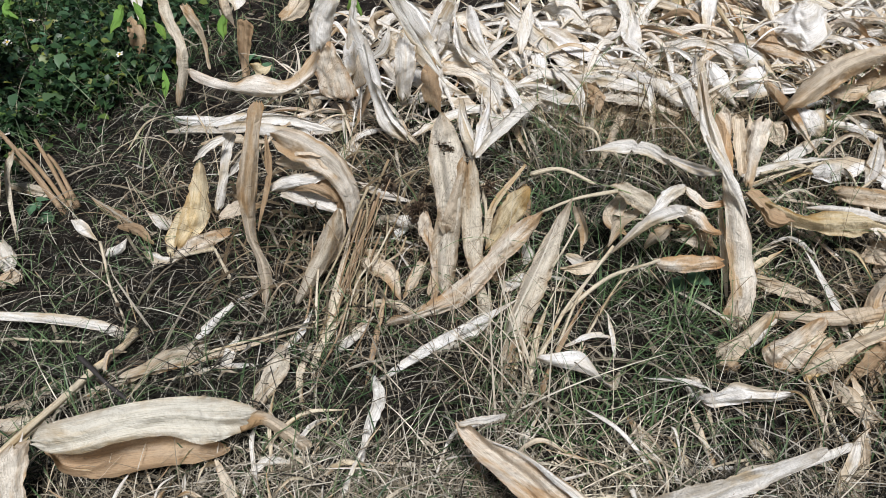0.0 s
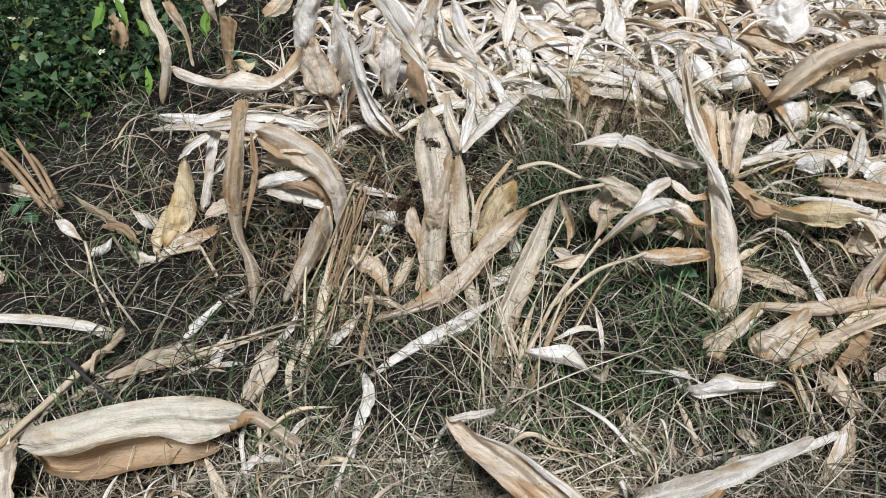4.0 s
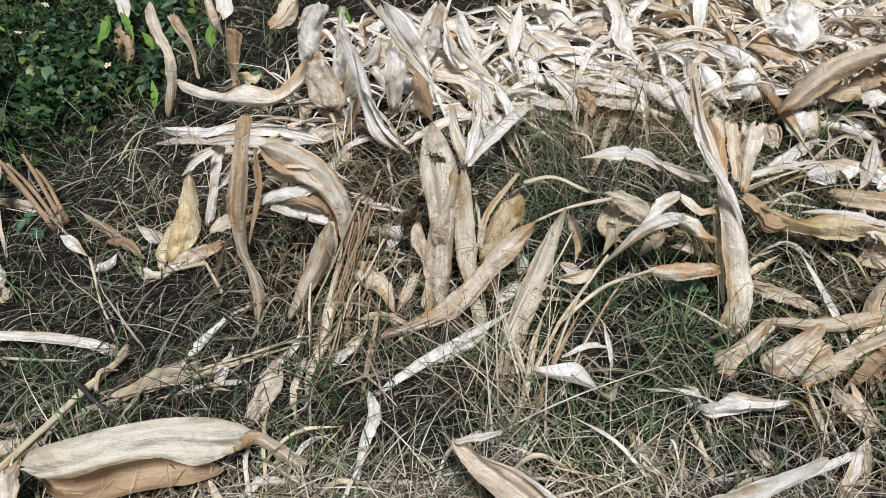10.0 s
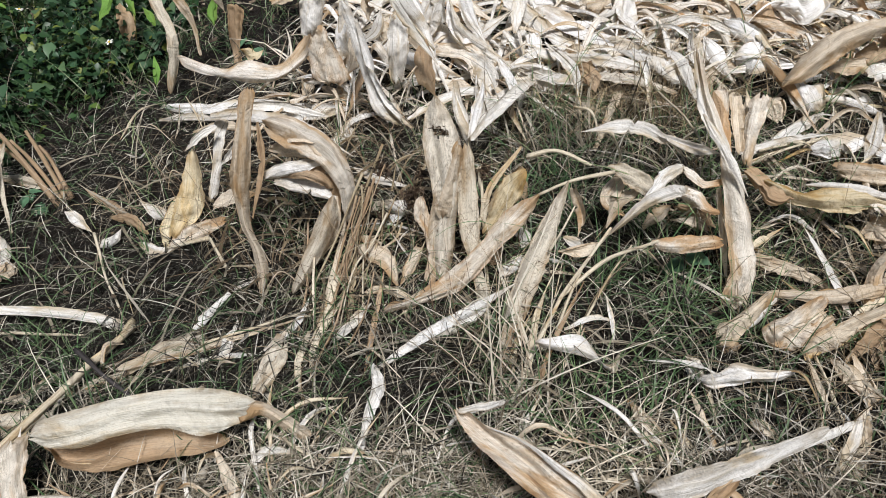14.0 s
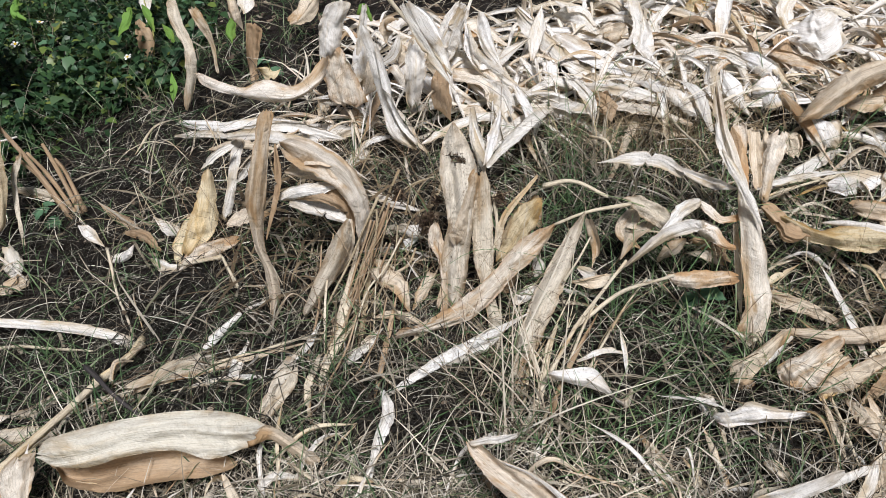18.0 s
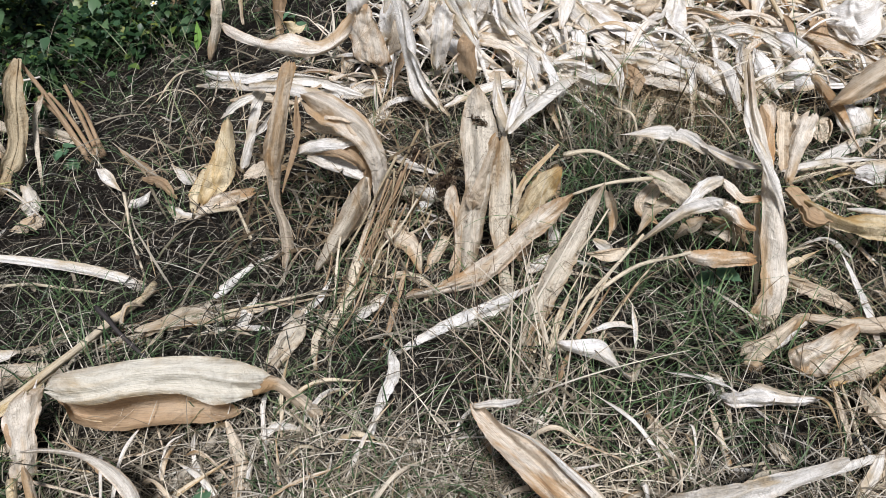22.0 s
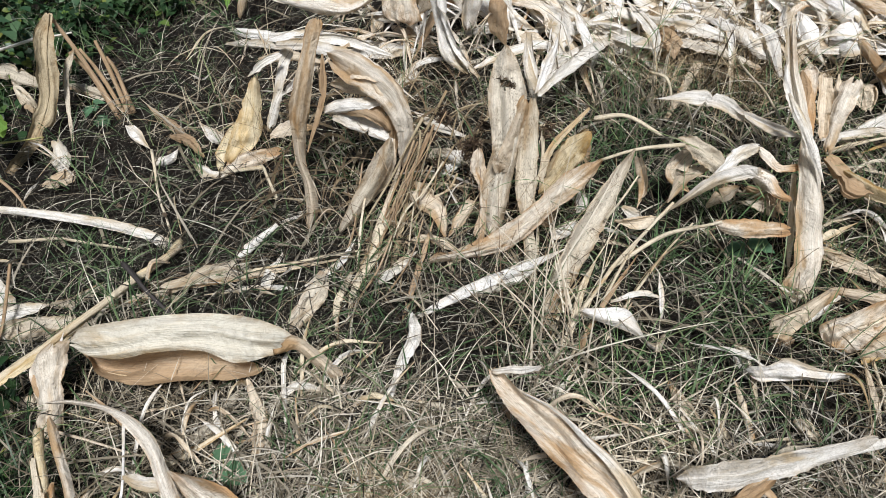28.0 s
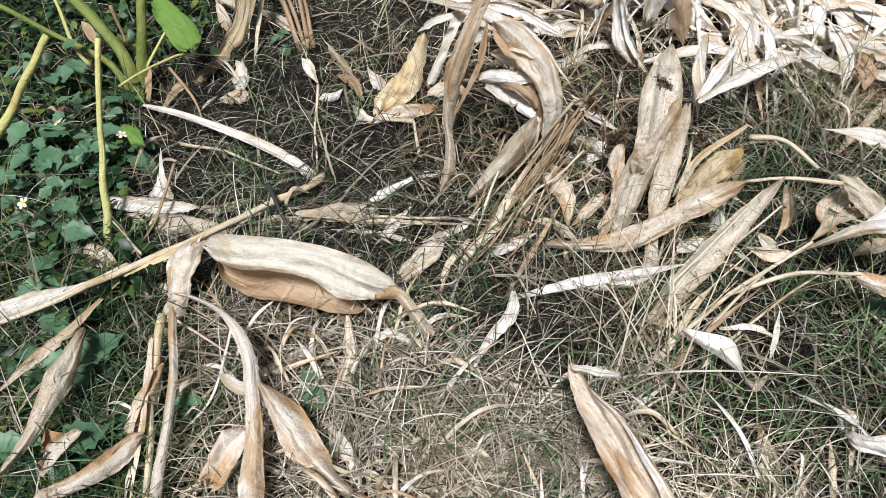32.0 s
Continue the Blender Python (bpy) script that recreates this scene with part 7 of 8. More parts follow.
lone('B', 'l', 0.050, [(0.546, 2.382, 0.189), (0.590, 2.316, 0.196), (0.604, 2.297, 0.155)])
lone('W', 'l', 0.030, [(0.328, 2.412, 0.221), (0.366, 2.264, 0.193), (0.305, 2.167, 0.148)])

# leaves heaped at random in the thick of the pile


def heap_place():
    while True:
        x, y = rnd.uniform(-0.25, 3.1), rnd.uniform(2.4, 5.0)
        fade = min(1, (3.1 - x) / 0.9) * min(1, (5.0 - y) / 1.0)
        if rnd.random() < fade and not (y > 3.0 + 1.3 * max(0, x - 0.45) or x > 1.5 and y < 2.5 + 0.4 * (x - 1.5)):
            return x, y


def heap_points(low, high, lengths, box=None):
    x, y = (rnd.uniform(box[0], box[1]), rnd.uniform(box[2], box[3])) if box else heap_place()
    a, length = rnd.gauss(-0.7, 0.9) + rnd.choice((0, math.pi)), rnd.uniform(*lengths)
    z = slope(x, y) + rnd.uniform(low, high)
    dx, dy = math.cos(a) * length, math.sin(a) * length
    return [(x, y, z), (x + dx * 0.5, y + dy * 0.5, z + rnd.uniform(0, 0.08)), (x + dx, y + dy, slope(x + dx, y + dy) + rnd.uniform(0.0, 0.1))]


for k in range(60):
    lone(rnd.choice("WWWWWWWVVXXTGB"), rnd.choice("lls"), rnd.uniform(0.016, 0.04), heap_points(0.02, 0.11, (0.25, 0.55)))


def heap(name, count, widths, lengths, tones, label, low, high, box=None):
    """Many small leaves of the pile, joined."""
    bm = bmesh.new()
    slots = sorted(set(tones))
    for k in range(count):
        tone = rnd.choice(tones)
        me = blade_mesh(heap_points(low, high, lengths, box), rnd.uniform(*widths), rnd.choice("ls"), LEAF[tone], rnd.uniform(-1.5, 1.5), rnd.uniform(-50, 50), rnd.uniform(-60, 60), 0.2, 16, 8)
        me.polygons.foreach_set("material_index", [slots.index(tone)] * len(me.polygons))
        bm.from_mesh(me)
        bpy.data.meshes.remove(me)
    me = bpy.data.meshes.new(name)
    bm.to_mesh(me)
    bm.free()
    for tone in slots:
        me.materials.append(LEAF[tone])
    return tagged(new(name, me), label, "leaves", kind="stuff")


heap("loose_leaves", 130, (0.016, 0.04), (0.25, 0.55), "WWWWWWWVVXXTGB", "long bleached dry leaves strewn over the heap", 0.02, 0.11)
heap("leaf_heap", 540, (0.010, 0.034), (0.16, 0.45), "WWWWWWVVXXTTGBB", "heap of small bleached dry leaves", 0.0, 0.07)
heap("leaf_shards", 720, (0.005, 0.016), (0.12, 0.42), "WWWWWWTG", "narrow bleached leaf shards in the heap", 0.02, 0.11)

heap("straw_litter", 300, (0.005, 0.022), (0.08, 0.30), "TTSSWWGY", "tan dry leaf scraps tangled in the grass", 0.0, 0.06, (1.0, 2.5, 1.35, 2.9))
heap("leaf_scraps", 190, (0.004, 0.014), (0.06, 0.22), "TTSWWGB", "brown leaf scraps on the thatch", 0.0, 0.03, (-0.45, 0.75, 0.75, 1.2))
heap("scattered_scraps", 150, (0.003, 0.010), (0.06, 0.24), "SSGGWWT", "small dry leaf scraps on the thatch", 0.0, 0.03, (-1.2, 1.3, 1.1, 2.5))

# ---- grass ----
rng = np.random.default_rng(3)


def patches(x, y, scale, seed):
    """Soft uneven patches between 0 and 1."""
    v = 0
    for i in range(4):
        a = seed * 1.7 + i * 2.4
        v = v + np.sin(scale * (1 + 0.6 * i) * (x * np.cos(a) + y * np.sin(a)) + seed * (i + 1))
    return 0.5 + v / 8


def strands(name, n, box, lengths, widths, rise, bend, material, label, lift=(0.0, 0.02), seg=5, seed=1, clump=0.0, keep=None, flat=0.0):
    """Many thin blades that start on the ground, rise and droop."""
    x, y = rng.uniform(box[0], box[1], n), rng.uniform(box[2], box[3], n)
    if clump:
        cx, cy = rng.uniform(box[0], box[1], n // 14), rng.uniform(box[2], box[3], n // 14)
        pick = rng.integers(0, len(cx), n)
        x, y = cx[pick] + rng.normal(0, clump, n), cy[pick] + rng.normal(0, clump, n)
    if keep is not None:
        ok = keep(x, y)
        x, y = x[ok], y[ok]
        n = len(x)
    head = rng.uniform(0, 2 * np.pi, n) + 1.2 * patches(x, y, 6, seed)
    length, width = rng.uniform(*lengths, n), rng.uniform(*widths, n)
    pitch, turn = rng.uniform(*rise, n), rng.uniform(*bend, n)
    sway = rng.normal(0, 0.3, n)
    z = slopes(x, y) + rng.uniform(*lift, n)
    pts = np.zeros((n, seg + 1, 3))
    pos = np.stack([x, y, z], -1)
    pts[:, 0] = pos
    sides = np.zeros((n, seg + 1, 3))
    kink = rng.normal(0, 1, n) * (rng.random(n) < 0.35)
    knee = rng.integers(1, seg, n)
    for k in range(seg + 1):
        s = k / seg
        h = head + sway * s + kink * (k >= knee)
        p = pitch - turn * s
        d = np.stack([np.cos(h) * np.cos(p), np.sin(h) * np.cos(p), np.sin(p)], -1)
        roll = rng.normal(0, 0.5, n) if k == 0 else roll
        sides[:, k] = np.stack([-np.sin(h) * np.cos(roll), np.cos(h) * np.cos(roll), np.sin(roll)], -1)
        if k < seg:
            pts[:, k + 1] = pts[:, k] + d * (length / seg)[:, None]
            floor = slopes(pts[:, k + 1, 0], pts[:, k + 1, 1]) + 0.002 + 0.008 * rng.random(n)
            pts[:, k + 1, 2] = np.maximum(pts[:, k + 1, 2], floor)
    taper = np.array([0.8, 1, 0.95, 0.8, 0.55, 0.12]) if seg == 5 else np.linspace(1, 0.15, seg + 1)
    off = sides * (width[:, None] * taper[None, :] * 0.5)[:, :, None]
    verts = np.stack([pts - off, pts + off], 2).reshape(-1, 3)
    base = (np.arange(n) * (seg + 1) * 2)[:, None] + (np.arange(seg) * 2)[None, :]
    faces = np.stack([base, base + 1, base + 3, base + 2], -1).reshape(-1, 4)
    return tagged(new(name, mesh_of(name, verts, faces, material, True)), label, "grass", kind="stuff")


EDGE_Y, EDGE_X = (0.4, 0.8, 1.15, 1.8, 2.3, 2.7, 2.9, 3.5, 4.6), (-0.22, -0.52, -0.88, -1.42, -1.5, -1.22, -1.02, -1.05, -1.2)
PALE = strand_material("bleached_strips", [(0.0, (0.4, 0.33, 0.25)), (0.4, (0.64, 0.59, 0.50)), (1.0, (0.82, 0.79, 0.72))], 0.65, 0.25)
FRESH = strand_material("fresh_grass", [(0.0, (0.078, 0.156, 0.070)), (0.5, (0.156, 0.265, 0.125)), (1.0, (0.281, 0.359, 0.187))], 0.4, 0.3)
RUST = strand_material("brown_straw", [(0.0, (0.076, 0.054, 0.032)), (0.4, (0.184, 0.142, 0.092)), (0.8, (0.321, 0.264, 0.176)), (1.0, (0.505, 0.459, 0.352))])
NEAR = (-2.6, 2.4, 0.4, 4.6)
# Under-layer whose dark colour paints the shade between the upper blades.
strands("rotten_grass", 30000, NEAR, (0.05, 0.16), (0.0015, 0.004), (-0.1, 0.3), (0.2, 0.8), UNDERSHADE, "lowest thatch on the soil, coloured near-black for the shade under the blades", (-0.01, 0.012), seed=4)
strands("dead_grass", 62000, NEAR, (0.04, 0.19), (0.0014, 0.0034), (-0.1, 0.65), (0.2, 1.3), DEAD, "matted dead grass covering the soil, pale blades among shade-dark ones", (0.0, 0.035),
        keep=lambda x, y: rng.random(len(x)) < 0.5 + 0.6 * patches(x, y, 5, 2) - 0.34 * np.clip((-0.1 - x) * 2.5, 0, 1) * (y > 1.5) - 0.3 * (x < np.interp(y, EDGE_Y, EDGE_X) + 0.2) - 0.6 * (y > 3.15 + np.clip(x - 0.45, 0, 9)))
# Half the stems are coloured almost black as shade between the grey ones.
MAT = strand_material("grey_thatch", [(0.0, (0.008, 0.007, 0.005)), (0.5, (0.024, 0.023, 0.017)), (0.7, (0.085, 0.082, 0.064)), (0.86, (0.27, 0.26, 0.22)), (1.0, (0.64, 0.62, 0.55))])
strands("grey_thatch", 40000, (-1.5, 1.6, 1.05, 2.75), (0.03, 0.13), (0.0013, 0.0031), (-0.05, 0.5), (0.0, 1.0), MAT, "crooked stems of matted thatch, half coloured near-black for shaded gaps", (-0.006, 0.022), seed=51, seg=4,
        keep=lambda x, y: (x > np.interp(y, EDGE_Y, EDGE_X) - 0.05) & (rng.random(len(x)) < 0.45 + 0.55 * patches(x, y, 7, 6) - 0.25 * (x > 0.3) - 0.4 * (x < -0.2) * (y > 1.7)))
strands("straw_grass", 18000, NEAR, (0.08, 0.26), (0.0018, 0.0040), (0.2, 1.1), (0.6, 2.2), STRAW, "pale straw blades arching over the thatch", (0.0, 0.02), seed=2,
        keep=lambda x, y: rng.random(len(x)) < 0.22 + 0.3 * (y < 1.45) + 0.55 * (x > 1.0) + 0.25 * (y < 1.2) - 0.15 * (x < -0.3) * (y > 1.4))

strands("long_straw", 2600, NEAR, (0.16, 0.42), (0.0016, 0.0034), (0.15, 1.1), (0.5, 2.0), PALE, "long bleached grass stems arching over the thatch", (0.0, 0.02), seed=21, seg=8,
        keep=lambda x, y: (rng.random(len(x)) < 0.35 + 0.5 * (x > 0.3)) & (y < 2.6))
strands("long_grass", 2600, NEAR, (0.14, 0.40), (0.0018, 0.0042), (0.4, 1.3), (0.5, 2.0), GREEN, "long fresh grass blades arching over the thatch", (0.0, 0.02), seed=22, seg=8,
        keep=lambda x, y: (rng.random(len(x)) < 0.15 + 0.6 * np.exp(-((x - 0.55) / 0.35) ** 2) + 0.3 * (x > 1.4) * (y < 1.5) + 0.2 * (y < 1.6)) & (y < 2.7) & (patches(x, y, 3.5, 9) > 0.42))
strands("brown_straw", 8500, (0.8, 2.6, 0.9, 2.9), (0.08, 0.3), (0.0014, 0.0034), (0.1, 1.0), (0.4, 2.0), RUST, "tangled brown straw beside the leaf pile", (0.0, 0.06), seed=23, seg=6,
        keep=lambda x, y: rng.random(len(x)) < 0.9 * np.exp(-((x - 1.1) / 0.3) ** 2 - ((y - 1.35) / 0.3) ** 2) + 0.6 * (x > 1.35 + 0.0 * y) * (y > 1.5))
strands("dry_strips", 1300, NEAR, (0.08, 0.34), (0.003, 0.009), (0.0, 0.7), (0.2, 1.4), STRAW, "torn pale strips of dry leaf scattered on the thatch", (0.0, 0.04), seed=12)
strands("pile_strips", 1500, (-0.5, 3.1, 2.3, 5.0), (0.08, 0.34), (0.004, 0.013), (0.0, 0.9), (0.2, 1.8), PALE, "torn bleached strips of leaf in the pile", (0.0, 0.08), seed=13,
        keep=lambda x, y: (y < 3.0 + 1.3 * np.clip(x - 0.45, 0, 9)) & (rng.random(len(x)) < np.clip((3.1 - x) / 0.9, 0, 1) * np.clip((5.0 - y) / 1.0, 0, 1)))


def lush(x, y):
    d = 0.12 + 0.6 * np.exp(-((x - 0.55) / 0.35) ** 2) * (y < 2.4) - 0.1 * (x > 0.95) + 0.3 * (y < 1.5) + 0.5 * patches(x, y, 3, 5) - 0.45 * (y > 2.5) * (x > -0.4)
    return rng.random(len(x)) < d


strands("green_grass", 23000, NEAR, (0.06, 0.22), (0.0018, 0.0040), (0.4, 1.35), (0.6, 2.2), GREEN, "dull green grass blades growing through the thatch", (0.0, 0.01), seed=3, clump=0.035, keep=lush)
strands("coarse_grass", 2200, (1.2, 2.6, 0.4, 1.7), (0.15, 0.38), (0.003, 0.006), (0.5, 1.3), (0.5, 1.8), FRESH, "tall green grass tufts at the edge of the plot", (0.0, 0.01), seed=6, clump=0.05,
        keep=lambda x, y: rng.random(len(x)) < 1.4 * np.exp(-((x - 1.85) / 0.32) ** 2 - ((y - 1.02) / 0.27) ** 2))


TUFTS = [(1.02, 2.12, 14, 0.26), (1.35, 2.41, 12, 0.30), (0.88, 1.95, 12, 0.24), (1.04, 1.82, 14, 0.20), (1.63, 1.73, 16, 0.30), (1.76, 1.82, 16, 0.30), (1.68, 2.13, 12, 0.30), (1.82, 2.25, 12, 0.30), (1.15, 1.56, 14, 0.20), (1.59, 2.10, 12, 0.25), (0.94, 2.65, 10, 0.30), (0.44, 2.31, 12, 0.30), (0.49, 2.19, 12, 0.25), (0.88, 2.62, 9, 0.30), (0.49, 1.88, 10, 0.20), (0.69, 1.78, 12, 0.20), (0.57, 1.60, 14, 0.22), (0.39, 1.26, 14, 0.20), (0.50, 1.29, 14, 0.20), (0.07, 1.52, 8, 0.18), (-0.74, 1.75, 10, 0.16), (-0.36, 1.69, 10, 0.16), (-0.74, 1.49, 8, 0.16), (-0.02, 1.37, 10, 0.16),
         (0.85, 2.75, 9, 0.30), (0.87, 2.24, 14, 0.34), (1.19, 2.19, 16, 0.26), (0.39, 2.47, 10, 0.20), (0.27, 2.78, 8, 0.25), (0.48, 2.01, 16, 0.30), (0.49, 1.80, 18, 0.24), (0.66, 1.82, 16, 0.22), (1.08, 2.04, 12, 0.25), (1.15, 1.83, 14, 0.24), (0.72, 1.52, 18, 0.22), (0.96, 1.65, 16, 0.20), (0.84, 1.45, 20, 0.20), (-0.40, 1.94, 8, 0.15), (-0.26, 1.87, 14, 0.12), (0.53, 1.59, 14, 0.20), (0.03, 1.76, 12, 0.18), (-0.08, 2.22, 8, 0.15), (1.33, 2.38, 12, 0.22), (-0.66, 1.87, 18, 0.10), (-0.84, 1.56, 20, 0.10), (0.63, 1.28, 22, 0.14), (0.48, 1.21, 22, 0.14)]


def grass_tuft(x, y, count, tall, material=FRESH, label="loose tuft of long green grass blades"):
    ob = strands("grass_tuft", count, (x - 0.025, x + 0.025, y - 0.025, y + 0.025), (0.6 * tall, 1.2 * tall), (0.002, 0.0048), (0.9, 1.5), (0.2, 1.5), material, label, (0.0, 0.01), seed=30, seg=8)
    return tagged(ob, label, "grass", "grass tufts", "")


for x, y, count, tall in TUFTS:
    grass_tuft(x, y, count, tall)


def tussock(x, y):
    return rng.random(len(x)) < np.exp(-((x - 0.74) / 0.22) ** 2 - ((y - 2.3) / 0.13) ** 2)


BROWN = strand_material("brown_tussock_grass", [(0.0, (0.068, 0.050, 0.030)), (0.5, (0.230, 0.176, 0.108)), (1.0, (0.621, 0.513, 0.351))])
strands("grass_tussock", 4600, (0.2, 1.3, 1.95, 2.65), (0.12, 0.26), (0.0012, 0.003), (1.0, 1.55), (0.5, 2.6), BROWN, "brown dried grass tussock drooping beside the leaf pile", (0.0, 0.06), seed=7, keep=tussock)
strands("leaf_litter", 9000, (-2.4, 2.3, 0.5, 4.5), (0.012, 0.05), (0.006, 0.016), (-0.2, 0.5), (-0.6, 0.9), LITTER, "crumbled brown leaf litter on the soil", (0.0, 0.03), seed=8,
        keep=lambda x, y: rng.random(len(x)) < 0.12 + 0.88 * ((y > 3.1 + np.clip(x - 0.45, 0, 9)) & (x > -1.0)))

TWIG = strand_material("dry_tendrils", [(0.0, (0.05, 0.034, 0.022)), (0.5, (0.16, 0.11, 0.07)), (0.8, (0.36, 0.29, 0.2)), (1.0, (0.6, 0.54, 0.42))])
strands("dry_tendrils", 650, (-0.7, 1.4, 1.35, 2.3), (0.22, 0.55), (0.0012, 0.0026), (0.7, 1.5), (0.8, 3.4), TWIG, "thin crooked dry tendrils climbing among the withered leaves", (0.0, 0.03), seed=52, seg=14, clump=0.05)
strands("pale_stems", 40, (0.26, 0.42, 1.18, 1.42), (0.2, 0.45), (0.003, 0.007), (0.8, 1.3), (-0.1, 1.0), PALE, "bundle of pale dry stems beside the drooping leaves", (0.0, 0.02), seed=54, seg=8)

DARK = strand_material("withered_flowers", [(0.0, (0.02, 0.014, 0.01)), (0.6, (0.07, 0.045, 0.03)), (1.0, (0.2, 0.15, 0.1))])


def withered_head(x, y, z, size):
    """A dark shrivelled flower head."""
    n = 90
    o = np.array([x, y, z]) + rng.normal(0, size * 0.4, (n, 3)) * (1, 1, 0.8)
    a, b = rng.normal(0, 1, (n, 3)), rng.normal(0, 1, (n, 3))
    a, b = a / np.linalg.norm(a, axis=1)[:, None] * size * 0.55, b / np.linalg.norm(b, axis=1)[:, None] * size * 0.12
    verts = np.stack([o - a - b * 0.3, o - b, o + a, o + b], 1).reshape(-1, 3)
    faces = np.arange(4 * n).reshape(-1, 4)
    return tagged(new("withered_flower_head", mesh_of("withered_flower_head", verts, faces, DARK)), "dark shrivelled flower head on a dry stalk", "flower head", "withered heads")


withered_head(0.054, 1.770, 0.278, 0.022)
withered_head(0.020, 1.766, 0.228, 0.020)
withered_head(0.128, 1.751, 0.228, 0.024)
withered_head(0.140, 1.808, 0.230, 0.018)
withered_head(0.112, 1.753, 0.188, 0.018)
withered_head(0.290, 1.819, 0.231, 0.020)
withered_head(0.192, 1.762, 0.388, 0.014)
withered_head(0.211, 1.758, 0.378, 0.012)
withered_head(0.690, 2.315, 0.176, 0.024)
withered_head(0.756, 2.326, 0.176, 0.020)
withered_head(0.602, 2.365, 0.178, 0.016)
withered_head(0.413, 2.272, 0.204, 0.014)
withered_head(0.109, 1.793, 0.180, 0.020)
withered_head(-0.359, 1.656, 0.017, 0.014)
withered_head(0.916, 1.324, 0.036, 0.014)
withered_head(0.031, 1.788, 0.129, 0.020)

strands("bleached_straw", 1900, (-0.3, 0.9, 0.7, 1.2), (0.06, 0.22), (0.0014, 0.003), (0.1, 1.0), (0.4, 2.0), PALE, "bleached straw in front of the dry leaves", (0.0, 0.035), seed=16, keep=lambda x, y: x > np.interp(y, EDGE_Y, EDGE_X) + 0.1)
strands("fine_straw", 3600, (-0.6, 1.0, 0.7, 1.2), (0.06, 0.22), (0.0012, 0.0028), (0.1, 1.0), (0.4, 2.0), STRAW, "pale fine straw in front of the dry leaves", (0.0, 0.03), seed=15, keep=lambda x, y: x > np.interp(y, EDGE_Y, EDGE_X) + 0.1)

strands("rusty_straw", 500, (0.02, 0.24, 0.86, 1.02), (0.05, 0.16), (0.002, 0.006), (0.0, 0.7), (0.2, 1.8), RUST, "rust-brown straw and torn leaf on the thatch", (0.0, 0.04), seed=56, seg=6)
strands("weed_grass", 3600, (-3.4, -0.6, 0.5, 4.6), (0.14, 0.36), (0.0012, 0.003), (0.6, 1.4), (0.3, 1.7), STRAW, "thin dry grass stems among the weeds", (0.0, 0.03), seed=31, seg=7,
        keep=lambda x, y: (x < np.interp(y, EDGE_Y, EDGE_X) + 0.15) & (rng.random(len(x)) < 0.6))

strands("weed_blades", 1800, (-3.0, -0.8, 1.8, 4.6), (0.16, 0.36), (0.002, 0.0045), (0.7, 1.4), (0.3, 1.8), GREEN, "long green grass blades growing through the weeds", (0.0, 0.02), seed=55, seg=7, clump=0.06,
        keep=lambda x, y: x < np.interp(y, EDGE_Y, EDGE_X) + 0.1)

# ---- weeds ----


def foliage(name, n_stems, per_stem, sizes, tall, box, label, fringe=0.08, seed=0, keep=None, material=None):
    """Low leafy weeds: each stem carries small ovate leaves, folded along the middle."""
    x, y = rng.uniform(box[0], box[1], n_stems), rng.uniform(box[2], box[3], n_stems)
    ok = x < np.interp(y, EDGE_Y, EDGE_X) + rng.normal(0, fringe, n_stems)
    if keep is not None:
        ok &= keep(x, y)
    x, y = x[ok], y[ok]
    n = len(x)
    h = rng.uniform(*tall, n) * (0.55 + 0.9 * patches(x, y, 4, 3 + seed))
    lean = rng.normal(0, 0.25, (n, 2))
    k = n * per_stem
    s = rng.uniform(0.15, 1.0, (n, per_stem))
    px = (x[:, None] + lean[:, :1] * h[:, None] * s).ravel() + rng.normal(0, 0.022, k)
    py = (y[:, None] + lean[:, 1:] * h[:, None] * s).ravel() + rng.normal(0, 0.022, k)
    pz = slopes(px, py) + (h[:, None] * s).ravel()
    a, tip, side = rng.uniform(0, 6.28, k), rng.normal(-0.25, 0.4, k), rng.normal(0, 0.45, k)
    size = rng.uniform(*sizes, k)
    d = np.stack([np.cos(a) * np.cos(tip), np.sin(a) * np.cos(tip), np.sin(tip)], -1)
    q = np.stack([-np.sin(a) * np.cos(side), np.cos(a) * np.cos(side), np.sin(side)], -1)
    up = np.cross(d, q)
    o = np.stack([px, py, pz], -1)
    wide = rng.uniform(0.26, 0.4, k)
    rows = [(0, 0, 0), (0.33, -1, 0.12), (0.36, 0, 0), (0.33, 1, 0.12), (0.70, -0.72, 0.06), (0.72, 0, -0.05), (0.70, 0.72, 0.06), (1.0, 0, -0.16)]
    verts = np.stack([o + d * (size * f)[:, None] + q * (size * wide * w)[:, None] + up * (size * z)[:, None] for f, w, z in rows], 1).reshape(-1, 3)
    b = (np.arange(k) * 8)[:, None, None]
    faces = (b + np.array([[0, 3, 2, 1], [1, 2, 5, 4], [3, 6, 5, 2], [4, 5, 6, 7]])[None]).reshape(-1, 4)
    return tagged(new(name, mesh_of(name, verts, faces, material or WEED, True)), label, "weeds", kind="stuff")


foliage("weed_thicket", 3400, 10, (0.018, 0.05), (0.06, 0.2), (-3.6, -0.5, 2.0, 4.8), "thicket of low dark green weeds")
foliage("weed_patch", 1500, 8, (0.02, 0.055), (0.03, 0.14), (-2.8, -0.3, 0.4, 2.3), "patch of green weeds beside the dry leaves", 0.07, 4,
        lambda x, y: (y > 1.05) | (rng.random(len(x)) < 0.25) & (x < np.interp(y, EDGE_Y, EDGE_X) - 0.05))
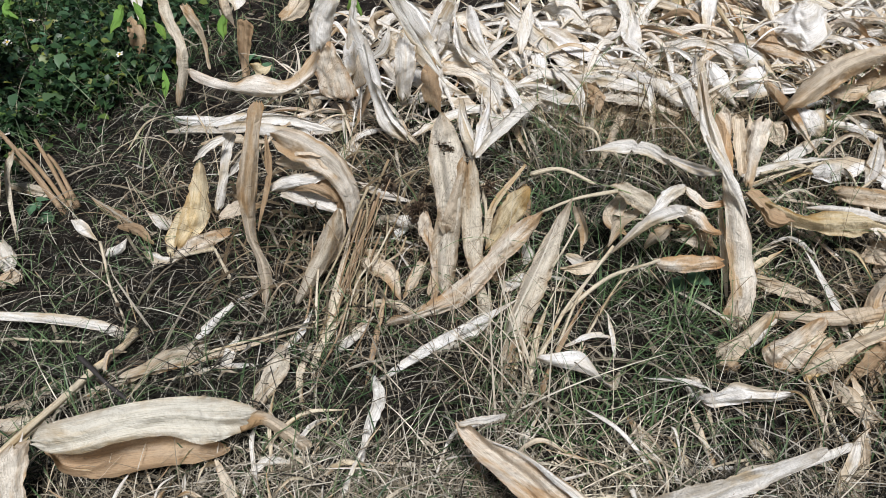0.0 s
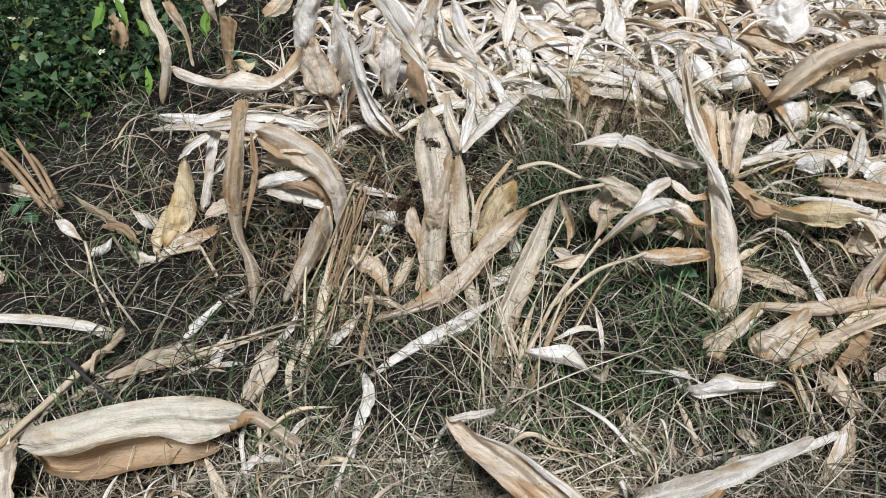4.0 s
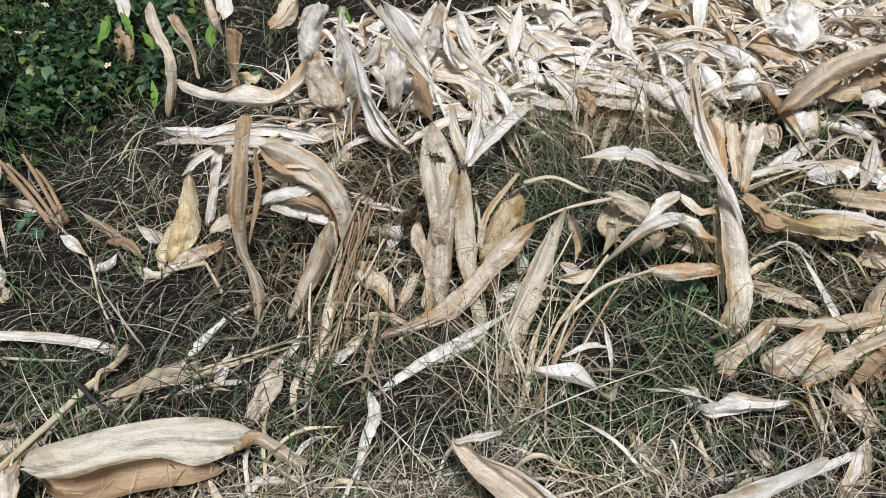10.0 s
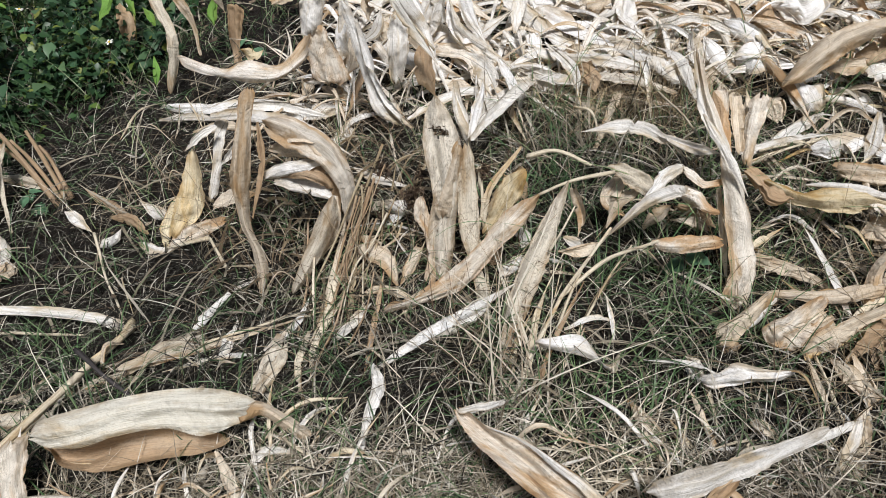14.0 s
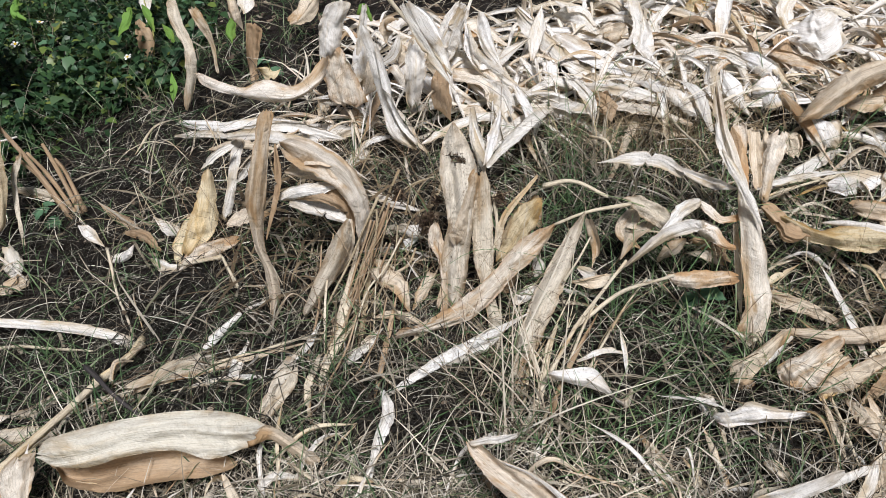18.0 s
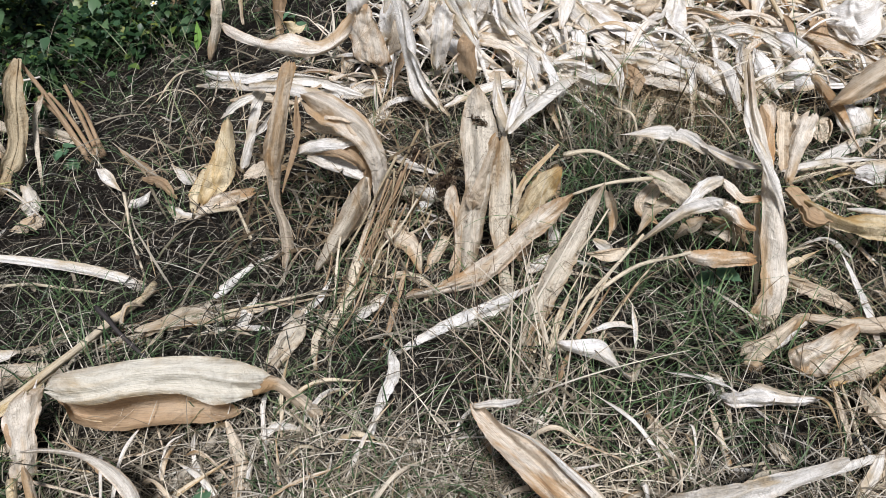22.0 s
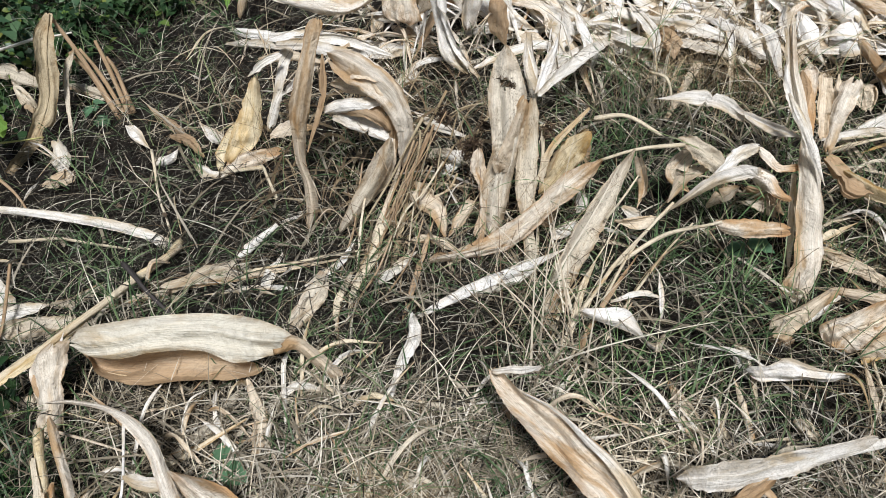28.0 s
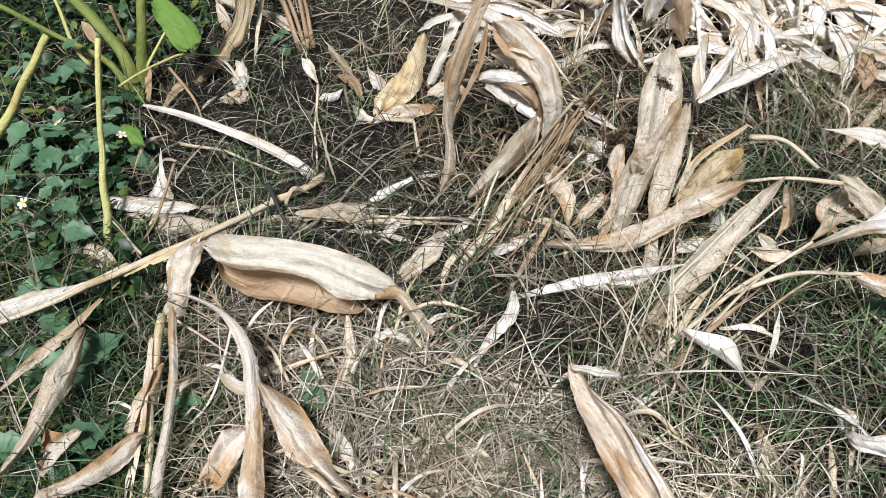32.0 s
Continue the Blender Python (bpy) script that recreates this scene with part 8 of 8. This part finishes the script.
# The darker weed green puts the leaves' shadow into this grass's colour.
strands("shady_grass", 3600, (-1.5, -0.25, 0.4, 1.2), (0.08, 0.24), (0.0016, 0.0036), (0.3, 1.3), (0.5, 2.2), WEED, "green grass under the hanging dry leaves, coloured dark for their shade", (0.0, 0.01), seed=57, clump=0.04,
        keep=lambda x, y: x < np.interp(y, EDGE_Y, EDGE_X) + 0.08)
PALE_WEED = strand_material("pale_weed_foliage", [(0.0, (0.040, 0.095, 0.050)), (0.6, (0.075, 0.15, 0.08)), (0.9, (0.13, 0.21, 0.10)), (1.0, (0.26, 0.27, 0.06))], 0.4, 0.3)
foliage("weed_sprigs", 520, 7, (0.03, 0.075), (0.1, 0.24), (-3.2, -0.8, 1.9, 4.6), "paler broad weed sprigs above the thicket", 0.08, 5, material=PALE_WEED)
strands("weed_stems", 2600, (-3.4, -0.7, 0.5, 4.6), (0.08, 0.25), (0.001, 0.0022), (0.7, 1.5), (0.1, 0.8), GREEN, "thin green weed stems", (0.0, 0.01), seed=9,
        keep=lambda x, y: x < np.interp(y, EDGE_Y, EDGE_X))


def outer(x, y):
    """Thins out from the plot into the garden round it."""
    d = np.maximum(np.maximum(-2.3 - x, x - 2.2), np.maximum(0.55 - y, y - 4.4))
    return (d > 0) & (rng.random(len(x)) < np.clip(1.25 - d / 5.0, 0, 1)) & ((x > -1.9 - 0.5 * patches(x, y, 1.1, 8)) | (rng.random(len(x)) < 0.25))


strands("torn_scraps", 140, (-0.62, 0.12, 1.72, 2.1), (0.08, 0.24), (0.006, 0.016), (0.2, 1.2), (0.4, 2.2), RUST, "torn rust-brown scraps of withered leaf among the standing leaves", (0.0, 0.05), seed=61, seg=8, clump=0.05)
strands("tall_blades", 56, (0.28, 0.95, 1.75, 2.2), (0.24, 0.46), (0.003, 0.006), (0.9, 1.45), (0.3, 1.7), FRESH, "tall fresh grass blades rising beside the leaf pile", (0.0, 0.02), seed=62, seg=9, clump=0.06)
strands("tall_straw", 112, (0.24, 0.98, 1.72, 2.2), (0.2, 0.44), (0.003, 0.008), (0.7, 1.45), (0.4, 2.6), STRAW, "tall pale straw drooping beside the leaf pile", (0.0, 0.02), seed=63, seg=9, clump=0.05)
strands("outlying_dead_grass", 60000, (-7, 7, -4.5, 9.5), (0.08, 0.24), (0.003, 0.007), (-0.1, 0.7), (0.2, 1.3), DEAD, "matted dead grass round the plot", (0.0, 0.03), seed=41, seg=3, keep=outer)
strands("outlying_straw", 26000, (-7, 7, -4.5, 9.5), (0.1, 0.3), (0.003, 0.006), (0.1, 1.0), (0.5, 2.0), STRAW, "straw and dry stems round the plot", (0.0, 0.03), seed=42, seg=4, keep=outer)
strands("outlying_grass", 20000, (-7, 7, -4.5, 9.5), (0.1, 0.26), (0.003, 0.006), (0.4, 1.3), (0.6, 2.0), GREEN, "green grass round the plot", (0.0, 0.02), seed=43, seg=4, clump=0.12, keep=outer)
foliage("outlying_weeds", 5200, 6, (0.035, 0.08), (0.05, 0.2), (-6.5, -1.6, -1.2, 8.0), "low green weeds spreading beside the plot", 0.3, 6,
        lambda x, y: ((x < -2.3) | (y < 0.6) | (y > 4.5)) & (rng.random(len(x)) < np.clip(1.3 - np.hypot(x + 2.4, y - 2.8) / 3.6, 0, 1)))


def weed_leaf(size):
    """A broad toothed leaf, folded along the middle."""
    verts, faces, uvs = [], [], []
    n = 8
    for i in range(n + 1):
        s = i / n
        w = 0.36 * math.sin(math.pi * (0.04 + 0.96 * s) ** 0.75) * (1 + 0.14 * (-1) ** i) + 0.004
        for u in (-1, -0.5, 0, 0.5, 1):
            verts.append((s * size, u * w * size, size * (0.10 * abs(u) - 0.22 * s * s + 0.02 * math.sin(9 * s + 3 * u))))
            uvs.append((u * w * size, s * size))
    for i in range(n):
        for j in range(4):
            faces.append((i * 5 + j, (i + 1) * 5 + j, (i + 1) * 5 + j + 1, i * 5 + j + 1))
    me = bpy.data.meshes.new("leaf")
    me.from_pydata(verts, [], faces)
    me.polygons.foreach_set("use_smooth", [True] * len(faces))
    me.materials.append(BROAD)
    return me


BROAD = plain_material("broad_weed_leaf", (0.11, 0.22, 0.125), 0.4, 0.3)
LEAF_MESHES = [weed_leaf(z) for z in (0.04, 0.05, 0.062)]


def petal_mesh(size):
    verts = [(0.15 * size, -0.12 * size, 0), (0.15 * size, 0.12 * size, 0), (0.6 * size, -0.3 * size, 0.06 * size), (0.6 * size, 0.3 * size, 0.06 * size),
             (0.95 * size, -0.22 * size, 0.02 * size), (1.0 * size, 0, 0.0), (0.95 * size, 0.22 * size, 0.02 * size)]
    me = bpy.data.meshes.new("petal")
    me.from_pydata(verts, [], [(0, 2, 3, 1), (2, 4, 5, 3), (3, 5, 6)])
    me.materials.append(PETAL)
    return me


PETAL_MESH = petal_mesh(0.016)


def button_mesh(r):
    bm = bmesh.new()
    bmesh.ops.create_uvsphere(bm, u_segments=10, v_segments=6, radius=r)
    for v in bm.verts:
        v.co.z *= 0.55
        v.co *= 1 + 0.12 * math.sin(70 * v.co.x / r) * math.cos(50 * v.co.y / r)
    me = bpy.data.meshes.new("flower_centre")
    bm.to_mesh(me)
    bm.free()
    me.materials.append(POLLEN)
    return me


BUTTON = button_mesh(0.0055)


def wild_plant(x, y, tall, leaves, bloom, petals=5, size=1.0):
    """A weed with an upright stem, broad leaves and perhaps a white flower."""
    z = slope(x, y)
    p = new("flowering_weed" if bloom else "broad_leaved_weed")
    p.location = (x, y, z)
    tagged(p, "green weed with one white daisy-like flower" if bloom else "low weed with broad green leaves", "weed", "wild weeds")
    a = rnd.uniform(0, 6.28)
    top = (x + 0.18 * tall * math.cos(a), y + 0.18 * tall * math.sin(a), z + tall)
    stem = rehang(new("stem", tube_mesh([(x, y, z - 0.01), (x + 0.04 * tall * math.cos(a), y + 0.04 * tall * math.sin(a), z + tall * 0.5), top], 0.0016, LEAF["P"], "stem", 8, 5)), p)
    for i in range(leaves):
        s = (i + 0.6) / leaves * (0.8 if bloom else 1.0)
        leaf = new("leaf", rnd.choice(LEAF_MESHES))
        turn = a + i * 2.4 + rnd.uniform(-0.4, 0.4)
        leaf.matrix_basis = Matrix.Translation((x + 0.18 * tall * s * s * math.cos(a), y + 0.18 * tall * s * s * math.sin(a), z + tall * s)) @ Euler((rnd.uniform(-0.3, 0.3), rnd.uniform(-0.3, 0.35), turn)).to_matrix().to_4x4() @ Matrix.Scale(size * rnd.uniform(0.7, 1.2), 4)
        rehang(leaf, p)
    if bloom:
        head = new("flower", BUTTON)
        head.matrix_basis = Matrix.Translation(top) @ Euler((rnd.uniform(0.2, 0.7), rnd.uniform(-0.3, 0.3), rnd.uniform(0, 6.28))).to_matrix().to_4x4()
        rehang(head, p)
        for i in range(petals):
            petal = new("petal", PETAL_MESH)
            petal.matrix_basis = Matrix.Rotation(2 * math.pi * i / petals + rnd.uniform(-0.15, 0.15), 4, "Z") @ Matrix.Scale(rnd.uniform(0.85, 1.1), 4)
            petal.parent = head
    return p

wild_plant(-1.212, 1.365, 0.22, 5, True)
wild_plant(-1.143, 1.096, 0.20, 5, True)
wild_plant(-1.193, 1.455, 0.12, 5, True)
wild_plant(-1.545, 3.335, 0.22, 5, True)
wild_plant(-1.598, 2.934, 0.20, 5, True)
wild_plant(-1.369, 2.996, 0.12, 5, True)
wild_plant(-1.192, 2.970, 0.12, 5, True)
wild_plant(-1.561, 3.141, 0.20, 5, True)
wild_plant(-1.363, 3.128, 0.20, 5, True)
wild_plant(-1.598, 1.594, 0.20, 6, False)
wild_plant(-1.308, 1.559, 0.14, 5, False)
wild_plant(-1.169, 1.485, 0.12, 5, False)
wild_plant(-1.210, 1.232, 0.15, 6, False)
wild_plant(-1.222, 1.361, 0.14, 6, False)
wild_plant(-1.350, 1.315, 0.18, 6, False)
wild_plant(-1.189, 1.088, 0.12, 5, False)
wild_plant(-1.180, 1.251, 0.12, 5, False)
wild_plant(-1.065, 1.305, 0.08, 4, False)
wild_plant(-0.724, 0.858, 0.10, 6, False, size=1.4)
wild_plant(-0.576, 0.661, 0.10, 6, False, size=1.4)
wild_plant(-0.684, 0.656, 0.10, 6, False, size=1.4)
wild_plant(-0.236, 0.986, 0.06, 4, False)
wild_plant(-0.471, 0.878, 0.06, 4, False)
wild_plant(0.753, 1.634, 0.07, 5, False)
wild_plant(-1.137, 2.125, 0.08, 4, False)
wild_plant(-1.004, 3.382, 0.20, 6, False)
wild_plant(-0.591, 2.913, 0.10, 4, False)
wild_plant(-0.569, 0.782, 0.06, 4, False)
wild_plant(-1.647, 1.515, 0.22, 6, False)
wild_plant(-1.415, 1.480, 0.18, 6, False)
for x, y, tall in ((-1.39, 1.47, 0.10), (-1.24, 1.28, 0.12), (-1.31, 1.31, 0.16), (-1.25, 1.40, 0.14), (-1.19, 1.46, 0.10), (-1.06, 1.10, 0.12), (-1.12, 1.18, 0.14), (-1.33, 1.18, 0.16), (-1.42, 1.36, 0.18), (-0.92, 0.93, 0.08), (-1.02, 0.98, 0.10), (-0.84, 0.80, 0.07), (-1.52, 1.62, 0.2)):
    wild_plant(x, y, tall, 6, False, size=1.5)
